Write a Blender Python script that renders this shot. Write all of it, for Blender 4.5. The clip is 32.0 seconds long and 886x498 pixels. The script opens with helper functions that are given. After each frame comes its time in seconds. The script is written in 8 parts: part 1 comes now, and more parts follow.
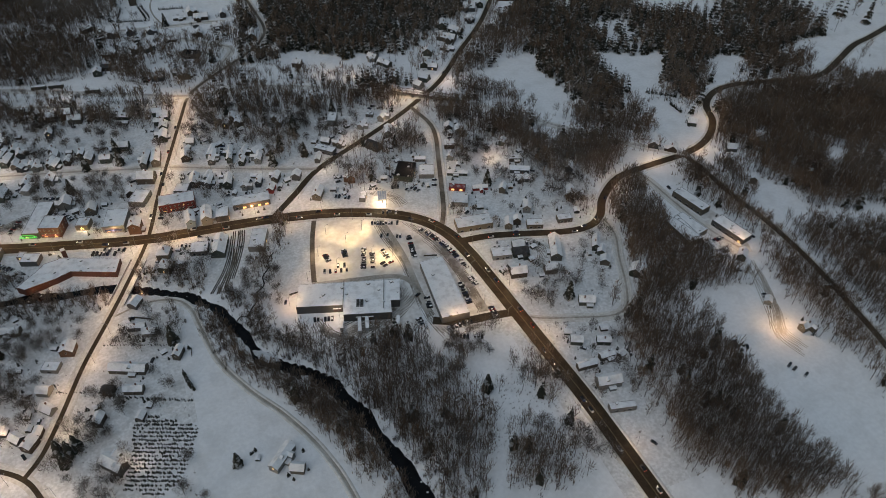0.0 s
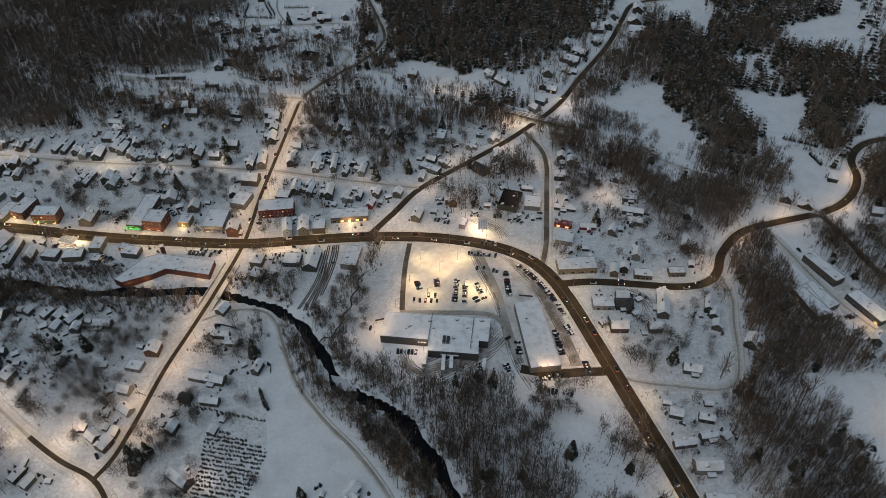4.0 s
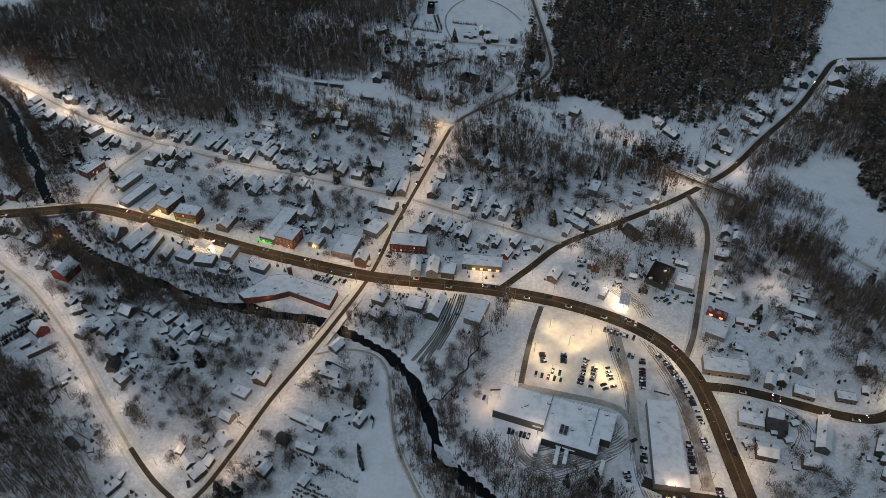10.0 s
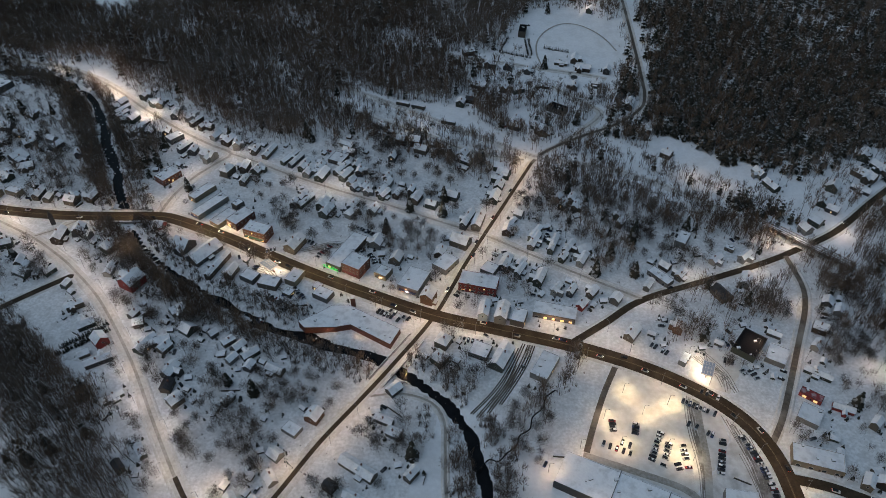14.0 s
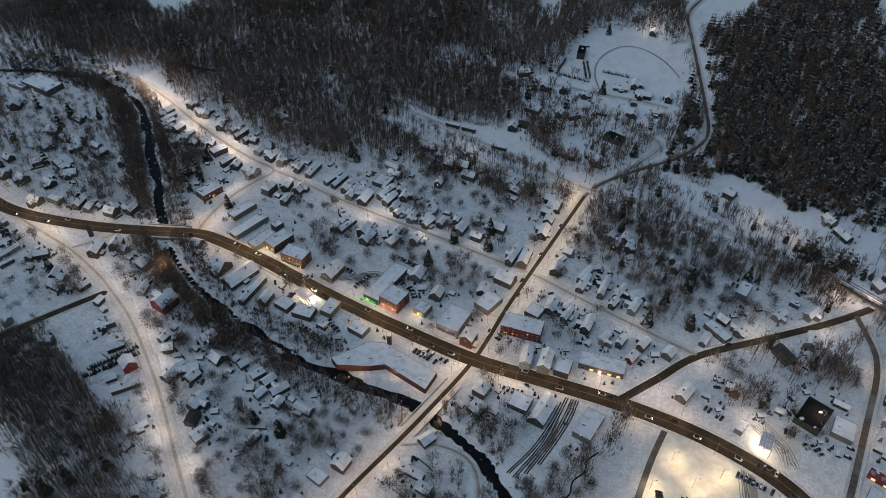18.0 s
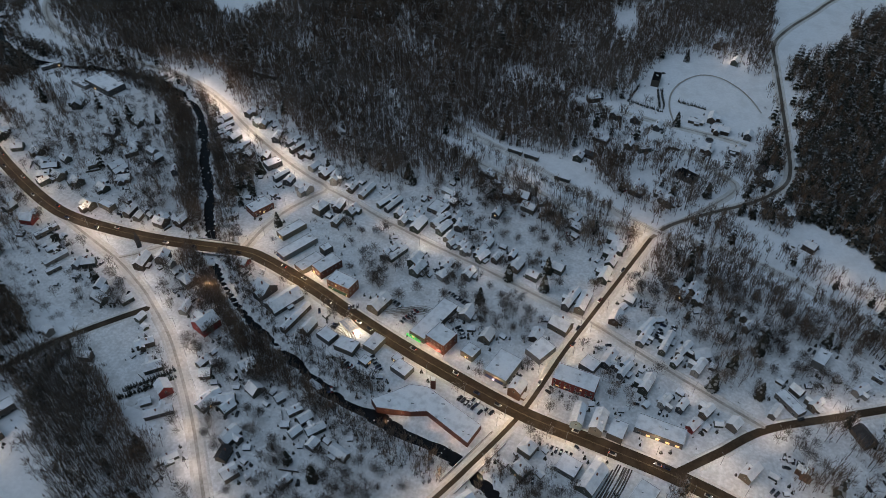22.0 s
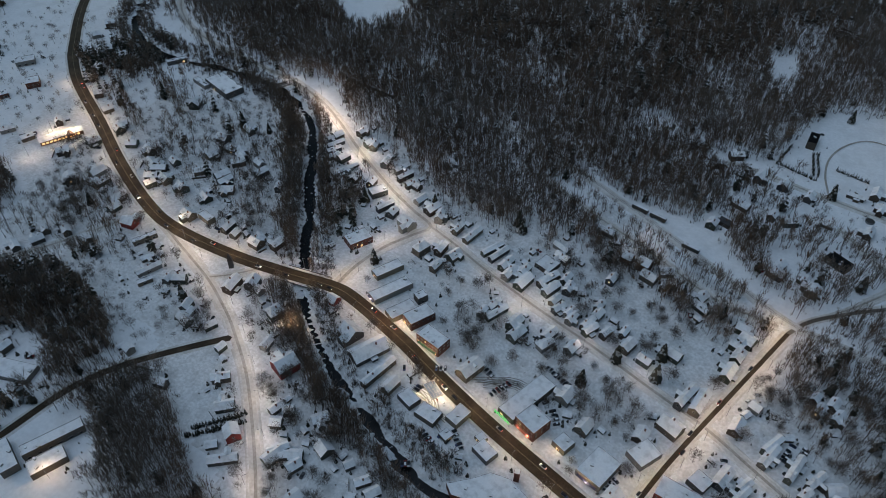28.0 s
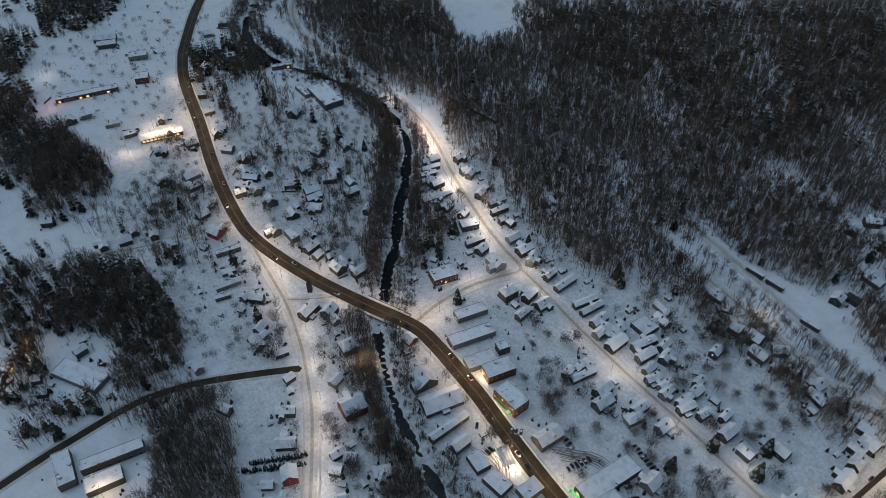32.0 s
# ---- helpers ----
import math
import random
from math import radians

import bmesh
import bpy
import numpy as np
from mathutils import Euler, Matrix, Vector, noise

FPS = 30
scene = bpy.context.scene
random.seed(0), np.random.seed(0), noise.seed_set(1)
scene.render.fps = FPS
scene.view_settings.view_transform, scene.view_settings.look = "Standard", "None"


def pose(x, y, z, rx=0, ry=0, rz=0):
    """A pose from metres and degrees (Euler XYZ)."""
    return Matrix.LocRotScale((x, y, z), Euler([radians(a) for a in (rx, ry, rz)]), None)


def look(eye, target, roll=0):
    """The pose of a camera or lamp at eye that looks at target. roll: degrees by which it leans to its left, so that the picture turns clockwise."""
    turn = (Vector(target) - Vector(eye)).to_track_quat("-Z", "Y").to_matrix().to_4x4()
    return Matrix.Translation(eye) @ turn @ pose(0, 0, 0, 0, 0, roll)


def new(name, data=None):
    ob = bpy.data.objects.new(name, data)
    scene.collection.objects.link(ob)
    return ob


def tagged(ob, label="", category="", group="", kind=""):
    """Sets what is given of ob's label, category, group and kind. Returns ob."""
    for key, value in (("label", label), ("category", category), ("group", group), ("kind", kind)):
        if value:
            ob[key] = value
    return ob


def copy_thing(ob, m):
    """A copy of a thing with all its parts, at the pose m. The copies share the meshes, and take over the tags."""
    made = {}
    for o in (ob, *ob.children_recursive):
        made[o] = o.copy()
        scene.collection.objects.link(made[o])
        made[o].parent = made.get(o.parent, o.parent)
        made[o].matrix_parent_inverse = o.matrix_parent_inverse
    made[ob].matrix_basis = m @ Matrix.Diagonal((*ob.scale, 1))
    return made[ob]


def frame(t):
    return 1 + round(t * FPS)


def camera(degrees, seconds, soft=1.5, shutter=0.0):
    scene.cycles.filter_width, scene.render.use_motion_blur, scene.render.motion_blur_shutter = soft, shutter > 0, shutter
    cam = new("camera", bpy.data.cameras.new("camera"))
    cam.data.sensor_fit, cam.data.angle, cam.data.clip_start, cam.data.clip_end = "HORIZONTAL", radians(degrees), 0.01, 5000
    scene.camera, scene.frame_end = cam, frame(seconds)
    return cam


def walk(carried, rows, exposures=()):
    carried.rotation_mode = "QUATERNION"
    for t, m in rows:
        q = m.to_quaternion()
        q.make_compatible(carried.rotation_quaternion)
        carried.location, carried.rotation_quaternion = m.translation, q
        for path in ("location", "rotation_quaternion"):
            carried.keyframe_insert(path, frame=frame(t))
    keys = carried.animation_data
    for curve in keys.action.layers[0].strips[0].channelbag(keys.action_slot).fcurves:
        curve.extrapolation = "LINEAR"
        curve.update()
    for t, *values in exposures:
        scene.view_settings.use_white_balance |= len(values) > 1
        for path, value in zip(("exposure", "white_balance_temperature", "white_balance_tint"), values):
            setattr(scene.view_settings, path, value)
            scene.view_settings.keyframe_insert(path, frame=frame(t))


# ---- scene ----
cam = camera(62.47, 32.0, soft=0.9)
PATH = [
    (0, look((-15.6, -87.2, 386.4), (121.7, 251.8, 45.4), 0.36)),
    (0.5, look((-15.9, -82.2, 386.1), (97.2, 265.3, 44.8), 0.36)),
    (1, look((-13.0, -77.9, 385.6), (91.7, 272.2, 44.3), 0.18)),
    (1.5, look((-10.6, -73.7, 385.1), (93.2, 277.0, 44.2), 0.06)),
    (2, look((-8.7, -69.6, 385.0), (93.7, 281.8, 44.4), -0.05)),
    (2.5, look((-7.7, -64.9, 385.0), (86.7, 288.8, 44.4), -0.03)),
    (3, look((-6.3, -60.1, 385.1), (78.7, 295.8, 44.3), -0.11)),
    (3.5, look((-5.3, -55.0, 385.1), (73.4, 302.3, 44.3), -0.07)),
    (5.5, look((-2.2, -35.8, 385.9), (59.4, 324.4, 44.6), -0.07)),
    (6, look((-2.1, -30.8, 386.7), (52.4, 330.0, 45.0), -0.02)),
    (6.5, look((-1.9, -25.7, 387.3), (40.8, 336.2, 45.1), -0.03)),
    (7, look((-1.6, -20.8, 387.8), (29.7, 342.1, 45.4), -0.09)),
    (7.5, look((-1.0, -15.9, 387.8), (20.4, 347.6, 45.2), -0.16)),
    (8, look((-0.9, -10.6, 388.2), (12.8, 353.0, 45.2), -0.15)),
    (8.5, look((-0.3, -5.6, 388.9), (6.3, 357.9, 45.7), -0.22)),
    (9, look((-0.0, -0.0, 389.2), (0.0, 363.3, 45.7), -0.24)),
    (9.5, look((-0.3, 5.2, 390.2), (-7.5, 368.8, 47.1), -0.27)),
    (10, look((-1.0, 10.2, 390.6), (-15.5, 373.7, 47.5), -0.24)),
    (10.5, look((-2.1, 15.0, 390.6), (-23.3, 378.3, 47.7), -0.13)),
    (11, look((-2.6, 19.1, 390.1), (-31.2, 382.3, 47.6), -0.11)),
    (11.5, look((-2.4, 23.4, 389.7), (-38.2, 386.6, 48.0), -0.14)),
    (12, look((-3.0, 28.3, 389.5), (-45.3, 391.1, 48.1), -0.23)),
    (12.5, look((-3.7, 33.5, 390.0), (-51.1, 396.0, 48.9), -0.28)),
    (13, look((-4.6, 38.4, 389.8), (-57.0, 400.7, 49.2), -0.28)),
    (13.5, look((-6.1, 42.9, 389.6), (-62.7, 405.2, 49.6), -0.22)),
    (14, look((-7.0, 47.2, 389.3), (-68.1, 409.2, 49.9), -0.20)),
    (14.5, look((-7.9, 51.8, 389.2), (-73.6, 413.2, 50.0), -0.22)),
    (16.5, look((-12.6, 70.8, 389.8), (-93.6, 428.3, 49.8), -0.13)),
    (17, look((-14.2, 74.9, 390.3), (-97.1, 432.1, 50.3), -0.04)),
    (17.5, look((-15.2, 79.6, 390.8), (-100.7, 436.2, 50.9), 0.00)),
    (18, look((-16.4, 84.6, 391.3), (-105.0, 440.4, 51.4), 0.04)),
    (18.5, look((-18.0, 89.1, 391.8), (-110.3, 444.0, 51.9), 0.12)),
    (19, look((-19.6, 93.0, 392.2), (-115.1, 446.8, 52.0), 0.24)),
    (19.5, look((-21.2, 98.0, 392.7), (-118.6, 451.0, 52.2), 0.31)),
    (20, look((-22.6, 102.8, 392.6), (-120.9, 455.0, 51.6), 0.29)),
    (20.5, look((-24.1, 107.4, 392.6), (-122.9, 459.0, 51.2), 0.32)),
    (21, look((-25.8, 112.4, 392.8), (-130.8, 462.2, 51.3), 0.34)),
    (21.5, look((-27.7, 117.4, 392.7), (-141.3, 464.7, 51.3), 0.32)),
    (22, look((-29.6, 122.4, 392.6), (-151.2, 467.2, 51.6), 0.29)),
    (22.5, look((-30.8, 127.0, 393.2), (-158.1, 470.1, 52.5), 0.26)),
    (23, look((-34.4, 131.3, 393.7), (-163.4, 473.8, 53.0), 0.45)),
    (23.5, look((-36.9, 136.4, 393.6), (-168.8, 477.7, 52.8), 0.45)),
    (24, look((-38.7, 141.6, 393.6), (-177.0, 480.1, 52.6), 0.39)),
    (24.5, look((-40.9, 146.6, 393.6), (-184.7, 482.8, 52.6), 0.35)),
    (26.5, look((-50.9, 165.9, 392.6), (-210.6, 493.1, 49.9), 0.40)),
    (27, look((-53.2, 171.6, 392.5), (-218.7, 495.4, 49.3), 0.36)),
    (27.5, look((-55.9, 176.5, 392.5), (-231.6, 494.8, 49.3), 0.34)),
    (28, look((-58.6, 181.6, 392.3), (-241.6, 495.4, 48.7), 0.21)),
    (28.5, look((-61.2, 186.8, 392.0), (-246.9, 499.0, 48.5), 0.18)),
    (29, look((-64.3, 191.3, 391.4), (-253.1, 502.0, 48.2), 0.14)),
    (29.5, look((-68.0, 195.1, 390.9), (-264.2, 501.7, 48.1), 0.16)),
    (30, look((-71.5, 199.9, 390.8), (-280.5, 498.0, 48.2), 0.03)),
    (30.5, look((-74.7, 204.3, 390.7), (-287.0, 500.1, 48.0), -0.03)),
    (31, look((-77.8, 208.6, 390.8), (-294.4, 501.3, 48.1), -0.07)),
    (31.5, look((-81.1, 213.5, 390.2), (-304.5, 501.0, 47.5), -0.22)),
    (32, look((-85.1, 218.3, 389.6), (-317.2, 498.9, 46.9), -0.30)),
]
walk(cam, PATH, exposures=[(0, 0.1, 7600, 15), (10, -0.05, 6800, 12), (18, -0.04, 6470, 12), (24, -0.03, 6450, 12), (32, 0.05, 6280, 10)])

# ---------------------------------------------------------------- light
world = bpy.data.worlds.new("dusk")
scene.world = world
world.use_nodes = True
wt = world.node_tree
for n in list(wt.nodes):
    wt.nodes.remove(n)
sky = wt.nodes.new("ShaderNodeTexSky")
sky.sky_type = "NISHITA"
sky.sun_disc = False
sky.sun_elevation = radians(9)
sky.sun_rotation = radians(250)
sky.air_density, sky.dust_density, sky.ozone_density = 1.6, 2.0, 3.0
bg = wt.nodes.new("ShaderNodeBackground")
bg.inputs["Strength"].default_value = 0.09
wo = wt.nodes.new("ShaderNodeOutputWorld")
wt.links.new(sky.outputs[0], bg.inputs["Color"])
wt.links.new(bg.outputs[0], wo.inputs["Surface"])

sun = new("sun", bpy.data.lights.new("sun", "SUN"))
sun.data.energy = 0.76
sun.data.angle = radians(60)
sun.data.color = (0.63, 0.8, 1.0)
sun.matrix_basis = look((-300, 200, 900), (0, 320, 0))

# ---------------------------------------------------------------- materials


def material(name, colour, second=None, scale=1.0, rough=0.8, bump=0.0, bump_scale=4.0, metal=0.0,
             stain=None, stain_scale=0.1, stain_amount=0.4, per_object=0.0, islands=None, island_share=0.3, emit=0.0):
    """A node material: two colours at a fine scale, stains at a coarse one, relief, and a tone that varies by object or by piece."""
    m = bpy.data.materials.new(name)
    m.use_nodes = True
    nt = m.node_tree
    b = nt.nodes["Principled BSDF"]
    b.inputs["Roughness"].default_value = rough
    b.inputs["Metallic"].default_value = metal
    geo = nt.nodes.new("ShaderNodeNewGeometry")
    fine = nt.nodes.new("ShaderNodeTexNoise")
    fine.inputs["Scale"].default_value = scale
    fine.inputs["Detail"].default_value = 4
    nt.links.new(geo.outputs["Position"], fine.inputs["Vector"])

    def mix(fac, a, b2):
        x = nt.nodes.new("ShaderNodeMix")
        x.data_type = "RGBA"
        for sock, v in ((x.inputs[0], fac), (x.inputs[6], a), (x.inputs[7], b2)):
            if isinstance(v, (int, float)):
                sock.default_value = v
            elif isinstance(v, tuple):
                sock.default_value = (*v, 1)
            else:
                nt.links.new(v, sock)
        return x.outputs[2]

    def ramp(v, a, b2):
        r = nt.nodes.new("ShaderNodeMapRange")
        r.inputs[1].default_value, r.inputs[2].default_value = a, b2
        nt.links.new(v, r.inputs[0])
        return r.outputs[0]

    c = mix(ramp(fine.outputs[0], 0.35, 0.65), colour, second or tuple(0.8 * v for v in colour))
    if stain:
        coarse = nt.nodes.new("ShaderNodeTexNoise")
        coarse.inputs["Scale"].default_value = stain_scale
        coarse.inputs["Detail"].default_value = 5
        nt.links.new(geo.outputs["Position"], coarse.inputs["Vector"])
        r = ramp(coarse.outputs[0], 0.48, 0.68)
        k = nt.nodes.new("ShaderNodeMath")
        k.operation = "MULTIPLY"
        k.inputs[1].default_value = stain_amount
        nt.links.new(r, k.inputs[0])
        c = mix(k.outputs[0], c, stain)
    if islands:
        c = mix(ramp(geo.outputs["Random Per Island"], 1 - island_share, 1 - island_share + 0.02), c, islands)
    if per_object:
        oi = nt.nodes.new("ShaderNodeObjectInfo")
        r = nt.nodes.new("ShaderNodeMapRange")
        r.inputs[3].default_value, r.inputs[4].default_value = 1 - per_object, 1 + per_object
        nt.links.new(oi.outputs["Random"], r.inputs[0])
        hs = nt.nodes.new("ShaderNodeHueSaturation")
        nt.links.new(r.outputs[0], hs.inputs["Value"])
        nt.links.new(c, hs.inputs["Color"])
        c = hs.outputs[0]
    nt.links.new(c, b.inputs["Base Color"])
    if emit:
        nt.links.new(c, b.inputs["Emission Color"])
        b.inputs["Emission Strength"].default_value = emit
    if bump:
        bn = nt.nodes.new("ShaderNodeTexNoise")
        bn.inputs["Scale"].default_value = bump_scale
        bn.inputs["Detail"].default_value = 3
        nt.links.new(geo.outputs["Position"], bn.inputs["Vector"])
        bp = nt.nodes.new("ShaderNodeBump")
        bp.inputs["Strength"].default_value = bump
        bp.inputs["Distance"].default_value = 0.3
        nt.links.new(bn.outputs[0], bp.inputs["Height"])
        nt.links.new(bp.outputs[0], b.inputs["Normal"])
    return m


SNOW = material("snow", (0.87, 0.88, 0.9), (0.8, 0.81, 0.83), 0.4, 0.75, 0.7, 0.4, stain=(0.6, 0.6, 0.6), stain_scale=0.07, stain_amount=0.35)
TOWN_SNOW = material("trampled_snow", (0.86, 0.86, 0.87), (0.66, 0.66, 0.66), 0.5, 0.75, 0.9, 0.7, stain=(0.5, 0.49, 0.48), stain_scale=0.16, stain_amount=0.5)
ROOF_SNOW = material("roof_snow", (0.9, 0.91, 0.93), (0.84, 0.85, 0.88), 0.8, 0.7, 0.3, 0.9, stain=(0.45, 0.45, 0.46), stain_scale=0.22, stain_amount=0.45, per_object=0.07)
BANK_SNOW = material("ploughed_snow", (0.78, 0.77, 0.76), (0.62, 0.6, 0.57), 0.9, 0.8, 0.8, 1.2, stain=(0.46, 0.43, 0.39), stain_scale=0.12, stain_amount=0.5)
SLUSH = material("packed_snow_road", (0.68, 0.66, 0.63), (0.52, 0.49, 0.45), 0.5, 0.6, 0.4, 2.0, stain=(0.74, 0.73, 0.71), stain_scale=0.05, stain_amount=0.6)
WORN = material("worn_wheel_lane", (0.13, 0.105, 0.08), (0.075, 0.06, 0.045), 0.6, 0.5, 0.3, 2.0, stain=(0.42, 0.38, 0.33), stain_scale=0.05, stain_amount=0.55)
ASPHALT = material("wet_asphalt", (0.056, 0.04, 0.025), (0.036, 0.027, 0.018), 0.7, 0.5, 0.2, 3.0, stain=(0.11, 0.083, 0.055), stain_scale=0.07, stain_amount=0.6)
PAINT = material("road_paint", (0.24, 0.2, 0.11), (0.1, 0.085, 0.055), 2.0, 0.6)
WATER = material("river_water", (0.007, 0.0075, 0.008), (0.012, 0.012, 0.013), 0.2, 0.16, 0.25, 1.5)
WATER.node_tree.nodes["Principled BSDF"].inputs["IOR"].default_value = 1.33
ICE = material("river_ice", (0.7, 0.72, 0.75), (0.55, 0.58, 0.62), 0.6, 0.5, 0.4, 2.0)
FAINT = material("faint_wheel_lane", (0.42, 0.39, 0.35), (0.28, 0.255, 0.22), 0.6, 0.6, 0.3, 2.0, stain=(0.6, 0.58, 0.55), stain_scale=0.05, stain_amount=0.6)
BARK = material("bark", (0.17, 0.15, 0.135), (0.09, 0.075, 0.065), 0.3, 0.9, per_object=0.25)
TWIG = material("twigs", (0.185, 0.138, 0.108), (0.113, 0.083, 0.064), 0.025, 0.9, stain=(0.23, 0.2, 0.178), stain_scale=0.012, stain_amount=0.7, islands=(0.28, 0.265, 0.26), island_share=0.12)
YARD_TWIG = material("yard_twigs", (0.12, 0.099, 0.085), (0.07, 0.057, 0.049), 0.03, 0.9, islands=(0.5, 0.5, 0.52), island_share=0.1)
NEEDLE = material("needles", (0.032, 0.034, 0.027), (0.05, 0.049, 0.04), 0.5, 0.9, stain=(0.085, 0.078, 0.066), stain_scale=0.02, stain_amount=0.7, islands=(0.3, 0.31, 0.32), island_share=0.2)
BRUSH = material("brush", (0.11, 0.085, 0.065), (0.07, 0.055, 0.045), 0.1, 0.9, islands=(0.55, 0.56, 0.6), island_share=0.1)
for m in (BARK, TWIG, YARD_TWIG, NEEDLE, BRUSH, ASPHALT):
    m.node_tree.nodes["Principled BSDF"].inputs["Specular IOR Level"].default_value = 0.12

# ---------------------------------------------------------------- ground form
RIVER = [(-1500, 1330), (-1080, 1020), (-870, 830), (-805, 738), (-791, 716), (-772, 687), (-748, 671), (-707, 658), (-665, 652), (-620, 662), (-575, 664), (-525, 660), (-476, 635), (-442, 601),
         (-412, 557), (-386, 523), (-355, 478), (-340, 453), (-313, 430), (-280, 406), (-246, 390), (-200, 368),
         (-150, 357), (-110, 350), (-85, 341), (-58, 326), (-40, 308), (-24, 283), (-19, 255), (0, 232), (19, 212),
         (34, 183), (43, 156), (53, 119), (62, 60), (70, 0), (60, -150), (120, -500), (60, -1200)]


def spline(points, step=6.0):
    """Points every few metres along a smooth line through the given ones."""
    p = [Vector(q) for q in points]
    p = [2 * p[0] - p[1]] + p + [2 * p[-1] - p[-2]]
    out = []
    for i in range(1, len(p) - 2):
        a, b, c, d = p[i - 1:i + 3]
        n = max(1, int((c - b).length / step))
        for k in range(n):
            t = k / n
            out.append(0.5 * (2 * b + (c - a) * t + (2 * a - 5 * b + 4 * c - d) * t * t + (3 * b - a - 3 * c + d) * t ** 3))
    out.append(p[-2])
    return [(v[0], v[1]) for v in out]


RIVER_LINE = np.array(spline(RIVER, 8.0))


def line_distance(x, y, line):
    """Distance from each place to a line of points."""
    best = np.full(np.shape(x), 1e9)
    for (ax, ay), (bx, by) in zip(line[:-1], line[1:]):
        dx, dy = bx - ax, by - ay
        t = np.clip(((x - ax) * dx + (y - ay) * dy) / (dx * dx + dy * dy + 1e-9), 0, 1)
        best = np.minimum(best, np.hypot(x - ax - t * dx, y - ay - t * dy))
    return best


def smooth(v, a, b):
    t = np.clip((v - a) / (b - a), 0, 1)
    return t * t * (3 - 2 * t)


RIVER_COARSE = RIVER_LINE[::3]


def land(x, y):
    """Height of the land without the river's bed."""
    x, y = np.asarray(x, float), np.asarray(y, float)
    z = 0.5 * np.sin(x / 37 + 1) * np.cos(y / 41) + 0.25 * np.sin(x / 13 + y / 17)
    z = z * smooth(np.hypot(x + 150, y - 430), 500, 900)
    # wooded hill north-west of the town
    z = z + 50 * np.exp(-(((x + 260) / 330) ** 2 + ((y - 1130) / 260) ** 2))
    # wooded hill to the north
    z = z + 30 * np.exp(-(((x - 290) / 190) ** 2 + ((y - 900) / 190) ** 2))
    z = z + 140 * smooth(np.hypot(x + 100, y - 450), 1100, 2600)
    return z


def height(x, y):
    d = line_distance(np.asarray(x, float), np.asarray(y, float), RIVER_COARSE)
    x, y = np.asarray(x, float), np.asarray(y, float)
    d = d + 1.2 * np.sin(x / 7.0 + 2 * np.sin(y / 11.0)) + 1.0 * np.cos(y / 4.3 + x / 6.1) + 0.8 * np.sin(x / 31 + y / 23)
    d = d - 2.2 * (1 - smooth(y, 190, 275))
    return land(x, y) - 3.4 * (1 - smooth(d, 1.1, 7.8))


def h1(x, y):
    return float(land(x, y))


def mesh_object(name, verts, faces, mats, parent=None, smooth_shade=False, slots=None):
    me = bpy.data.meshes.new(name)
    me.from_pydata([tuple(v) for v in verts], [], faces)
    for m in (mats if isinstance(mats, (list, tuple)) else [mats]):
        me.materials.append(m)
    if slots is not None:
        me.polygons.foreach_set("material_index", slots)
    if smooth_shade:
        me.polygons.foreach_set("use_smooth", [True] * len(me.polygons))
    me.update()
    ob = new(name, me)
    if parent:
        ob.parent = parent
    return ob


def steps(breaks):
    out = []
    for a, b, s in breaks:
        out += list(np.arange(a, b, s))
    return np.array(out + [breaks[-1][1]])


gx = steps([(-4600, -1200, 170), (-1200, -800, 20), (-800, 420, 3.9), (420, 800, 16), (800, 4600, 190)])
gy = steps([(-4300, -200, 170), (-200, 20, 20), (20, 700, 3.9), (700, 1300, 14), (1300, 4900, 180)])
GX, GY = np.meshgrid(gx, gy)
GZ = height(GX, GY)
nx, ny = len(gx), len(gy)
idx = np.arange(nx * ny).reshape(ny, nx)
quads = np.stack([idx[:-1, :-1], idx[:-1, 1:], idx[1:, 1:], idx[1:, :-1]], -1).reshape(-1, 4)
# trampled snow in the settled parts, smooth snow on the fields and hills
TOWN = [(-720, 610), (-640, 545), (-590, 610), (-520, 640), (-400, 660), (-300, 610), (-180, 645), (-30, 600), (70, 560), (190, 505), (280, 420), (290, 320), (270, 215), (215, 60), (160, 60), (150, 200), (20, 300),
        (-40, 320), (-62, 285), (-60, 200), (-130, 130), (-280, 290), (-410, 360), (-560, 370), (-690, 470)]
mx, my = ((GX[:-1, :-1] + GX[1:, 1:]) / 2).ravel(), ((GY[:-1, :-1] + GY[1:, 1:]) / 2).ravel()
wob = 8 * np.sin(mx / 19 + np.sin(my / 23)) + 6 * np.cos(my / 9)
settled = np.zeros(len(mx), bool)
for (ax, ay), (bx, by) in zip(TOWN, TOWN[1:] + TOWN[:1]):
    if ay != by:
        settled ^= ((ay > my + wob) != (by > my + wob)) & (mx < (bx - ax) * (my + wob - ay) / (by - ay) + ax)
ground = mesh_object("ground", np.stack([GX, GY, GZ], -1).reshape(-1, 3).tolist(), quads.tolist(), [SNOW, TOWN_SNOW], smooth_shade=True, slots=settled.astype(int).tolist())
tagged(ground, "snow-covered valley floor and hills at dusk", "ground", kind="structure")


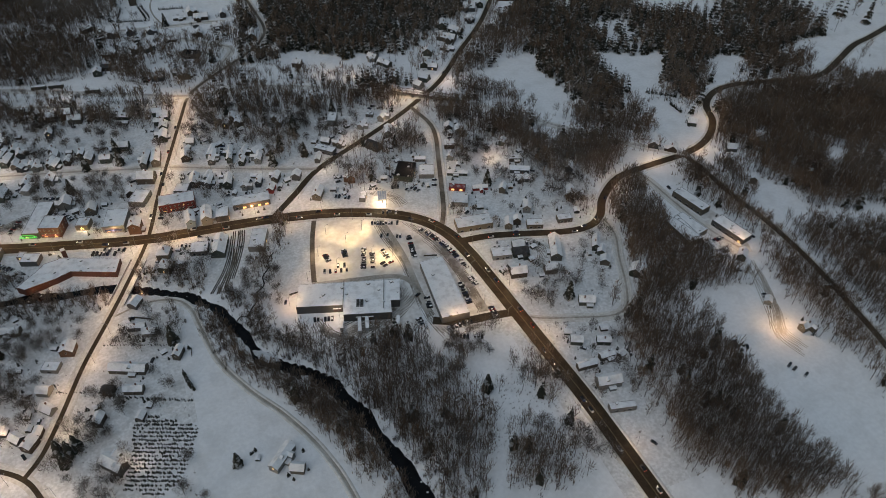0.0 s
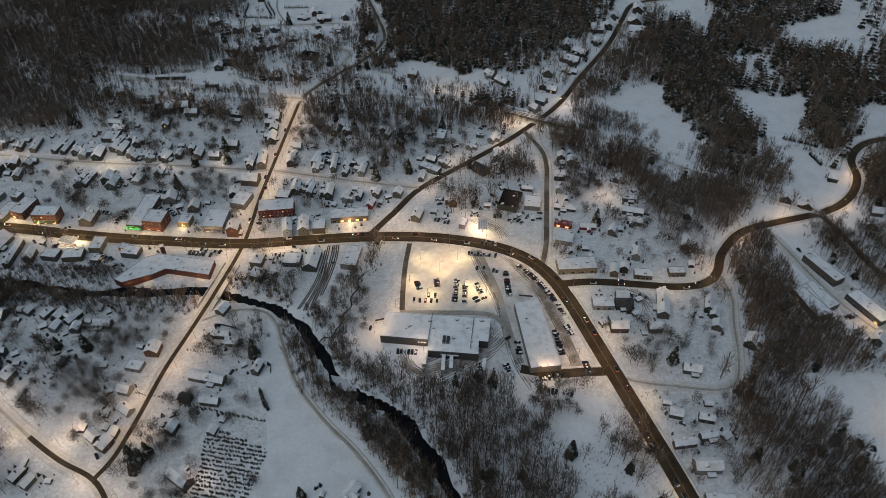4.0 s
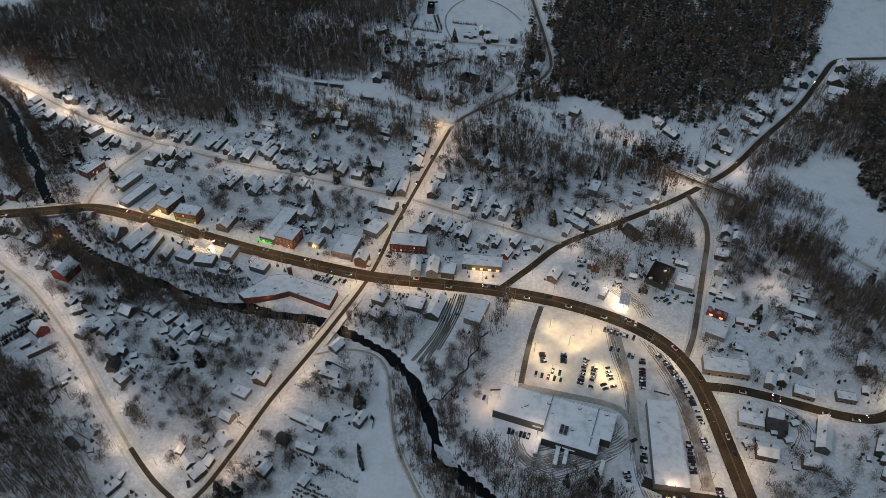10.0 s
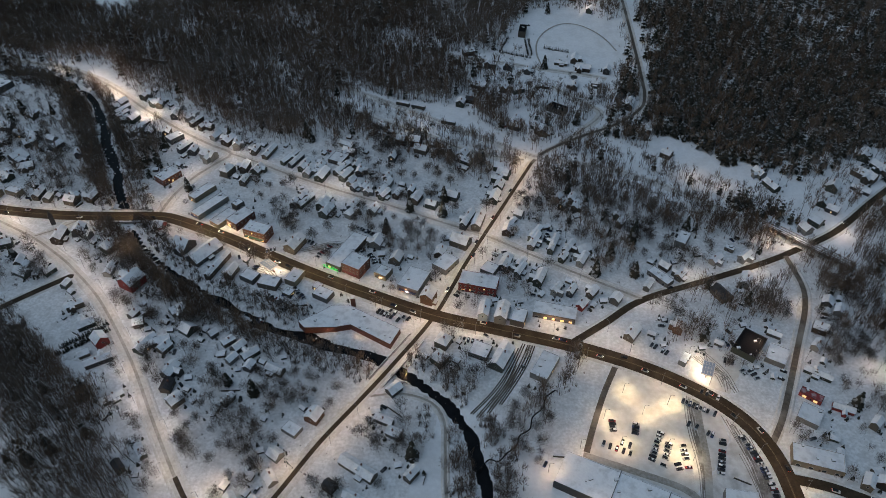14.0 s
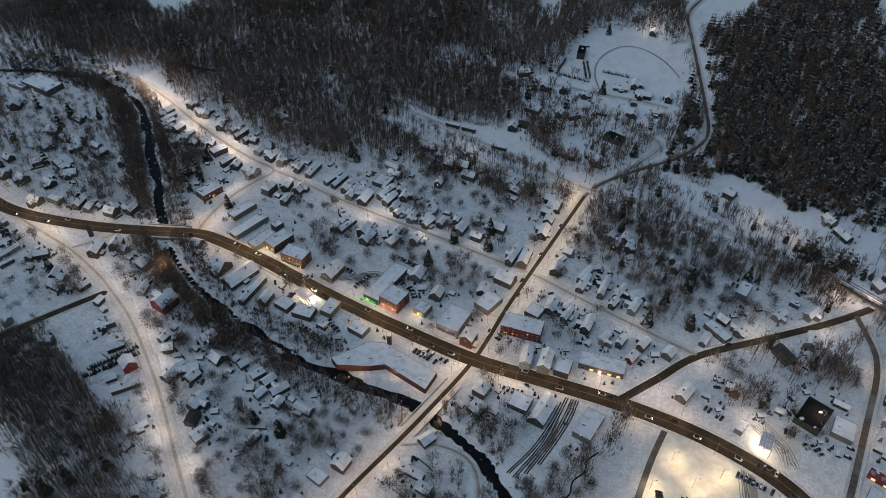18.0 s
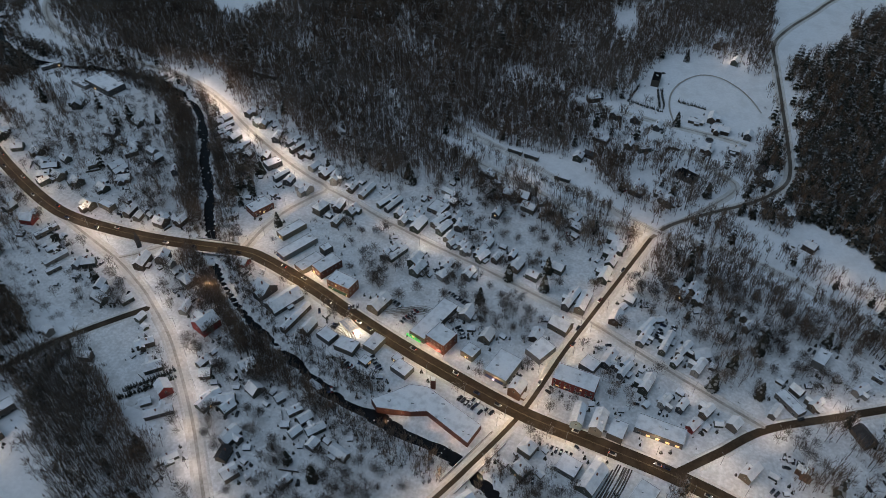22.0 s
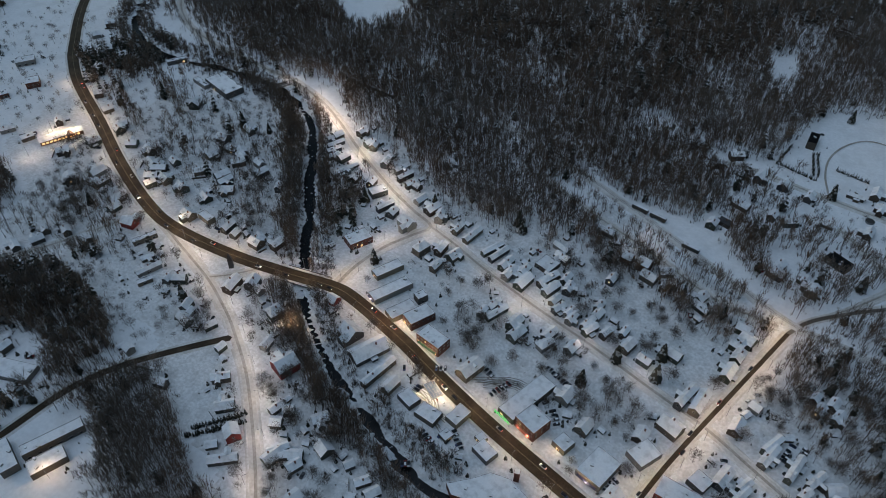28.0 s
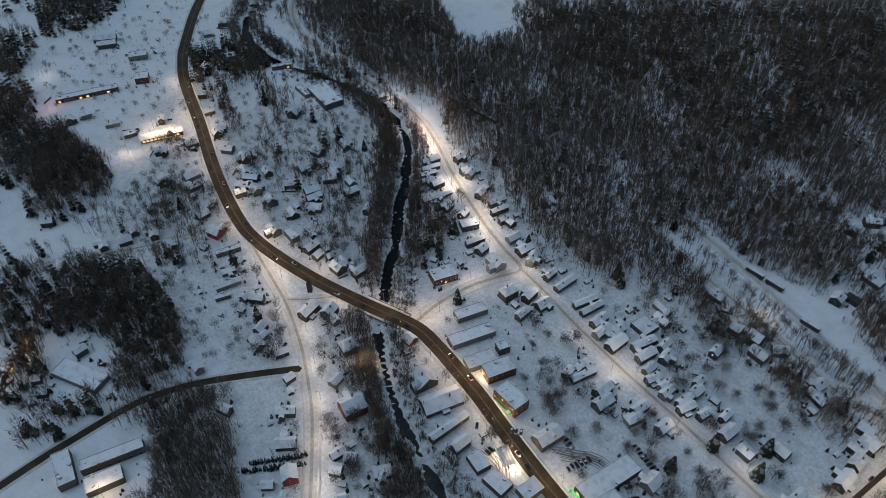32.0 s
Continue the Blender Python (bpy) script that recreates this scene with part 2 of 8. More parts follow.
def ribbon(name, line, profile, mat, lift=0.0, ends=None):
    """A strip along a line: profile holds (offset across, height above the land). Heights follow the land, or run straight between two given ends."""
    pts = [Vector(p) for p in line]
    verts, faces = [], []
    total = sum((b - a).length for a, b in zip(pts, pts[1:]))
    run = 0.0
    for i, p in enumerate(pts):
        a, b = pts[max(0, i - 1)], pts[min(len(pts) - 1, i + 1)]
        if i:
            run += (p - pts[i - 1]).length
        d = (b - a).normalized()
        side = Vector((d.y, -d.x))
        z = h1(p.x, p.y) if ends is None else ends[0] + (ends[1] - ends[0]) * run / total
        for off, up in profile:
            q = p + side * off
            verts.append((q.x, q.y, z + up + lift))
    k = len(profile)
    for i in range(len(pts) - 1):
        for j in range(k - 1):
            faces.append((i * k + j, i * k + j + 1, (i + 1) * k + j + 1, (i + 1) * k + j))
    return mesh_object(name, verts, faces, mat, smooth_shade=True)


water = ribbon("water", [tuple(p) for p in RIVER_LINE], [(-10, 0), (10, 0)], WATER, lift=-2.3)
tagged(water, "dark open river water between snowy banks", "river", kind="structure")

# ---------------------------------------------------------------- roads
ROADS = [
    ("road_main", "wet brown asphalt main road between ploughed snow banks", ASPHALT, 11.2, 0.42,
     [(-960, 830), (-865, 698), (-784, 615), (-752, 588), (-712, 562), (-642, 527), (-568, 488), (-503, 460), (-462, 451), (-405, 451), (-355, 457),
      (-318, 463), (-296, 461), (-248, 447), (-213, 434), (-170, 419), (-126, 406), (-72, 392), (-22, 386), (25, 380), (70, 370), (104, 357),
      (126, 344), (141, 329), (151, 310), (157, 284), (161, 250), (165, 212), (169, 173), (173, 134), (176, 82), (180, 0), (190, -200), (170, -900)]),
    ("road_cross", "snow-edged cross street running from the rail bridge to the river", SLUSH, 7.6, 0.36,
     [(-17, 587), (-41, 505), (-57, 449), (-71, 393), (-91, 345), (-106, 313), (-123, 278), (-137, 242), (-148, 217), (-158, 204)]),
    ("road_west", "packed-snow street lit by warm lamps", SLUSH, 8.0, 0.34,
     [(-497, 457), (-478, 450), (-445, 438), (-402, 422), (-367, 404), (-350, 393), (-321, 372), (-293, 346), (-262, 314), (-230, 276), (-200, 242), (-179, 221), (-158, 204), (-146, 182), (-120, 120), (-90, 20), (-60, -160)]),
    ("road_diagonal", "dark wet road climbing away under the rail bridge", ASPHALT, 5.4, 0.36,
     [(24, 380), (36, 392), (50, 406), (76, 432), (124, 460), (165, 484), (194, 504), (231, 533), (272, 580), (320, 632), (356, 681), (377, 709), (397, 718), (442, 725), (491, 736), (640, 775), (900, 830)]),
    ("road_second", "snow-packed residential street", SLUSH, 7.0, 0.32,
     [(-289, 557), (-260, 548), (-234, 538), (-183, 522), (-131, 508), (-81, 493), (-46, 483), (-7, 466), (31, 450), (76, 432)]),
    ("road_church", "wide snow-covered street corner lit by lamps", SLUSH, 9.0, 0.30,
     [(-316, 466), (-315, 490), (-308, 518), (-297, 540), (-289, 557), (-312, 567), (-346, 583), (-395, 611), (-443, 642), (-480, 662), (-528, 678), (-557, 681)]),
    ("road_valley", "narrow snowy valley road beside the woods", SLUSH, 7.0, 0.28,
     [(-557, 681), (-600, 687), (-634, 691), (-687, 706), (-724, 724), (-768, 762), (-840, 860), (-980, 1000)]),
    ("road_side", "snowy side street with a worn lane", SLUSH, 6.6, 0.33,
     [(147, 318), (155, 334), (162, 352), (179, 405), (190, 440), (193, 462), (190, 480), (186, 497)]),
    ("road_east", "winding wet road curving up through the woods", ASPHALT, 6.8, 0.34,
     [(156, 300), (176, 298), (196, 293), (238, 280), (260, 279), (275, 288), (288, 306), (314, 325), (343, 330), (396, 335), (426, 348), (447, 369), (458, 394), (478, 411), (503, 417), (535, 412), (572, 404), (597, 399), (620, 404), (658, 423), (694, 440), (755, 457), (1000, 540)]),
    ("road_works", "narrow slushy drive to the works", SLUSH, 6.0, 0.27,
     [(334, 329), (338, 310), (340, 288), (343, 262), (348, 236), (356, 212)]),
    ("road_trail", "dark narrow track on the old rail line", ASPHALT, 5.0, 0.26,
     [(388, 334), (391, 308), (392, 268), (396, 236), (397, 203), (395, 170), (391, 137), (385, 97), (370, 20), (330, -200)]),
    ("road_north", "snowy road running up the north valley", SLUSH, 6.4, 0.32,
     [(-17, 587), (-5, 607), (22, 632), (58, 660), (80, 687), (86, 710), (83, 752), (75, 822), (68, 881), (64, 926), (76, 963), (105, 1018), (132, 1075), (220, 1240)]),
    ("road_hillside", "dark lane between conifers", ASPHALT, 5.2, 0.31,
     [(-347, 390), (-371, 363), (-394, 334), (-409, 304), (-416, 265), (-420, 230), (-425, 150), (-440, -40)]),
    ("road_link", "short snowy link street", SLUSH, 5.0, 0.30, [(-404, 423), (-391, 434), (-380, 446), (-374, 454)]),
    ("road_back", "narrow snowy back street", SLUSH, 5.5, 0.28, [(-500, 458), (-513, 429), (-533, 390), (-557, 356), (-580, 324), (-620, 270)]),
    ("road_lower", "narrow snowy lane below the woods", SLUSH, 5.0, 0.27, [(164, 213), (180, 204), (197, 198), (225, 189), (240, 193), (252, 213), (262, 238), (273, 262), (275, 283)]),
    ("road_lot", "slushy entrance to the long store's yard", ASPHALT, 7.0, 0.29, [(164, 217), (145, 220), (124, 223), (106, 231)]),
    ("road_field", "faint rutted lane along the field", FAINT, 1.7, 0.22, [(-104, 316), (-80, 322), (-60, 318), (-50, 305), (-46, 284), (-39, 250), (-24, 218), (-7, 191), (8, 158), (17, 120), (25, 40)]),
    ("road_upper", "narrow snowy street below the rail line", SLUSH, 5.5, 0.28, [(-24, 590), (-70, 594), (-123, 616), (-172, 634), (-230, 655)]),
    ("road_drive", "narrow ploughed drive past the ball field", SLUSH, 4.6, 0.25, [(-118, 759), (-76, 758), (-20, 751), (27, 745), (48, 739)]),
    ("road_park", "curving snowy park lane", SLUSH, 5.0, 0.24, [(-3, 608), (22, 640), (43, 676), (21, 695), (-5, 718)]),
]
ROAD_LINES = {}
ROAD_WIDTH = {}
for name, label, mat, width, up, pts in ROADS:
    ROAD_LINES[name] = spline(pts, 5.0)
    ROAD_WIDTH[name] = width


def stretches(name, reach):
    """The parts of a road's line that no other road crosses."""
    line = ROAD_LINES[name]
    x, y = np.array([p[0] for p in line]), np.array([p[1] for p in line])
    free = np.ones(len(line), bool)
    for other, l in ROAD_LINES.items():
        if other != name:
            l = np.array(l)
            if l[:, 0].min() - 30 < x.max() and l[:, 0].max() + 30 > x.min() and l[:, 1].min() - 30 < y.max() and l[:, 1].max() + 30 > y.min():
                free &= line_distance(x, y, l) > ROAD_WIDTH[other] / 2 + ROAD_WIDTH[name] / 2 + reach
    out, run = [], []
    for i, p in enumerate(line):
        if free[i]:
            run.append(p)
        else:
            if len(run) > 2:
                out.append(run)
            run = []
    if len(run) > 2:
        out.append(run)
    return out


for name, label, mat, width, up, pts in ROADS:
    w = width / 2
    road = ribbon(name, ROAD_LINES[name], [(-w, 0), (-w * 0.55, 0.05), (0, 0.08), (w * 0.55, 0.05), (w, 0)], mat, lift=up)
    tagged(road, label, "road", kind="structure")
    edge = w if mat is ASPHALT else w * 0.85
    for run in stretches(name, 1.0):
        for s in (-1, 1):
            prof = [(s * (edge - 0.1), -0.1), (s * (edge + 0.5), 0.35), (s * (edge + 1.2), 0.4), (s * (edge + 2.4), -0.3)]
            bank = ribbon("snow_bank", run, prof if s > 0 else prof[::-1], BANK_SNOW, lift=up - 0.12)
            tagged(bank, "dirty ploughed snow bank along the road edge", "snow bank", kind="structure")
    # wheel-worn lanes on packed snow, a worn centre line on the wide road
    if mat is SLUSH and width > 4:
        lane = {"road_cross": 0.4, "road_west": 0.25, "road_side": 0.6, "road_north": 0.5}.get(name, 0.3)
        tagged(ribbon("wheel_track", ROAD_LINES[name], [(-w * lane, 0), (-w * lane * 0.4, 0.01), (w * lane * 0.4, 0.01), (w * lane, 0)], {"road_cross": ASPHALT, "road_side": WORN, "road_north": WORN}.get(name, FAINT), lift=up + 0.085), "dark wheel-worn lane in packed snow", "track", kind="structure")
    if name == "road_west":
        bare = [p for p in ROAD_LINES[name] if p[1] < 245]
        tagged(ribbon("wheel_track", bare, [(-1.5, 0), (-0.7, 0.01), (0.7, 0.01), (1.5, 0)], ASPHALT, lift=up + 0.105), "bare wet asphalt worn through packed snow", "track", kind="structure")
    if name == "road_main":
        for s in (-0.22, 0.22):
            tagged(ribbon("trim", ROAD_LINES[name], [(s - 0.09, 0), (s + 0.09, 0)], PAINT, lift=up + 0.09), "worn yellow centre line", "road line", kind="structure")

# ---------------------------------------------------------------- buildings
WALLS = {
    "g": [material("siding_" + n, c, tuple(0.86 * v for v in c), 1.5, 0.7, 0.15, 3.0, stain=tuple(0.6 * v for v in c), stain_scale=0.25, per_object=0.15)
          for n, c in (("white", (0.24, 0.235, 0.225)), ("cream", (0.13, 0.112, 0.09)), ("grey", (0.08, 0.079, 0.078)), ("pale_green", (0.075, 0.085, 0.07)))],
    "d": [material("siding_" + n, c, tuple(0.8 * v for v in c), 1.5, 0.75, 0.15, 3.0, stain=tuple(0.6 * v for v in c), stain_scale=0.25, per_object=0.2)
          for n, c in (("brown", (0.06, 0.044, 0.034)), ("slate", (0.05, 0.054, 0.062)), ("tan", (0.1, 0.083, 0.066)), ("dark_green", (0.04, 0.05, 0.04)))],
    "r": [material("red_barn_boards", (0.32, 0.045, 0.04), (0.24, 0.035, 0.03), 1.5, 0.75, 0.2, 3.0, stain=(0.14, 0.03, 0.025), stain_scale=0.3)],
    "b": [material("brown_boards", (0.16, 0.085, 0.05), (0.11, 0.06, 0.04), 1.5, 0.75, 0.2, 3.0, stain=(0.07, 0.04, 0.03), stain_scale=0.3)],
    "u": [material("blue_grey_siding", (0.22, 0.29, 0.36), (0.18, 0.24, 0.3), 1.5, 0.7, 0.1, 3.0)],
    "f": [material("block_" + n, c, tuple(0.85 * v for v in c), 1.0, 0.8, 0.2, 2.0, stain=tuple(0.6 * v for v in c), stain_scale=0.2, per_object=0.15)
          for n, c in (("grey", (0.1, 0.1, 0.098)), ("tan", (0.115, 0.1, 0.08)), ("white", (0.22, 0.217, 0.21)))],
    "k": [material("old_brick", (0.14, 0.05, 0.034), (0.09, 0.036, 0.027), 2.2, 0.85, 0.35, 4.0, stain=(0.1, 0.05, 0.04), stain_scale=0.2)],
    "K": [material("red_brick", (0.19, 0.03, 0.026), (0.13, 0.024, 0.02), 2.2, 0.85, 0.35, 4.0, stain=(0.13, 0.04, 0.035), stain_scale=0.2)],
    "t": [material("tan_block", (0.2, 0.17, 0.13), (0.16, 0.14, 0.105), 1.0, 0.8, 0.2, 2.0, stain=(0.28, 0.24, 0.18), stain_scale=0.2)],
}
WALLS["h"], WALLS["x"], WALLS["m"], WALLS["R"] = WALLS["g"], WALLS["d"], WALLS["r"], WALLS["r"]
SAID = {
    "siding_white": "white clapboard", "siding_cream": "cream clapboard", "siding_grey": "grey clapboard", "siding_pale_green": "pale green clapboard",
    "siding_brown": "dark brown", "siding_slate": "slate-grey", "siding_tan": "tan", "siding_dark_green": "dark green", "red_barn_boards": "barn-red",
    "brown_boards": "brown-boarded", "blue_grey_siding": "blue-grey", "block_grey": "grey block", "block_tan": "tan block", "block_white": "white block",
    "old_brick": "old brown brick", "red_brick": "red brick", "tan_block": "tan block",
}
TRIM = material("eave_trim", (0.055, 0.05, 0.047), (0.04, 0.037, 0.035), 2.0, 0.7)
SHINGLE = material("dark_shingles", (0.05, 0.048, 0.05), (0.035, 0.033, 0.035), 1.2, 0.85, 0.3, 2.5, stain=(0.2, 0.2, 0.21), stain_scale=0.25, stain_amount=0.2)
TAR = material("tar_roof", (0.014, 0.014, 0.015), (0.01, 0.01, 0.011), 1.0, 0.9, 0.2, 3.0)
TAR.node_tree.nodes["Principled BSDF"].inputs["Specular IOR Level"].default_value = 0.05
RED_METAL = material("red_metal_roof", (0.33, 0.05, 0.05), (0.26, 0.04, 0.04), 1.0, 0.5, stain=(0.6, 0.58, 0.58), stain_scale=0.3, stain_amount=0.6)
CHIMNEY = material("chimney_brick", (0.2, 0.09, 0.065), (0.14, 0.07, 0.055), 3.0, 0.9, 0.3, 5.0)
GLASS = material("dark_pane", (0.03, 0.034, 0.04), (0.02, 0.022, 0.026), 1.0, 0.15)
LIT = material("lit_pane", (1.0, 0.62, 0.26), (0.95, 0.55, 0.22), 1.5, 0.4, emit=1.3)
FRAME = material("window_frame", (0.5, 0.5, 0.48), (0.4, 0.4, 0.38), 3.0, 0.6)
DOOR = material("door_paint", (0.11, 0.07, 0.05), (0.08, 0.05, 0.04), 2.0, 0.6)
STEEL = material("painted_steel", (0.22, 0.23, 0.24), (0.17, 0.18, 0.19), 2.0, 0.5, metal=0.4)


def box(x0, y0, z0, x1, y1, z1, o=0):
    v = [(x0, y0, z0), (x1, y0, z0), (x1, y1, z0), (x0, y1, z0), (x0, y0, z1), (x1, y0, z1), (x1, y1, z1), (x0, y1, z1)]
    f = [(0, 3, 2, 1), (4, 5, 6, 7), (0, 1, 5, 4), (1, 2, 6, 5), (2, 3, 7, 6), (3, 0, 4, 7)]
    return v, [tuple(i + o for i in q) for q in f]


def data(name, pieces, mats, slots=None):
    """Mesh data out of pieces of corners and faces; slots: one material number a piece."""
    vs, fs, ms = [], [], []
    for i, (v, f) in enumerate(pieces):
        fs += [tuple(k + len(vs) for k in q) for q in f]
        vs += v
        ms += [slots[i] if slots else 0] * len(f)
    me = bpy.data.meshes.new(name)
    me.from_pydata(vs, [], fs)
    for m in mats:
        me.materials.append(m)
    me.polygons.foreach_set("material_index", ms)
    me.update()
    return me


def part(name, me, parent, m=None, label=""):
    ob = new(name, me)
    ob.parent = parent
    if m is not None:
        ob.matrix_basis = m
    if label:
        ob["label"] = label
    return ob


def window_data(w, h, pane, name):
    """One joined window: a frame round a sunk pane."""
    e, a, b = 0.12, w / 2, h / 2
    v = []
    for x, z, y in ((a, b, 0.02), (a, b, -0.06), (a - e, b - e, -0.06), (a - e, b - e, -0.02)):
        v += [(-x, y, -z), (x, y, -z), (x, y, z), (-x, y, z)]
    f = [(4 * r + k, 4 * r + (k + 1) % 4, 4 * r + 4 + (k + 1) % 4, 4 * r + 4 + k) for r in range(3) for k in range(4)] + [(12, 13, 14, 15)]
    me = bpy.data.meshes.new(name)
    me.from_pydata(v, [], f)
    me.materials.append(FRAME)
    me.materials.append(pane)
    me.polygons.foreach_set("material_index", [0] * 12 + [1])
    me.update()
    return me


WINDOW = window_data(1.15, 1.5, GLASS, "window")
WINDOW_LIT = window_data(1.15, 1.5, LIT, "window_lit")
SHOPWIN = window_data(2.6, 2.0, GLASS, "shop_window")
SHOPWIN_LIT = window_data(2.6, 2.0, LIT, "shop_window_lit")
DOOR_DATA = data("door", [box(-0.55, -0.06, 0, 0.55, 0.05, 2.1), box(-0.38, -0.08, 1.2, 0.38, 0.06, 1.85), box(0.36, -0.12, 0.95, 0.44, -0.06, 1.1)], [DOOR, GLASS, STEEL], [0, 1, 2])
SHOP_GLOW = bpy.data.lights.new("shop_lamp", "POINT")
SHOP_GLOW.energy, SHOP_GLOW.color, SHOP_GLOW.shadow_soft_size = 900, (1.0, 0.72, 0.42), 0.2
EAVE_GLOW = bpy.data.lights.new("eave_lamp", "POINT")
EAVE_GLOW.energy, EAVE_GLOW.color, EAVE_GLOW.shadow_soft_size = 260, (1.0, 0.62, 0.32), 0.2
SHOP_LENS = material("shop_lamp_lens", (1.0, 0.8, 0.5), (1.0, 0.78, 0.48), 1.0, 0.4, emit=10.0)
SHOP_LAMP = data("wall_lamp", [box(-0.18, -0.45, 3.3, 0.18, 0.0, 3.42), box(-0.14, -0.42, 3.22, 0.14, -0.08, 3.29)], [STEEL, SHOP_LENS], [0, 1])
FOOTPRINTS = []
brng = random.Random(11)


def row_of(parent, me, lit_me, n, half, depth, z, across, chance):
    """Windows along a wall. across: the wall stands along y instead of x."""
    for s in (-1, 1):
        for i in range(n):
            u = -half + (i + 0.5) * 2 * half / n
            lit = brng.random() < chance
            m = pose(s * depth, u, z, 0, 0, 90 * s) if across else pose(u, s * depth, z, 0, 0, 0 if s < 0 else 180)
            part("window", lit_me if lit else me, parent, m, "warmly lit window" if lit else "")


def gable_house(x, y, turn, ln, wd, h, style):
    z = h1(x, y)
    if ln > 9:
        ln, wd = ln * 0.92, wd * 0.9
    wall = brng.choice(WALLS[style])
    said = SAID[wall.name.split(".")[0]]
    kind = "shed" if ln < 8 else ("church" if style == "R" and h > 5 else "house")
    house = new(kind)
    house.matrix_basis = pose(x, y, z, 0, 0, turn)
    a, b, rise = ln / 2, wd / 2, wd * brng.uniform(0.3, 0.42)
    bare = style == "x"
    hip = a * 0.55 if style == "h" else 0
    # walls with their gable ends
    v = [(-a, -b, -0.6), (a, -b, -0.6), (a, b, -0.6), (-a, b, -0.6), (-a, -b, h), (a, -b, h), (a, b, h), (-a, b, h)]
    f = [(0, 1, 5, 4), (2, 3, 7, 6)]
    if hip:
        f += [(1, 2, 6, 5), (3, 0, 4, 7)]
    else:
        v += [(-a, 0, h + rise), (a, 0, h + rise)]
        f += [(1, 2, 6, 9, 5), (3, 0, 4, 8, 7)]
    part("wall", data("wall", [(v, f)], [wall]), house)
    # two roof slopes, or four, as slabs with thick edges
    o, t, e = 0.45, 0.32, 0.4
    drop = rise * o / b
    re = a + e - hip
    if hip:
        low = [(-a - e, -b - o, h - drop), (a + e, -b - o, h - drop), (a + e, b + o, h - drop), (-a - e, b + o, h - drop), (-re + e, 0, h + rise), (re - e, 0, h + rise)]
        top = [(p[0], p[1], p[2] + t) for p in low]
        rv = low + top
        rf = [(6, 7, 11, 10), (7, 8, 11), (8, 9, 10, 11), (9, 6, 10), (0, 1, 7, 6), (1, 2, 8, 7), (2, 3, 9, 8), (3, 0, 6, 9)]
        ms = [0, 0, 0, 0, 1, 1, 1, 1]
    else:
        prof = [(-b - o, h - drop), (0, h + rise), (b + o, h - drop)]
        rv = [(sx * (a + e), py, pz) for sx in (-1, 1) for py, pz in prof] + [(sx * (a + e), py, pz + t) for sx in (-1, 1) for py, pz in prof]
        rf = [(6, 9, 10, 7), (7, 10, 11, 8), (0, 3, 9, 6), (5, 2, 8, 11), (1, 4, 3, 0), (2, 5, 4, 1), (0, 6, 7, 1), (1, 7, 8, 2), (4, 10, 9, 3), (5, 11, 10, 4)]
        ms = [0, 0] + [1] * 8
    me = bpy.data.meshes.new("roof")
    me.from_pydata(rv, [], rf)
    for m in (SHINGLE if bare else ROOF_SNOW, TRIM):
        me.materials.append(m)
    me.polygons.foreach_set("material_index", ms)
    me.update()
    part("roof", me, house, None, "dark shingle roof with thin snow" if bare else "snow-covered roof")
    if ln > 8 and brng.random() < 0.6:
        cx, cy = brng.uniform(-a * 0.4, a * 0.4), brng.choice([-1, 1]) * b * 0.3
        top = h + rise + 0.9
        ch = part("chimney", data("chimney", [box(-0.4, -0.4, h, 0.4, 0.4, top), box(-0.5, -0.5, top, 0.5, 0.5, top + 0.15)], [CHIMNEY]), house, pose(cx, cy, 0))
    if ln > 10 and not hip and brng.random() < 0.5:
        # a dormer in one slope
        u, sd = brng.uniform(-a * 0.5, a * 0.5), brng.choice([-1, 1])
        zb = h + rise * 0.3
        y0, y1 = sd * b * 0.72, sd * b * 0.15
        dv = [(u - 1.2, y0, zb - 0.6), (u + 1.2, y0, zb - 0.6), (u + 1.2, y0, zb + 1.1), (u, y0, zb + 1.9), (u - 1.2, y0, zb + 1.1), (u - 1.2, y1, zb + 1.1), (u + 1.2, y1, zb + 1.1)]
        rv = [(u - 1.5, y0 + sd * 0.3, zb + 1.0), (u, y0 + sd * 0.3, zb + 2.05), (u + 1.5, y0 + sd * 0.3, zb + 1.0), (u - 1.5, y1, zb + 1.0), (u, y1, zb + 2.05), (u + 1.5, y1, zb + 1.0)]
        rv += [(p[0], p[1], p[2] + 0.25) for p in rv]
        part("dormer", data("dormer", [(dv, [(0, 1, 2, 3, 4), (1, 6, 2), (0, 4, 5)]), (rv, [(6, 7, 10, 9), (7, 8, 11, 10), (0, 1, 7, 6), (1, 2, 8, 7), (0, 6, 9, 3), (2, 5, 11, 8)])], [wall, ROOF_SNOW], [0, 1]), house)
    chance = 0.03
    if ln > 8:
        n = max(1, int(ln / (7.5 if abs(x + 60) + abs(y - 390) < 300 else 12)))
        row_of(house, WINDOW, WINDOW_LIT, n, a * 0.9, b + 0.01, 1.6, False, chance)
        if h >= 5:
            row_of(house, WINDOW, WINDOW_LIT, 1, b * 0.8, a + 0.01, h - 1.3, True, chance)
        if abs(x + 60) + abs(y - 390) < 420:
            part("door", DOOR_DATA, house, pose(brng.choice([-1, 1]) * a * 0.15, -b - 0.01, 0.1))
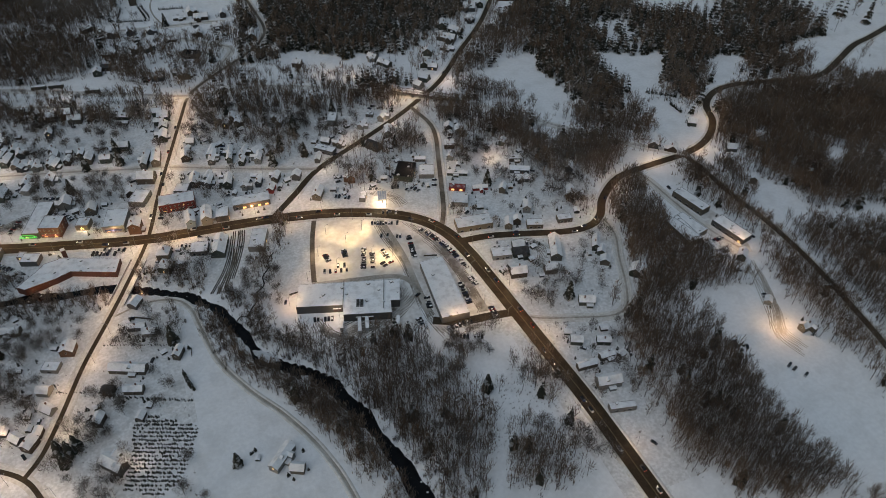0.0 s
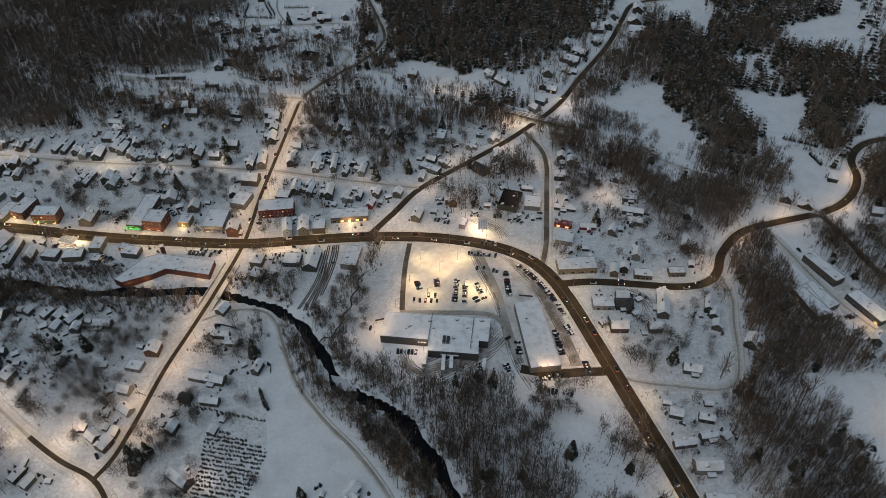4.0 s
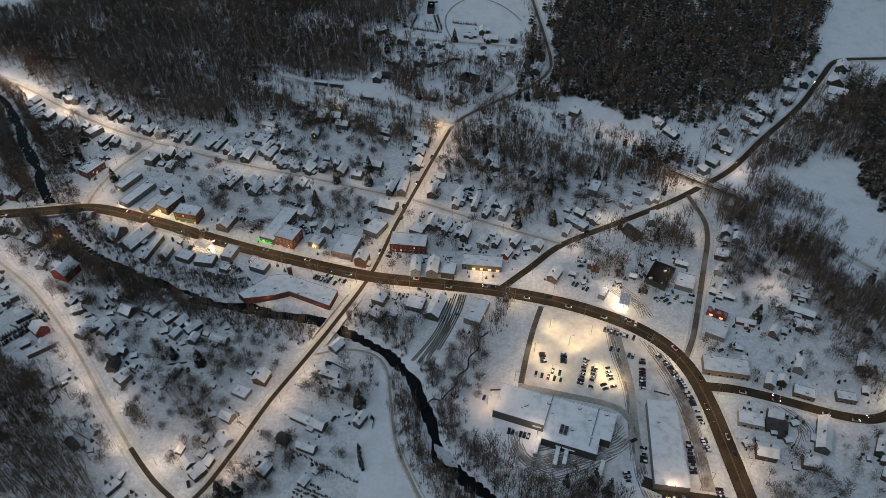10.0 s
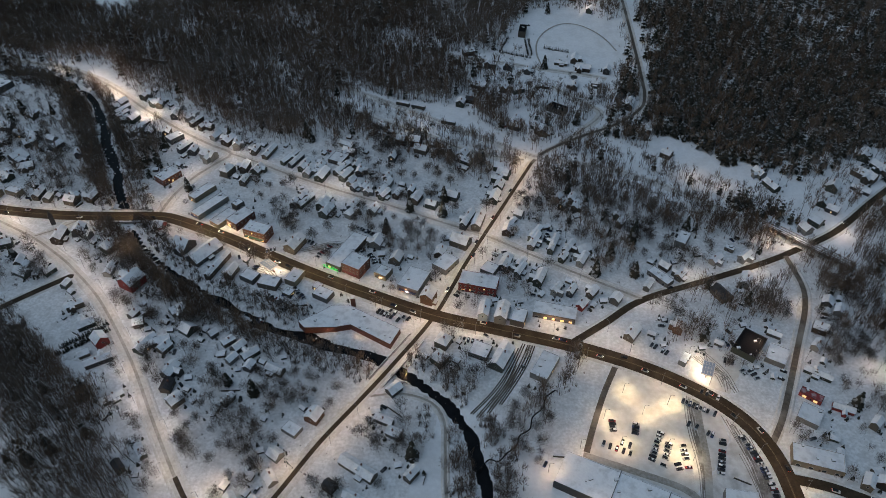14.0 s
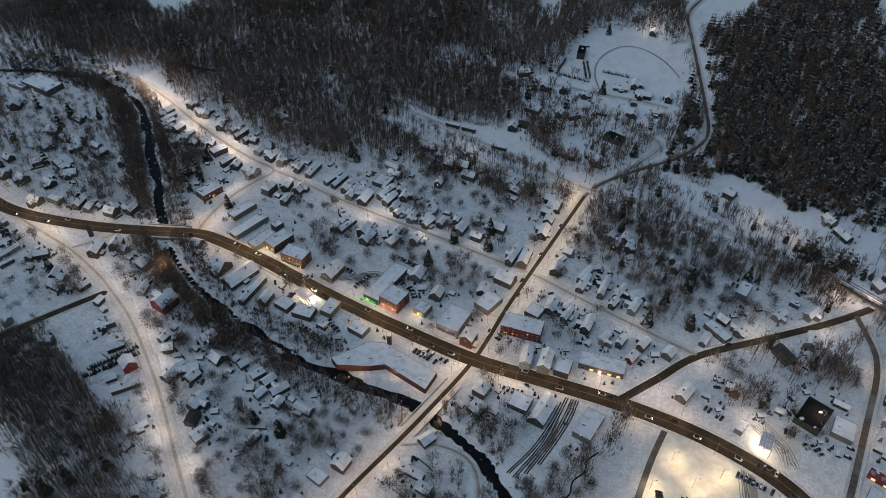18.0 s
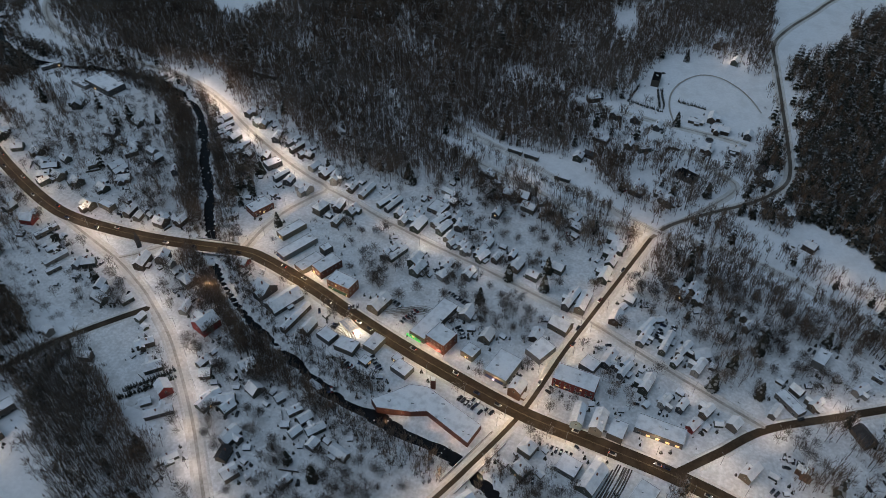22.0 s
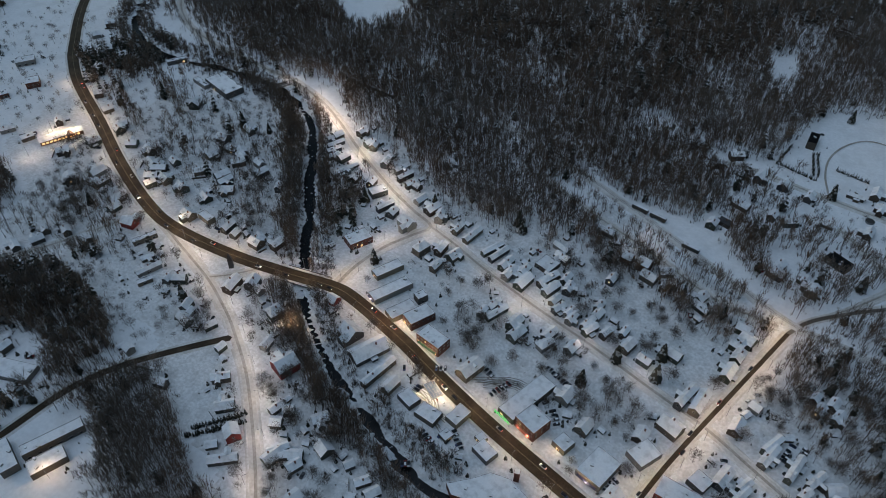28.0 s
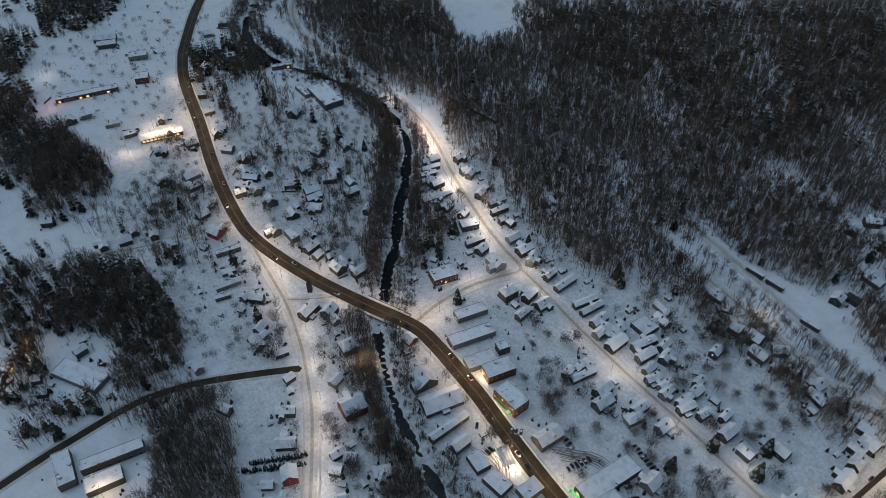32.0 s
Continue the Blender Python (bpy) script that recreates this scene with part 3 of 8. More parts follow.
    if ln > 10 and brng.random() < 0.45:
        px = brng.uniform(-a * 0.4, a * 0.4)
        s = brng.choice([-1, 1])
        d = 2.4
        y0, y1 = (b, b + d) if s > 0 else (-b - d, -b)
        porch = part("porch", data("porch", [box(px - 2.2, y0, -0.4, px + 2.2, y1, 2.3)], [wall]), house)
        part("porch_roof", data("porch_roof", [box(px - 2.5, y0 - 0.3 * (s < 0), 2.32, px + 2.5, y1 + 0.3 * (s > 0), 2.7)], [ROOF_SNOW]), porch, None, "snow-covered porch roof")
    if ln > 9.5 and not hip and brng.random() < 0.6:
        # a lower wing across the main roof
        wx, s, d, wh = brng.uniform(-a * 0.45, a * 0.45), brng.choice([-1, 1]), brng.uniform(2.5, 4.5), wd * brng.uniform(0.24, 0.32)
        hh, r2 = h - 0.3, min(rise * 0.85, wh * 0.85)
        y0, y1 = 0.0, s * (b + d)
        wv = [(wx - wh, y1, -0.6), (wx + wh, y1, -0.6), (wx + wh, y1, hh), (wx, y1, hh + r2), (wx - wh, y1, hh), (wx - wh, y0, -0.6), (wx + wh, y0, -0.6), (wx + wh, y0, hh), (wx - wh, y0, hh)]
        wf = [(0, 1, 2, 3, 4), (1, 6, 7, 2), (5, 0, 4, 8)]
        wing = part("wing", data("wing", [(wv, wf if s < 0 else [q[::-1] for q in wf])], [wall]), house)
        ye = y1 + s * 0.4
        low = [(wx - wh - 0.35, ye, hh - 0.3), (wx, ye, hh + r2), (wx + wh + 0.35, ye, hh - 0.3), (wx - wh - 0.35, y0, hh - 0.3), (wx, y0, hh + r2), (wx + wh + 0.35, y0, hh - 0.3)]
        rv = low + [(p[0], p[1], p[2] + t) for p in low]
        rf = [(6, 7, 10, 9), (7, 8, 11, 10), (0, 1, 7, 6), (1, 2, 8, 7), (0, 6, 9, 3), (2, 5, 11, 8), (0, 3, 4, 1), (1, 4, 5, 2)]
        me = bpy.data.meshes.new("wing_roof")
        me.from_pydata(rv, [], rf)
        for m in (SHINGLE if bare else ROOF_SNOW, TRIM):
            me.materials.append(m)
        me.polygons.foreach_set("material_index", [0, 0] + [1] * 6)
        me.update()
        part("wing_roof", me, wing)
    extra = {"x": "with a dark shingle roof", "h": "with a snowy hip roof"}.get(style, "with a snow-covered gable roof")
    tagged(house, f"{said} {kind} {extra}", kind, "town houses")
    FOOTPRINTS.append((x, y, max(ln, wd) / 2))
    return house


UNIT = data("roof_unit", [box(-1, -0.7, 0, 1, 0.7, 1.0), box(-1.05, -0.75, 1.0, 1.05, 0.75, 1.2), box(-0.5, -0.72, 0.3, 0.5, 0.72, 0.7)], [STEEL, ROOF_SNOW, TRIM], [0, 1, 2])


def slab_building(name, poly, h, wall, label, category, base=None, units=0, roof=None, parapet=0.5):
    """A flat-roofed building on any ground plan: walls, snow on the roof behind a parapet, roof units."""
    cx = sum(p[0] for p in poly) / len(poly)
    cy = sum(p[1] for p in poly) / len(poly)
    z = h1(cx, cy) if base is None else base
    ob = new(name)
    ob.matrix_basis = pose(cx, cy, z)
    loc = [(p[0] - cx, p[1] - cy) for p in poly]
    if sum(a[0] * b[1] - b[0] * a[1] for a, b in zip(loc, loc[1:] + loc[:1])) < 0:
        loc = loc[::-1]
    n = len(loc)
    inner = []
    for i in range(n):
        p, q, r = Vector(loc[i - 1]), Vector(loc[i]), Vector(loc[(i + 1) % n])
        d1, d2 = (q - p).normalized(), (r - q).normalized()
        n1, n2 = Vector((-d1.y, d1.x)), Vector((-d2.y, d2.x))
        m = (n1 + n2)
        m /= max(0.3, m.dot(n1))
        inner.append(tuple(q + m * 0.35))
    top = h + parapet
    v = [(a, b, -0.8) for a, b in loc] + [(a, b, top) for a, b in loc] + [(a, b, top) for a, b in inner] + [(a, b, h) for a, b in inner]
    f = []
    ms = []
    for i in range(n):
        j = (i + 1) % n
        f += [(i, j, n + j, n + i), (n + i, n + j, 2 * n + j, 2 * n + i), (2 * n + i, 2 * n + j, 3 * n + j, 3 * n + i)]
        ms += [0, 1, 0]
    me = bpy.data.meshes.new("wall")
    me.from_pydata(v, [], f)
    me.materials.append(wall)
    me.materials.append(ROOF_SNOW if roof is None else TRIM)
    me.polygons.foreach_set("material_index", ms)
    me.update()
    part("wall", me, ob)
    me = bpy.data.meshes.new("roof")
    me.from_pydata([(a, b, h + 0.1) for a, b in inner], [], [tuple(range(n))])
    me.materials.append(roof or ROOF_SNOW)
    me.update()
    part("roof", me, ob, None, "bare dark flat roof" if roof else "flat roof under smooth snow")
    r = random.Random(int(abs(cx * 7 + cy)))
    k = 0
    for _ in range(units * 8):
        if k == units:
            break
        px = r.uniform(min(a for a, b in loc), max(a for a, b in loc))
        py = r.uniform(min(b for a, b in loc), max(b for a, b in loc))
        if inside(np.array([px]), np.array([py]), loc)[0] and min(math.hypot(px - a, py - b) for a, b in loc) > 3:
            u = part("roof_unit", UNIT, ob, pose(px, py, h + 0.1, 0, 0, r.choice([0, 15, 90])))
            u.scale = (r.uniform(0.6, 1.2),) * 3
            k += 1
    tagged(ob, label, category)
    for i in range(n):
        a, b = Vector(poly[i]), Vector(poly[(i + 1) % n])
        FOOTPRINTS.append(((a.x + b.x) / 2, (a.y + b.y) / 2, 6))
    FOOTPRINTS.append((cx, cy, 12))
    return ob


def inside(x, y, poly):
    r = np.zeros(len(x), bool)
    for (ax, ay), (bx, by) in zip(poly, poly[1:] + poly[:1]):
        if ay != by:
            r ^= ((ay > y) != (by > y)) & (x < (bx - ax) * (y - ay) / (by - ay) + ax)
    return r


SIGN_BOARD = material("sign_board", (0.2, 0.12, 0.08), (0.13, 0.09, 0.06), 0.6, 0.6, per_object=0.3)
AWNING = [material("awning_" + n, c, tuple(0.8 * v for v in c), 2.0, 0.8) for n, c in (("green", (0.03, 0.09, 0.05)), ("maroon", (0.14, 0.03, 0.03)), ("navy", (0.03, 0.04, 0.1)))]


def shop(x, y, turn, ln, wd, h, style, awning=None, lamps=1):
    """A shop on the main street: its lit front, sign board and wall lamps stand on the side that faces local -y."""
    ob = flat_building(x, y, turn, ln, wd, h, style, 0.85)
    spin = pose(0, 0, 0, 0, 0, turn)
    a, b = ln / 2, wd / 2
    top = min(h - 0.3, 4.3)
    part("sign_board", data("sign_board", [box(-a * 0.85, -b - 0.16, top - 0.75, a * 0.85, -b - 0.01, top)], [SIGN_BOARD]), ob, spin)
    if awning is not None:
        v = [(-a * 0.8, -b - 0.02, 3.3), (a * 0.8, -b - 0.02, 3.3), (a * 0.8, -b - 1.4, 2.6), (-a * 0.8, -b - 1.4, 2.6), (-a * 0.8, -b - 1.4, 2.4), (a * 0.8, -b - 1.4, 2.4)]
        part("awning", data("awning", [(v, [(0, 3, 2, 1), (3, 4, 5, 2)])], [AWNING[awning]]), ob, spin, "cloth awning over the shop front")
    for k in range(lamps):
        u = -a + (k + 0.5) * ln / lamps
        lamp = part("wall_lamp", SHOP_LAMP, ob, spin @ pose(u, -b - 0.17, 0))
        g = new("shop_lamp", SHOP_GLOW)
        g.parent = ob
        g.matrix_basis = spin @ pose(u, -b - 1.3, 3.0)
    return ob


def flat_building(x, y, turn, ln, wd, h, style, open_late=None):
    a, b = ln / 2, wd / 2
    c, s = math.cos(radians(turn)), math.sin(radians(turn))
    poly = [(x + u * c - v * s, y + u * s + v * c) for u, v in ((-a, -b), (a, -b), (a, b), (-a, b))]
    wall = brng.choice(WALLS[style])
    said = SAID[wall.name.split(".")[0]]
    roof = {"x": TAR, "m": RED_METAL}.get(style)
    kind = "brick_block" if style in "kK" else "commercial_building"
    ob = slab_building(kind, poly, h, wall, f"{said} flat-roofed building " + ("with a bare dark roof" if style == "x" else "with a red metal roof" if style == "m" else "under snow"),
                       "building", units=1 if ln < 18 else 3, roof=roof)
    ob["group"] = "town buildings"
    spin = pose(0, 0, 0, 0, 0, turn)
    tall = style in "kK"
    n = max(2, int(ln / 3.2))
    m2 = max(1, int(wd / 4.0))
    for k in range(2 if tall and h > 7 else (1 if tall else 0)):
        zz = h - 2.2 - 3.1 * k
        for s2 in (-1, 1):
            for i in range(n):
                lit = brng.random() < 0.1
                part("window", WINDOW_LIT if lit else WINDOW, ob, spin @ pose(-a + (i + 0.5) * ln / n, s2 * (b + 0.01), zz, 0, 0, 0 if s2 < 0 else 180))
            for i in range(m2):
                part("window", WINDOW, ob, spin @ pose(s2 * (a + 0.01), -b + (i + 0.5) * wd / m2, zz, 0, 0, 90 * s2))
    for i in range(max(1, int(ln / 6))):
        lit = brng.random() < (open_late or (0.5 if tall else 0.2))
        part("shop_window", SHOPWIN_LIT if lit else SHOPWIN, ob, spin @ pose(-a + (i + 0.5) * ln / max(1, int(ln / 6)), -b - 0.01, 1.5), "lit shop window" if lit else "")
    part("door", DOOR_DATA, ob, spin @ pose(a * 0.08, -b - 0.012, 0))
    return ob


ROAD_ARRAYS = [(ROAD_WIDTH[n] / 2, np.array(l)) for n, l in ROAD_LINES.items() if ROAD_WIDTH[n] > 3]


def beside_roads(x, y, reach):
    """The place, moved off any road that it would stand on."""
    for half, line in ROAD_ARRAYS:
        gap = np.hypot(line[:, 0] - x, line[:, 1] - y)
        k = int(gap.argmin())
        need = half + reach
        if gap[k] < need:
            i = min(max(k, 1), len(line) - 2)
            d = line[i + 1] - line[i - 1]
            n = np.array([-d[1], d[0]]) / np.hypot(*d)
            off = (x - line[k, 0]) * n[0] + (y - line[k, 1]) * n[1]
            push = (need - abs(off)) * (1 if off >= 0 else -1)
            if abs(off) < need:
                x, y = x + n[0] * push, y + n[1] * push
    return x, y


def block(rows):
    """A neighbourhood: x, y, turn, length, width, wall height and style of each building."""
    for x, y, turn, ln, wd, h, style in rows:
        x, y = beside_roads(x, y, min(ln, wd) / 2 + 2.0)
        if style in "fkKtm" or (style == "x" and ln > 17):
            flat_building(x, y, turn, ln, wd, h, style)
        else:
            gable_house(x, y, turn, ln, wd, h, style)


store = slab_building("supermarket", [(19, 272), (26, 293), (96, 272), (89, 252), (83, 254), (80, 243), (48, 253), (50, 262)], 7, WALLS["f"][0],
                      "large grey supermarket with a snow-covered flat roof", "supermarket", units=12, parapet=0.3)
sx0, sy0 = store.matrix_basis.translation.x, store.matrix_basis.translation.y


def on_store(x, y, z=0, turn=0):
    return pose(x - sx0, y - sy0, z, 0, 0, turn)


for ax, ay, bx, by in ((49.5, 260, 57.5, 284.5), (76, 249, 85, 275.5)):
    ln = math.hypot(bx - ax, by - ay)
    part("roof_step", data("roof_step", [box(0, -0.25, 7.1, ln, 0.25, 7.75)], [STEEL]), store, on_store(ax, ay, 0, math.degrees(math.atan2(by - ay, bx - ax))))
for ux, uy in ((60, 258), (62.5, 257), (61, 261), (63.5, 260)):
    u = part("chiller", data("chiller", [box(-1.1, -1.5, 0, 1.1, 1.5, 1.3), box(-0.8, -1.2, 1.3, 0.8, 1.2, 1.6)], [STEEL, TRIM], [0, 1]), store, on_store(ux, uy, 7.1, -17))
for dx, dy in ((45, 263.5), (47, 263), (58, 250), (62, 248.8), (66, 247.5)):
    part("loading_door", data("loading_door", [box(-1.5, -0.1, 1.0, 1.5, 0.1, 4.2), box(-1.8, -0.7, 4.2, 1.8, 0.1, 4.5)], [DOOR, ROOF_SNOW], [0, 1]), store, on_store(dx, dy - 0.15, 0, -17))
TRAILER_SIDE = material("trailer_side", (0.42, 0.42, 0.41), (0.34, 0.34, 0.33), 1.0, 0.5)


def trailer(x, y, turn):
    ob = new("trailer")
    ob.matrix_basis = pose(x, y, h1(x, y), 0, 0, turn)
    part("body", data("body", [box(-6, -1.25, 1.1, 6, 1.25, 3.8)], [TRAILER_SIDE]), ob)
    part("roof_snow", data("roof_snow", [box(-5.95, -1.2, 3.805, 5.95, 1.2, 4.0)], [ROOF_SNOW]), ob)
    for u in (-4.6, -3.4):
        part("axle_wheels", data("axle_wheels", [box(u - 0.45, -1.2, -0.1, u + 0.45, 1.2, 0.85)], [TRIM]), ob)
    part("landing_leg", data("landing_leg", [box(3.4, -0.9, -0.2, 3.6, 0.9, 1.1)], [STEEL]), ob)
    tagged(ob, "long white freight trailer under snow at a loading dock", "trailer", "freight trailers")


for tx, ty, tt in ((45.5, 250.5, 75), (56.5, 243.5, 75), (62, 244, 75), (82, 236, 70)):
    trailer(tx, ty, tt)
long_store = slab_building("long_store", [(116, 284), (134, 284), (131, 224), (111, 226)], 6, WALLS["f"][2],
                           "long white retail store under smooth snow", "store", units=2, parapet=0.25)
plaza = slab_building("plaza_building", [(-164, 367), (-158, 362), (-137, 366), (-127, 370), (-96, 357), (-92, 372), (-133, 388), (-145, 386), (-152, 378)], 5, WALLS["k"][0],
                      "angled red-brick plaza beside the river, snowy roof", "building", units=9, parapet=0.4)
# wall lamps under the plaza's eaves on the river side
for (ax, ay), (bx, by) in (((-158, 362), (-137, 366)), ((-127, 370), (-96, 357))):
    u = Vector((bx - ax, by - ay)).normalized()
    for k in (0.25, 0.75):
        q = Vector((ax, ay)).lerp(Vector((bx, by)), k) + Vector((u.y, -u.x)) * 0.2
        turn = math.degrees(math.atan2(u.y, u.x))
        spot = pose(q.x - plaza.matrix_basis.translation.x, q.y - plaza.matrix_basis.translation.y, 0, 0, 0, turn)
        part("wall_lamp", SHOP_LAMP, plaza, spot)
        g = new("eave_lamp", EAVE_GLOW)
        g.parent = plaza
        g.matrix_basis = spot @ pose(0, -1.2, 2.9)
block([
    (-843, 555, 57, 21, 8, 5, 'g'),
    (-928, 570, 54, 13, 6, 4, 'g'),
])
block([
    (-700, 471, 61, 14, 6, 4, 'g'),
    (-737, 448, -20, 12, 9, 5, 'g'),
    (-733, 463, 70, 10, 8, 5, 'g'),
])
block([
    (-796, 563, 55, 19, 13, 5, 'f'),
    (-751, 538, -35, 14, 13, 6, 'k'),
    (-769, 486, 64, 59, 9, 4, 'k'),
    (-717, 594, -20, 13, 8, 4, 'd'),
])
block([
    (-785, 668, 50, 11, 10, 5, 'd'),
    (-778, 641, 58, 10, 10, 4, 'g'),
    (-741, 626, 52, 9, 8, 4, 'd'),
    (-717, 624, 70, 11, 8, 4, 'd'),
])
block([
    (-561, 341, -20, 14, 8, 4, 'g'),
    (-614, 358, 50, 10, 8, 5, 'd'),
])
block([
    (-533, 454, 79, 16, 7, 4, 'd'),
    (-525, 443, 85, 11, 8, 4, 'd'),
    (-561, 462, 83, 14, 7, 4, 'g'),
    (-575, 469, 82, 14, 9, 4, 'g'),
    (-587, 450, -30, 12, 11, 5, 'd'),
    (-532, 402, -27, 9, 6, 5, 'd'),
    (-626, 474, 57, 12, 8, 5, 'd'),
    (-550, 396, -27, 7, 6, 4, 'g'),
    (-528, 470, 70, 10, 8, 5, 'g'),
    (-673, 472, 70, 12, 7, 4, 'd'),
    (-554, 370, -20, 13, 7, 4, 'g'),
    (-545, 384, 70, 11, 7, 4, 'g'),
    (-522, 409, 50, 12, 8, 5, 'g'),
])
block([
    (-669, 504, -33, 9, 6, 5, 'd'),
    (-579, 592, -67, 13, 11, 5, 'd'),
    (-676, 557, 51, 8, 8, 5, 'd'),
    (-613, 529, 61, 13, 8, 5, 'd'),
    (-559, 514, -15, 12, 8, 5, 'g'),
    (-533, 500, 30, 14, 8, 4, 'd'),
    (-529, 488, 30, 12, 8, 5, 'd'),
    (-582, 514, 30, 11, 9, 4, 'g'),
    (-610, 505, 75, 12, 9, 5, 'g'),
    (-649, 537, 70, 11, 8, 4, 'd'),
    (-614, 515, -20, 10, 9, 5, 'd'),
    (-544, 502, -20, 13, 9, 4, 'd'),
    (-528, 514, -20, 10, 8, 4, 'g'),
])
block([
    (-578, 632, -17, 41, 20, 6, 'f'),
    (-603, 625, -14, 22, 6, 4, 'f'),
    (-658, 645, 57, 20, 6, 4, 'f'),
])
block([
    (-399, 344, -11, 6, 6, 5, 'g'),
    (-473, 303, 88, 8, 6, 5, 'g'),
    (-506, 272, 40, 11, 8, 4, 'd'),
    (-500, 263, 40, 11, 8, 4, 'd'),
    (-494, 255, 40, 11, 8, 4, 'd'),
    (-858, 562, 52, 26, 10, 4, 'd'),
    (-455, 292, 16, 37, 14, 4, 'f'),
    (-360, 335, 13, 10, 6, 5, 'd'),
    (-474, 272, 53, 6, 5, 4, 'd'),
    (-461, 269, 51, 7, 5, 4, 'd'),
])
block([
    (-465, 467, -9, 12, 9, 5, 'g'),
    (-450, 472, -12, 14, 7, 5, 't'),
    (-427, 472, -89, 13, 7, 5, 'd'),
    (-417, 469, -85, 8, 6, 4, 'g'),
    (-395, 469, -6, 11, 10, 5, 'd'),
    (-380, 476, 83, 12, 7, 5, 'd'),
    (-506, 439, 9, 12, 10, 5, 'r'),
    (-475, 429, 66, 19, 5, 4, 'f'),
    (-457, 415, 70, 11, 5, 3, 'g'),
    (-446, 406, 69, 20, 5, 4, 'g'),
    (-440, 396, 63, 11, 5, 3, 'f'),
    (-426, 407, -82, 10, 6, 4, 'g'),
    (-394, 393, -78, 10, 7, 5, 'g'),
])
block([
    (-388, 390, -83, 6, 5, 4, 'g'),
    (-367, 388, 66, 9, 5, 4, 'd'),
    (-368, 434, -75, 11, 10, 6, 'd'),
    (-360, 431, -11, 7, 6, 4, 'g'),
    (-380, 425, -83, 16, 9, 6, 'd'),
    (-418, 410, 30, 11, 7, 5, 'd'),
    (-386, 383, -15, 13, 8, 4, 'g'),
])
block([
    (-516, 563, 5, 12, 11, 4, 'g'),
    (-496, 554, 7, 10, 9, 4, 'd'),
    (-412, 592, 65, 12, 5, 4, 'g'),
    (-392, 578, 66, 22, 5, 4, 'g'),
    (-376, 576, 89, 9, 6, 4, 'd'),
    (-360, 577, -83, 10, 7, 5, 'd'),
    (-425, 532, -65, 9, 5, 5, 'd'),
    (-516, 491, -15, 11, 9, 5, 'g'),
    (-481, 549, -15, 12, 8, 5, 'd'),
    (-506, 539, 75, 13, 8, 4, 'g'),
    (-461, 549, -15, 11, 7, 5, 'g'),
    (-451, 540, 75, 13, 8, 5, 'd'),
    (-470, 515, 75, 14, 7, 5, 'd'),
])
block([
    (-461, 507, 30, 14, 9, 4, 'd'),
    (-402, 594, 75, 12, 8, 5, 'd'),
    (-500, 515, 50, 10, 8, 4, 'g'),
    (-495, 490, -20, 11, 9, 5, 'g'),
    (-469, 491, -20, 11, 8, 4, 'd'),
    (-479, 521, 70, 14, 9, 4, 'd'),
    (-478, 541, 50, 13, 7, 5, 'd'),
    (-504, 585, -20, 13, 7, 4, 'g'),
    (-486, 555, -20, 13, 7, 5, 'g'),
])
block([
    (-428, 615, 61, 14, 5, 4, 'g'),
    (-421, 608, 66, 18, 5, 4, 'd'),
    (-417, 600, 64, 15, 5, 4, 'd'),
    (-410, 635, 84, 12, 7, 5, 'g'),
    (-388, 622, -78, 10, 7, 5, 'd'),
    (-365, 606, -80, 10, 7, 5, 'd'),
    (-424, 622, 70, 10, 8, 5, 'd'),
    (-394, 624, 70, 12, 7, 5, 'g'),
])
block([
    (-201, 215, 54, 9, 5, 4, 'd'),
])
block([
    (-294, 330, -35, 10, 10, 6, 'r'),
    (-263, 288, 49, 15, 5, 3, 'g'),
    (-222, 292, 58, 10, 9, 5, 'g'),
    (-232, 302, -88, 9, 7, 4, 'x'),
    (-220, 349, 56, 6, 5, 4, 'g'),
    (-207, 344, 51, 9, 5, 4, 'g'),
    (-239, 350, -24, 9, 9, 4, 'g'),
    (-248, 332, 67, 9, 7, 4, 'g'),
    (-263, 336, 53, 14, 5, 4, 'd'),
    (-283, 358, 75, 10, 6, 4, 'g'),
    (-329, 358, 42, 13, 6, 5, 'd'),
    (-312, 343, 43, 13, 8, 4, 'd'),
    (-300, 318, 42, 7, 5, 3, 'g'),
])
block([
    (-287, 314, 39, 19, 6, 4, 'g'),
    (-276, 350, 26, 7, 7, 4, 'd'),
    (-258, 334, 34, 8, 5, 4, 'g'),
    (-251, 338, 28, 8, 7, 4, 'd'),
    (-235, 242, -38, 8, 5, 4, 'x'),
    (-227, 254, -42, 11, 5, 3, 'g'),
    (-264, 329, 75, 13, 9, 4, 'g'),
    (-235, 314, 75, 13, 9, 5, 'g'),
])
block([
    (-278, 432, -20, 14, 14, 5, 'g'),
    (-259, 426, 64, 28, 15, 4, 'g'),
    (-243, 414, 78, 31, 5, 5, 'd'),
    (-230, 409, 81, 13, 7, 5, 'g'),
    (-299, 387, 70, 16, 15, 7, 'R'),
    (-335, 420, 69, 12, 11, 6, 'h'),
    (-254, 366, 51, 11, 8, 4, 'g'),
    (-347, 377, 83, 7, 5, 4, 'g'),
])
block([
    (-322, 395, -85, 9, 6, 4, 'g'),
    (-275, 361, 34, 7, 6, 4, 'g'),
    (-308, 453, -4, 8, 8, 3, 'R'),
])
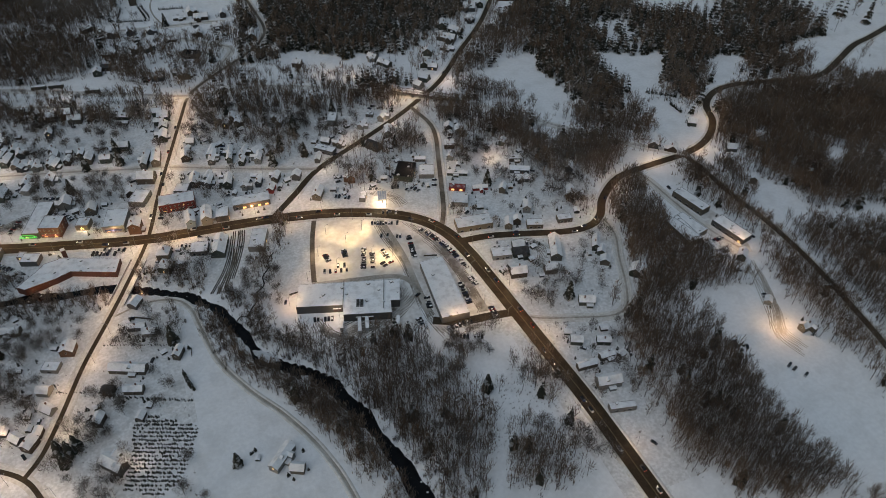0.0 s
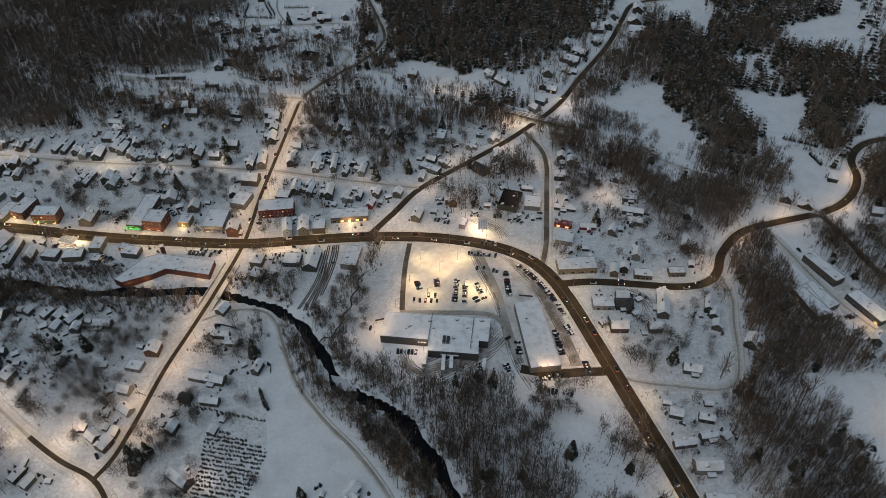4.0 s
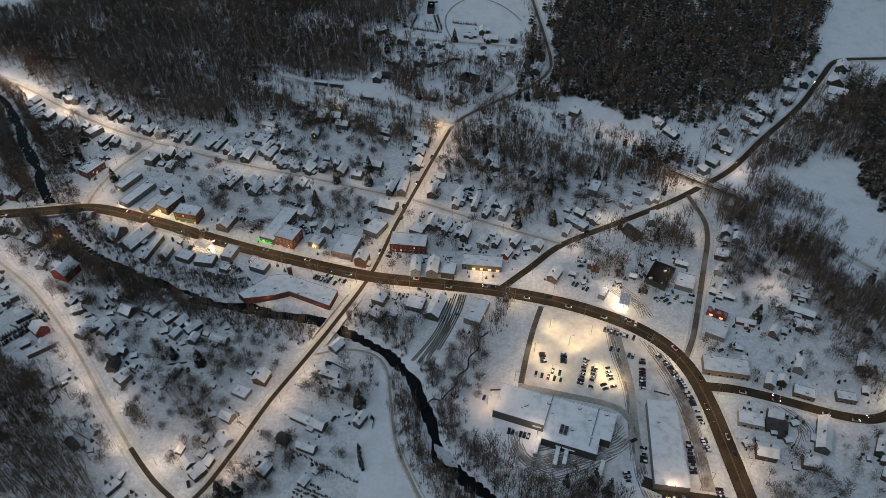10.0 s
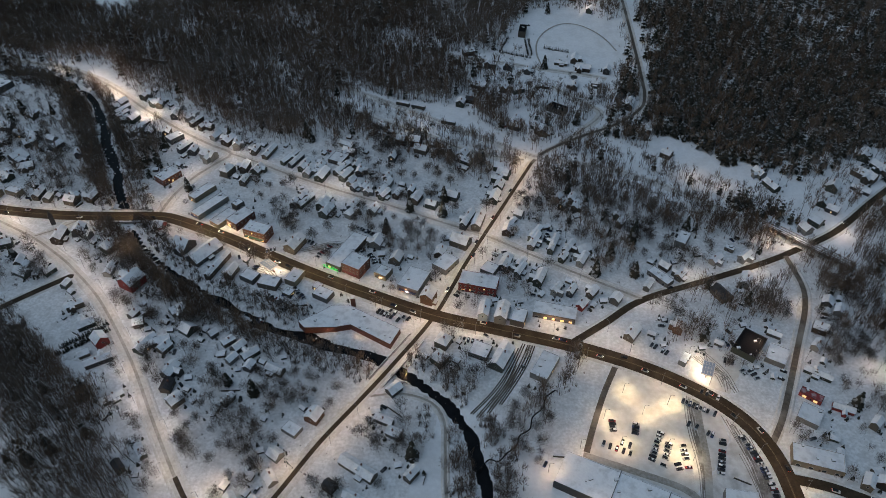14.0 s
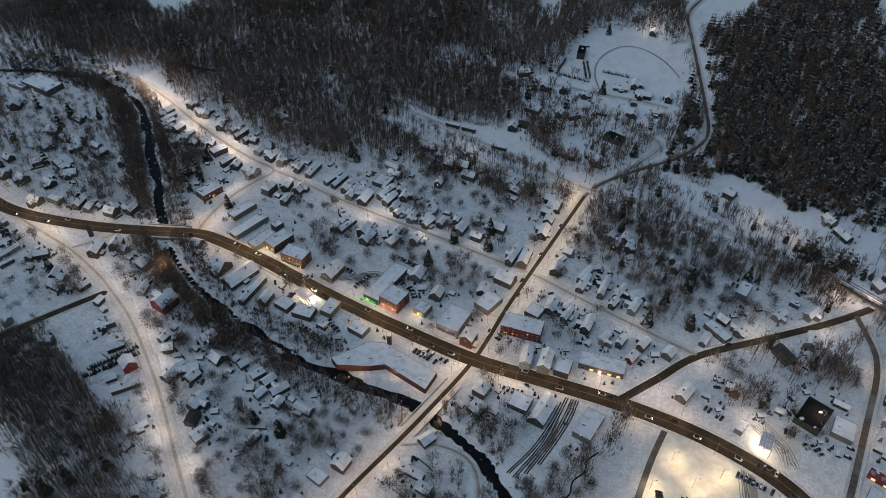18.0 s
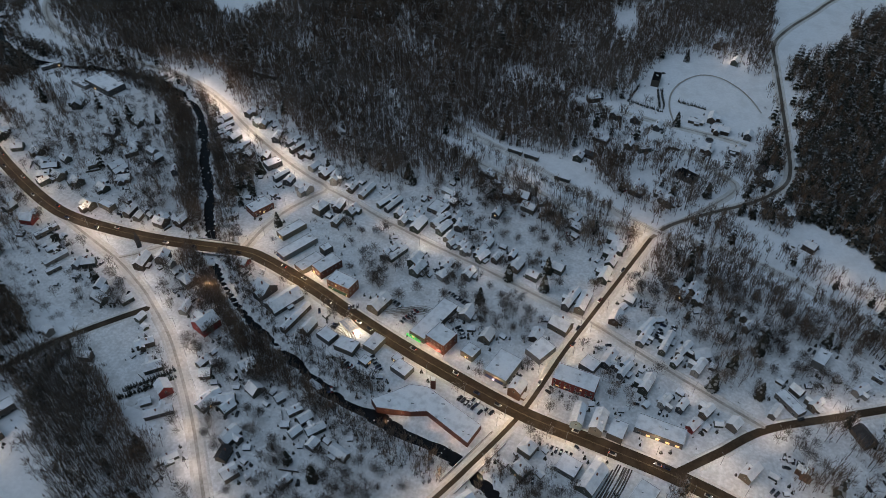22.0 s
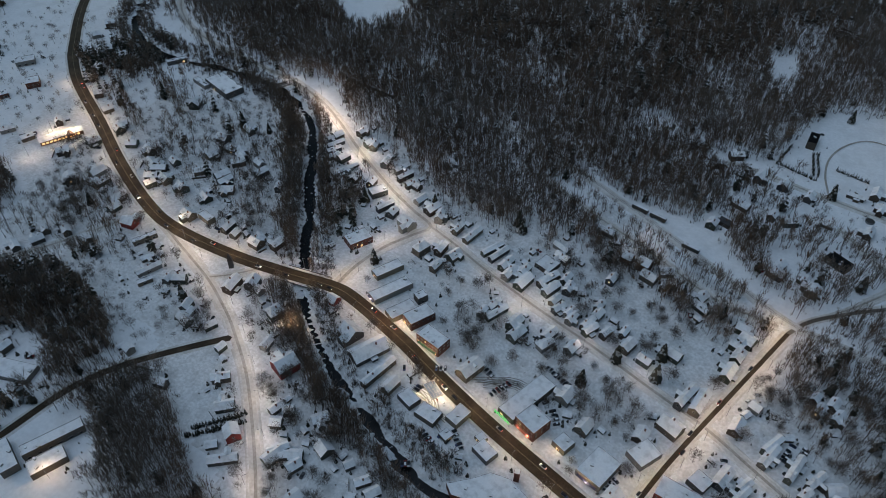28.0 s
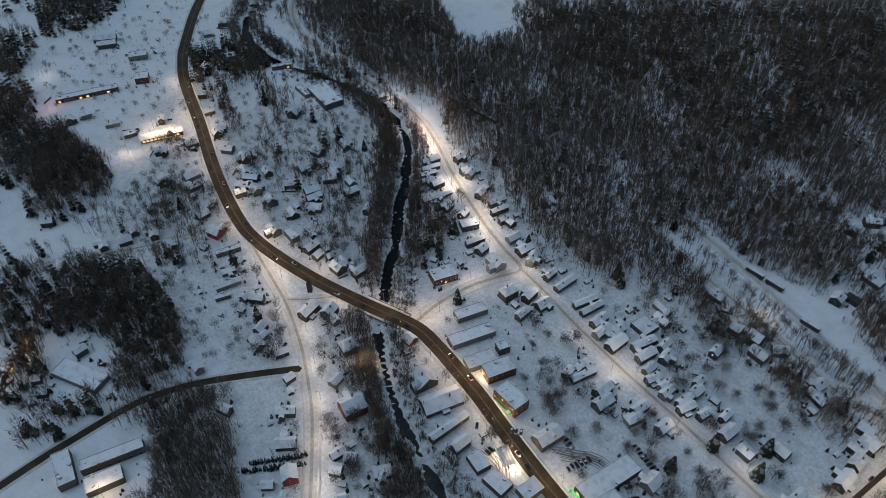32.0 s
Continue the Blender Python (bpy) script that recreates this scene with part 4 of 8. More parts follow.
block([
    (-349, 570, 57, 14, 10, 5, 'f'),
    (-333, 557, 67, 17, 5, 5, 'd'),
    (-323, 553, 88, 9, 7, 5, 'd'),
    (-305, 547, -17, 15, 10, 6, 'g'),
    (-340, 599, 70, 17, 5, 5, 'd'),
    (-330, 592, 72, 11, 5, 5, 'd'),
    (-287, 568, -78, 13, 7, 6, 'g'),
    (-267, 563, 84, 12, 5, 5, 'd'),
    (-254, 563, 79, 21, 6, 4, 'g'),
    (-280, 528, 74, 13, 9, 7, 'h'),
    (-267, 536, 89, 13, 7, 6, 'd'),
    (-329, 513, 62, 19, 13, 6, 'k'),
])
block([
    (-233, 557, 66, 22, 5, 4, 'g'),
    (-226, 554, 72, 21, 5, 4, 'd'),
    (-216, 547, 79, 15, 7, 5, 'd'),
    (-205, 506, 78, 13, 5, 4, 'd'),
    (-209, 496, 87, 9, 5, 4, 'g'),
    (-201, 547, 83, 12, 7, 5, 'g'),
    (-261, 518, 84, 11, 6, 5, 'd'),
    (-210, 538, 80, 15, 7, 5, 'g'),
    (-200, 500, 67, 20, 5, 4, 'd'),
    (-325, 593, -15, 10, 7, 4, 'd'),
    (-312, 579, 75, 12, 7, 4, 'g'),
    (-298, 572, 75, 14, 9, 5, 'd'),
    (-255, 536, 75, 12, 9, 4, 'g'),
])
block([
    (-348, 606, 70, 16, 5, 5, 'g'),
    (-315, 633, -78, 11, 7, 4, 'g'),
])
block([
    (-115, 229, 62, 8, 6, 5, 'd'),
    (-91, 223, 61, 6, 5, 3, 'g'),
    (-108, 193, -47, 16, 9, 6, 'g'),
    (-161, 232, -47, 8, 6, 5, 'g'),
    (-154, 226, 53, 9, 7, 5, 'd'),
    (-147, 232, 70, 6, 5, 4, 'd'),
    (-194, 209, 55, 8, 5, 4, 'g'),
])
block([
    (-61, 352, -32, 10, 10, 6, 'h'),
    (-86, 323, 54, 9, 7, 4, 'g'),
    (-131, 295, 73, 10, 10, 5, 'b'),
    (-87, 299, -16, 13, 5, 4, 'g'),
    (-79, 291, -17, 9, 6, 4, 'g'),
    (-95, 264, -24, 26, 8, 4, 'g'),
    (-63, 265, 61, 9, 5, 5, 'd'),
    (-108, 250, -26, 7, 6, 4, 'x'),
    (-93, 245, -20, 13, 6, 4, 'g'),
    (-189, 298, 68, 10, 5, 4, 'd'),
    (-198, 341, 59, 9, 6, 4, 'g'),
    (-188, 336, 51, 13, 6, 4, 'd'),
    (-199, 330, 64, 8, 5, 4, 'g'),
])
block([
    (-185, 326, 78, 7, 6, 4, 'g'),
    (-167, 326, -16, 13, 7, 4, 'g'),
    (-146, 265, -26, 8, 7, 4, 'g'),
    (-142, 284, -23, 11, 8, 3, 'f'),
    (-143, 249, -45, 10, 7, 3, 'g'),
])
block([
    (-181, 396, 71, 7, 7, 3, 'f'),
    (-192, 446, 73, 18, 11, 6, 'g'),
    (-77, 406, 76, 11, 10, 8, 'b'),
    (-61, 367, 70, 10, 10, 6, 'h'),
    (-161, 407, -23, 6, 6, 3, 'f'),
])
block([
    (-64, 470, -19, 15, 12, 6, 'd'),
    (-78, 456, 85, 11, 9, 4, 'd'),
    (-72, 444, 62, 17, 13, 5, 'f'),
    (-129, 459, 80, 12, 10, 5, 'g'),
    (-110, 443, 79, 10, 9, 5, 'g'),
])
block([
    (-182, 575, -20, 13, 7, 4, 'g'),
    (-189, 563, -15, 14, 14, 4, 'f'),
    (-176, 540, 71, 16, 7, 5, 'g'),
    (-165, 547, 89, 11, 7, 5, 'g'),
    (-164, 523, 64, 11, 6, 5, 'd'),
    (-152, 520, 79, 13, 6, 5, 'g'),
    (-137, 517, 65, 13, 6, 5, 'g'),
    (-137, 534, 78, 10, 7, 5, 'g'),
    (-126, 521, 71, 9, 5, 5, 'd'),
    (-158, 491, 66, 13, 7, 5, 'h'),
    (-141, 572, 82, 9, 6, 5, 'd'),
    (-63, 495, 75, 23, 6, 6, 'g'),
    (-52, 496, 82, 21, 8, 6, 'g'),
])
block([
    (-40, 564, -19, 11, 11, 5, 'g'),
    (-42, 546, 79, 12, 8, 5, 'd'),
    (-41, 529, 80, 15, 8, 5, 'd'),
    (-76, 578, -24, 14, 7, 4, 'd'),
    (-169, 532, 78, 11, 6, 4, 'g'),
    (-184, 497, 79, 13, 9, 6, 'd'),
    (-187, 585, -19, 15, 6, 4, 'g'),
    (-182, 548, 66, 20, 6, 5, 'd'),
    (-170, 555, 84, 11, 6, 5, 'g'),
    (-155, 526, 75, 11, 5, 5, 'g'),
    (-139, 542, 79, 9, 5, 5, 'g'),
    (-140, 523, 72, 14, 5, 5, 'd'),
    (-115, 528, 81, 10, 5, 5, 'd'),
])
block([
    (-139, 599, -9, 9, 8, 6, 'b'),
    (-125, 598, -10, 10, 10, 7, 'b'),
    (-99, 591, -86, 10, 5, 5, 'g'),
    (-45, 573, -6, 9, 8, 5, 'd'),
    (-45, 555, -13, 9, 6, 5, 'd'),
    (-197, 535, 79, 17, 9, 5, 'd'),
    (-179, 489, 75, 14, 9, 5, 'g'),
    (-159, 500, 75, 13, 7, 5, 'd'),
    (-141, 497, 75, 11, 8, 5, 'g'),
    (-109, 518, 75, 13, 8, 5, 'd'),
    (-95, 512, -15, 10, 8, 5, 'g'),
    (-118, 588, -15, 13, 9, 5, 'g'),
    (-79, 526, -15, 10, 9, 5, 'd'),
])
block([
    (-80, 706, -19, 16, 9, 4, 'd'),
    (-54, 704, 77, 10, 7, 5, 'd'),
    (-163, 620, -11, 14, 6, 4, 'g'),
    (-94, 671, 84, 9, 8, 5, 'd'),
    (-108, 601, 30, 11, 8, 4, 'g'),
    (-40, 703, 30, 13, 7, 5, 'g'),
])
block([
    (-109, 755, -89, 10, 10, 4, 'd'),
    (-74, 754, 76, 15, 8, 5, 'g'),
    (-54, 751, 83, 9, 9, 4, 'd'),
    (-46, 820, 89, 18, 8, 6, 'x'),
    (-135, 769, 75, 13, 7, 4, 'g'),
    (-100, 762, 30, 13, 8, 5, 'd'),
])
block([
    (-16, 162, 43, 20, 7, 5, 'g'),
    (-9, 152, -26, 8, 6, 4, 'g'),
])
block([
    (9, 357, 70, 22, 12, 5, 'f'),
])
block([
    (-37, 398, 89, 16, 8, 7, 'u'),
    (-24, 399, 84, 17, 9, 7, 'g'),
    (-12, 397, 81, 13, 10, 6, 'f'),
    (-35, 364, -15, 13, 12, 4, 'f'),
    (-20, 360, 72, 22, 11, 5, 'g'),
    (89, 456, -43, 19, 8, 4, 'f'),
    (80, 446, 66, 12, 5, 4, 'g'),
    (93, 468, -38, 8, 6, 4, 'd'),
    (104, 460, 57, 11, 6, 5, 'g'),
    (31, 465, 69, 15, 6, 5, 'g'),
    (16, 464, 64, 10, 5, 5, 'd'),
    (24, 430, 67, 10, 5, 5, 'd'),
])
block([
    (13, 430, 64, 11, 5, 5, 'g'),
    (39, 431, 61, 11, 6, 5, 'd'),
    (32, 418, 61, 10, 6, 4, 'r'),
    (56, 427, 63, 8, 7, 5, 'g'),
    (67, 396, 61, 14, 8, 5, 'g'),
    (99, 407, 73, 11, 7, 6, 'b'),
    (101, 379, 63, 10, 5, 4, 'f'),
    (-38, 443, -21, 11, 11, 5, 'f'),
    (-27, 452, 76, 16, 8, 5, 'd'),
    (-15, 446, 69, 15, 5, 5, 'g'),
    (0, 439, 75, 15, 7, 6, 'd'),
    (8, 479, 77, 22, 5, 5, 'g'),
    (20, 477, 64, 16, 5, 5, 'd'),
])
block([
    (-15, 453, 64, 11, 5, 5, 'g'),
    (31, 477, 30, 12, 9, 4, 'g'),
])
block([
    (13, 529, 70, 10, 6, 5, 'd'),
    (24, 529, 69, 11, 6, 5, 'd'),
    (60, 513, 64, 8, 5, 5, 'd'),
    (108, 500, 67, 15, 8, 6, 'f'),
    (-22, 512, -19, 7, 7, 4, 'g'),
    (-29, 491, 83, 13, 8, 5, 'd'),
    (-7, 480, 73, 20, 6, 5, 'g'),
    (9, 537, 75, 7, 5, 5, 'd'),
    (20, 538, 75, 9, 6, 5, 'd'),
    (57, 522, 82, 6, 5, 5, 'd'),
    (-7, 489, 65, 18, 5, 5, 'g'),
])
block([
    (-12, 718, -8, 11, 6, 3, 'd'),
    (-37, 640, -18, 13, 10, 5, 'd'),
    (1, 675, -26, 18, 10, 5, 'x'),
    (-10, 634, 81, 11, 10, 5, 'g'),
    (70, 692, 77, 16, 9, 5, 'd'),
    (102, 615, -30, 10, 9, 5, 'd'),
    (83, 649, 79, 11, 8, 5, 'd'),
])
block([
    (-33, 743, 79, 13, 7, 4, 'g'),
    (14, 772, 85, 15, 8, 4, 'd'),
    (16, 720, 82, 13, 7, 4, 'd'),
    (38, 727, -7, 11, 9, 4, 'g'),
    (0, 762, -5, 15, 5, 3, 'd'),
    (48, 752, 79, 10, 7, 5, 'd'),
    (23, 752, -9, 17, 10, 4, 'd'),
    (95, 792, 75, 16, 7, 5, 'd'),
])
block([
    (27, 878, 76, 11, 7, 4, 'g'),
    (7, 908, 87, 19, 9, 5, 'b'),
])
block([
    (190, 119, -13, 17, 5, 4, 'f'),
])
block([
    (249, 238, 57, 7, 7, 4, 'g'),
    (215, 207, -23, 12, 8, 4, 'g'),
    (192, 139, -10, 17, 9, 5, 'g'),
    (190, 177, -26, 8, 6, 4, 'g'),
    (207, 170, -24, 10, 6, 4, 'd'),
    (186, 156, -4, 15, 5, 4, 'd'),
    (261, 221, 45, 11, 9, 5, 'd'),
    (269, 219, 56, 10, 8, 4, 'g'),
    (202, 158, 0, 11, 5, 4, 'd'),
])
block([
    (175, 346, 64, 14, 13, 4, 'f'),
    (214, 346, 54, 8, 5, 5, 'g'),
    (236, 353, -28, 13, 6, 4, 'd'),
    (197, 355, -14, 14, 5, 3, 'r'),
    (173, 314, -8, 29, 13, 5, 't'),
    (199, 303, 66, 9, 6, 5, 'g'),
    (207, 304, 65, 6, 6, 5, 'd'),
    (222, 316, 60, 10, 7, 5, 'g'),
    (218, 294, -20, 13, 8, 4, 'f'),
    (244, 293, -11, 12, 7, 4, 'f'),
    (264, 320, 63, 13, 7, 5, 'd'),
    (220, 264, 68, 26, 9, 5, 'g'),
    (179, 274, -13, 15, 10, 4, 'f'),
])
block([
    (193, 270, -7, 13, 8, 4, 'x'),
    (195, 278, -14, 9, 7, 4, 'g'),
    (182, 251, -12, 13, 10, 5, 'd'),
    (206, 245, -11, 10, 8, 5, 'g'),
    (252, 257, 60, 14, 6, 5, 'd'),
    (252, 248, 54, 7, 6, 4, 'g'),
])
block([
    (151, 462, 71, 14, 8, 5, 'g'),
    (145, 398, 60, 22, 16, 5, 'x'),
    (163, 392, 69, 15, 13, 4, 'f'),
    (164, 412, -22, 10, 5, 3, 'd'),
    (132, 445, -54, 15, 10, 4, 'x'),
    (206, 448, 69, 8, 7, 5, 'd'),
    (213, 442, 69, 9, 6, 4, 'g'),
    (196, 422, -19, 10, 9, 5, 'd'),
    (191, 406, 55, 10, 6, 4, 'g'),
    (187, 381, -24, 19, 5, 3, 'd'),
    (179, 362, -28, 14, 6, 3, 'm'),
    (239, 365, -25, 18, 7, 4, 'g'),
    (243, 381, -20, 12, 5, 4, 'd'),
])
block([
    (243, 409, 51, 8, 5, 4, 'g'),
])
block([
    (144, 497, -27, 7, 5, 3, 'f'),
    (154, 488, 50, 13, 6, 5, 'g'),
    (132, 482, 49, 12, 6, 4, 'g'),
    (180, 599, -60, 12, 8, 4, 'g'),
    (188, 583, -57, 16, 8, 4, 'd'),
    (262, 589, -35, 17, 6, 3, 'd'),
    (239, 588, 61, 11, 10, 5, 'g'),
    (227, 566, 61, 10, 9, 4, 'd'),
    (233, 558, -34, 10, 8, 4, 'd'),
    (216, 540, -43, 11, 9, 5, 'g'),
    (206, 529, -60, 9, 8, 5, 'g'),
])
block([
    (275, 637, 65, 15, 10, 5, 'g'),
    (269, 609, -42, 22, 11, 5, 'd'),
])
block([
    (291, 135, 15, 7, 5, 5, 'g'),
    (345, 129, 6, 12, 6, 5, 'g'),
    (337, 159, 44, 6, 5, 3, 'g'),
    (355, 206, 41, 10, 7, 5, 'd'),
])
block([
    (281, 351, 50, 8, 6, 5, 'd'),
    (347, 272, -76, 31, 10, 6, 'f'),
    (333, 248, -76, 26, 11, 5, 'f'),
    (357, 230, -76, 30, 12, 5, 'f'),
    (324, 244, -86, 30, 13, 5, 'f'),
    (372, 357, 53, 18, 10, 5, 'd'),
    (383, 341, 51, 11, 9, 4, 'd'),
    (433, 324, -26, 9, 8, 4, 'g'),
    (420, 310, 45, 10, 8, 5, 'd'),
    (421, 278, 43, 8, 6, 5, 'd'),
])
block([
    (425, 372, -35, 8, 8, 4, 'd'),
])
block([
    (285, 622, -52, 17, 9, 4, 'd'),
    (320, 665, -21, 15, 15, 4, 'g'),
    (336, 669, 65, 16, 8, 5, 'd'),
    (349, 688, 58, 15, 7, 5, 'g'),
    (311, 640, -34, 11, 9, 4, 'd'),
    (382, 699, 64, 17, 12, 5, 'd'),
    (369, 672, 66, 16, 14, 5, 'd'),
    (363, 654, -24, 19, 13, 4, 'g'),
    (353, 642, -31, 12, 9, 4, 'd'),
    (327, 618, 63, 15, 8, 5, 'g'),
])
block([
    (465, 326, 44, 15, 8, 5, 'b'),
])

# houses along the ball field's drive and below the rail line
block([
    (61, 702, 72, 10, 8, 4, 'x'),
    (-78, 590, 72, 11, 8, 4, 'd'),
    (-85, 678, -14, 10, 7, 4, 'x'),
    (-37, 648, 72, 12, 8, 5, 'g'),
    (-17, 642, -20, 11, 6, 4, 'd'),
])
# shops and offices of the main street
for x, y, turn, ln, wd, h, style, awning, lamps in (
        (-245, 468, -27, 12, 20, 7, "k", None, 2), (-259.5, 467.5, -27, 10.5, 21, 4.5, "f", None, 1), (-277, 480.5, -27, 10, 32, 4.5, "f", 2, 1), (-290.7, 497, -27, 9, 23, 4.5, "t", None, 0), (-149.5, 445, -18, 13, 40, 5, "f", None, 0), (-225, 454, -12, 20, 12, 9, "k", 0, 2), (-138.5, 429, -20, 16, 15, 9.5, "k", 1, 2), (-116.5, 426.5, -20, 10, 10, 5, "t", None, 1),
        (-92, 421, -15, 17, 22, 6, "f", 2, 1), (13, 407, -5, 30, 12, 5, "f", None, 1), (-214.6, 406.7, 160, 12.5, 9.5, 4.5, "f", None, 1),
        (-198, 403, 173, 15, 10.5, 4.5, "f", 1, 1), (-181, 411, 165, 9.5, 13.5, 5, "t", None, 1), (-155, 397.5, 160, 13, 9.5, 4.5, "f", None, 1)):
    shop(x, y, turn, ln, wd, h, style, awning, lamps)
flat_building(-44, 425.5, -5, 28, 14, 8, "K", 0.15)
flat_building(-254, 485, 63, 8, 7, 6, "f")
# factory halls by the south-west woods; a street lamp stands in for the hall's yard-lighting wall lamp
shop(-375, 260, 68 + 180, 21, 11, 5, "f", None, 0)
for x, y, turn, ln, wd, h, style in ((-385, 272, 66, 36, 8, 6, "f"), (-399, 249, -20, 24, 10, 6, "f")):
    flat_building(x, y, turn, ln, wd, h, style)

SHED_ROOF = data("shed_roof", [([(-2.7, -2.2, 2.1), (2.7, -2.2, 2.1), (2.7, 0, 3.2), (-2.7, 0, 3.2), (-2.7, 2.2, 2.1), (2.7, 2.2, 2.1), (-2.7, -2.2, 2.35), (2.7, -2.2, 2.35), (2.7, 0, 3.45), (-2.7, 0, 3.45), (-2.7, 2.2, 2.35), (2.7, 2.2, 2.35)],
                                 [(6, 7, 8, 9), (9, 8, 11, 10), (0, 1, 7, 6), (5, 4, 10, 11), (1, 2, 8, 7), (2, 5, 11, 8), (3, 0, 6, 9), (4, 3, 9, 10)])], [ROOF_SNOW])
SHED_WALLS = [data("wall", [([(-2.4, -1.9, -0.3), (2.4, -1.9, -0.3), (2.4, 1.9, -0.3), (-2.4, 1.9, -0.3), (-2.4, -1.9, 2.25), (2.4, -1.9, 2.25), (2.4, 1.9, 2.25), (-2.4, 1.9, 2.25), (-2.4, 0, 3.1), (2.4, 0, 3.1)],
                             [(0, 1, 5, 4), (2, 3, 7, 6), (1, 2, 6, 9, 5), (3, 0, 4, 8, 7)])], [WALLS["d"][k]]) for k in range(4)]
SHED_WORDS = ["dark brown", "slate-grey", "tan", "dark green"]
SHED_SPOTS = []
for fx, fy, fr in list(FOOTPRINTS):
    if not (-480 < fx < 290 and 150 < fy < 640) or brng.random() < 0.25:
        continue
    for _ in range(4):
        ang = brng.uniform(0, 6.28)
        px, py = fx + (fr + brng.uniform(3.5, 9)) * math.cos(ang), fy + (fr + brng.uniform(3.5, 9)) * math.sin(ang)
        clear = all(math.hypot(px - q[0], py - q[1]) > q[2] + 3.4 for q in FOOTPRINTS) and all(math.hypot(px - q[0], py - q[1]) > 9 for q in SHED_SPOTS)
        if clear and all(line_distance(np.array([px]), np.array([py]), np.array(l[::3] + [l[-1]]))[0] > 11 for l in ROAD_LINES.values()) and line_distance(np.array([px]), np.array([py]), RIVER_COARSE)[0] > 16 and not inside(
                np.array([px]), np.array([py]), [(-10, 370), (130, 370), (160, 300), (155, 200), (95, 205), (-40, 300)])[0]:
            SHED_SPOTS.append((px, py))
            break
for i, (px, py) in enumerate(SHED_SPOTS[:170]):
    k = i % 4
    shed = new("shed")
    size = brng.uniform(0.65, 1.15)
    shed.matrix_basis = pose(px, py, h1(px, py), 0, 0, brng.choice([-20, 70, 20]) + brng.uniform(-8, 8)) @ Matrix.Scale(size, 4)
    part("wall", SHED_WALLS[k], shed)
    part("roof", SHED_ROOF, shed)
    tagged(shed, f"small {SHED_WORDS[k]} yard shed under a snowy roof", "shed", "yard sheds")
    FOOTPRINTS.append((px, py, 3))

# ---------------------------------------------------------------- street lamps
LENS_WARM = material("lamp_lens_warm", (1.0, 0.72, 0.4), (1.0, 0.7, 0.38), 1.0, 0.4, emit=14.0)
LENS_COOL = material("lamp_lens_white", (1.0, 0.9, 0.74), (1.0, 0.88, 0.72), 1.0, 0.4, emit=14.0)


def tube_pieces(points, r, n=6):
    """Corners and faces of a pipe through points."""
    out = []
    for p, q in zip(points, points[1:]):
        p, q = Vector(p), Vector(q)
        d = (q - p).normalized()
        a = d.orthogonal().normalized()
        b = d.cross(a)
        ring = [math.cos(2 * math.pi * k / n) * a + math.sin(2 * math.pi * k / n) * b for k in range(n)]
        v = [tuple(p + r * w) for w in ring] + [tuple(q + r * w) for w in ring]
        f = [(k, (k + 1) % n, n + (k + 1) % n, n + k) for k in range(n)] + [tuple(range(n))[::-1], tuple(range(n, 2 * n))]
        out.append((v, f))
    return out


POLE = data("pole", tube_pieces([(0, 0, -0.5), (0, 0, 10.0)], 0.12), [STEEL])
ARM = data("arm", tube_pieces([(0, 0, 9.7), (0.6, 0, 10.3), (1.9, 0, 10.4)], 0.06), [STEEL])
HEAD = data("head", [box(1.6, -0.2, 10.38, 2.5, 0.2, 10.54), box(1.7, -0.14, 10.54, 2.3, 0.14, 10.62)], [STEEL])
LENS_RED = material("lamp_lens_red", (1.0, 0.2, 0.12), (1.0, 0.18, 0.1), 1.0, 0.4, emit=10.0)
LENS = {"red": data("lens", [box(1.75, -0.14, 10.33, 2.4, 0.14, 10.375)], [LENS_RED]), "warm": data("lens", [box(1.75, -0.14, 10.33, 2.4, 0.14, 10.375)], [LENS_WARM]), "white": data("lens", [box(1.75, -0.14, 10.33, 2.4, 0.14, 10.375)], [LENS_COOL])}
GLOW = {}
for kind, colour in (("warm", (1.0, 0.67, 0.38)), ("white", (1.0, 0.78, 0.59)), ("red", (1.0, 0.3, 0.2))):
    for size, watts in (("small", 1400), ("usual", 2700), ("strong", 5600)):
        l = bpy.data.lights.new("lamp_light", "POINT")
        l.energy, l.color, l.shadow_soft_size = watts, colour, 0.25
        GLOW[kind, size] = l
    # shielded heads of the car park throw their light downwards
    l = bpy.data.lights.new("lamp_light", "SPOT")
    l.energy, l.color, l.shadow_soft_size, l.spot_size, l.spot_blend = 6200, (colour[0], colour[1] + 0.06, colour[2] + 0.02), 0.25, radians(150), 1.0
    GLOW[kind, "lot"] = l


def street_lamp(x, y, turn, kind="warm", size="usual"):
    ob = new("street_lamp")
    ob.matrix_basis = pose(x, y, h1(x, y), 0, 0, turn)
    for n, me in (("pole", POLE), ("arm", ARM), ("head", HEAD), ("lens", LENS[kind])):
        part(n, me, ob)
    glow = new("lamp_light", GLOW[kind, size])
    glow.parent = ob
    glow.matrix_basis = pose(2.1, 0, 10.0)
    tagged(ob, "tall grey lamp glowing red beside a snowy field" if kind == "red" else "tall grey street lamp with a lit warm head" if kind == "warm" else "tall grey street lamp with a lit white head", "street lamp", "street lamps")


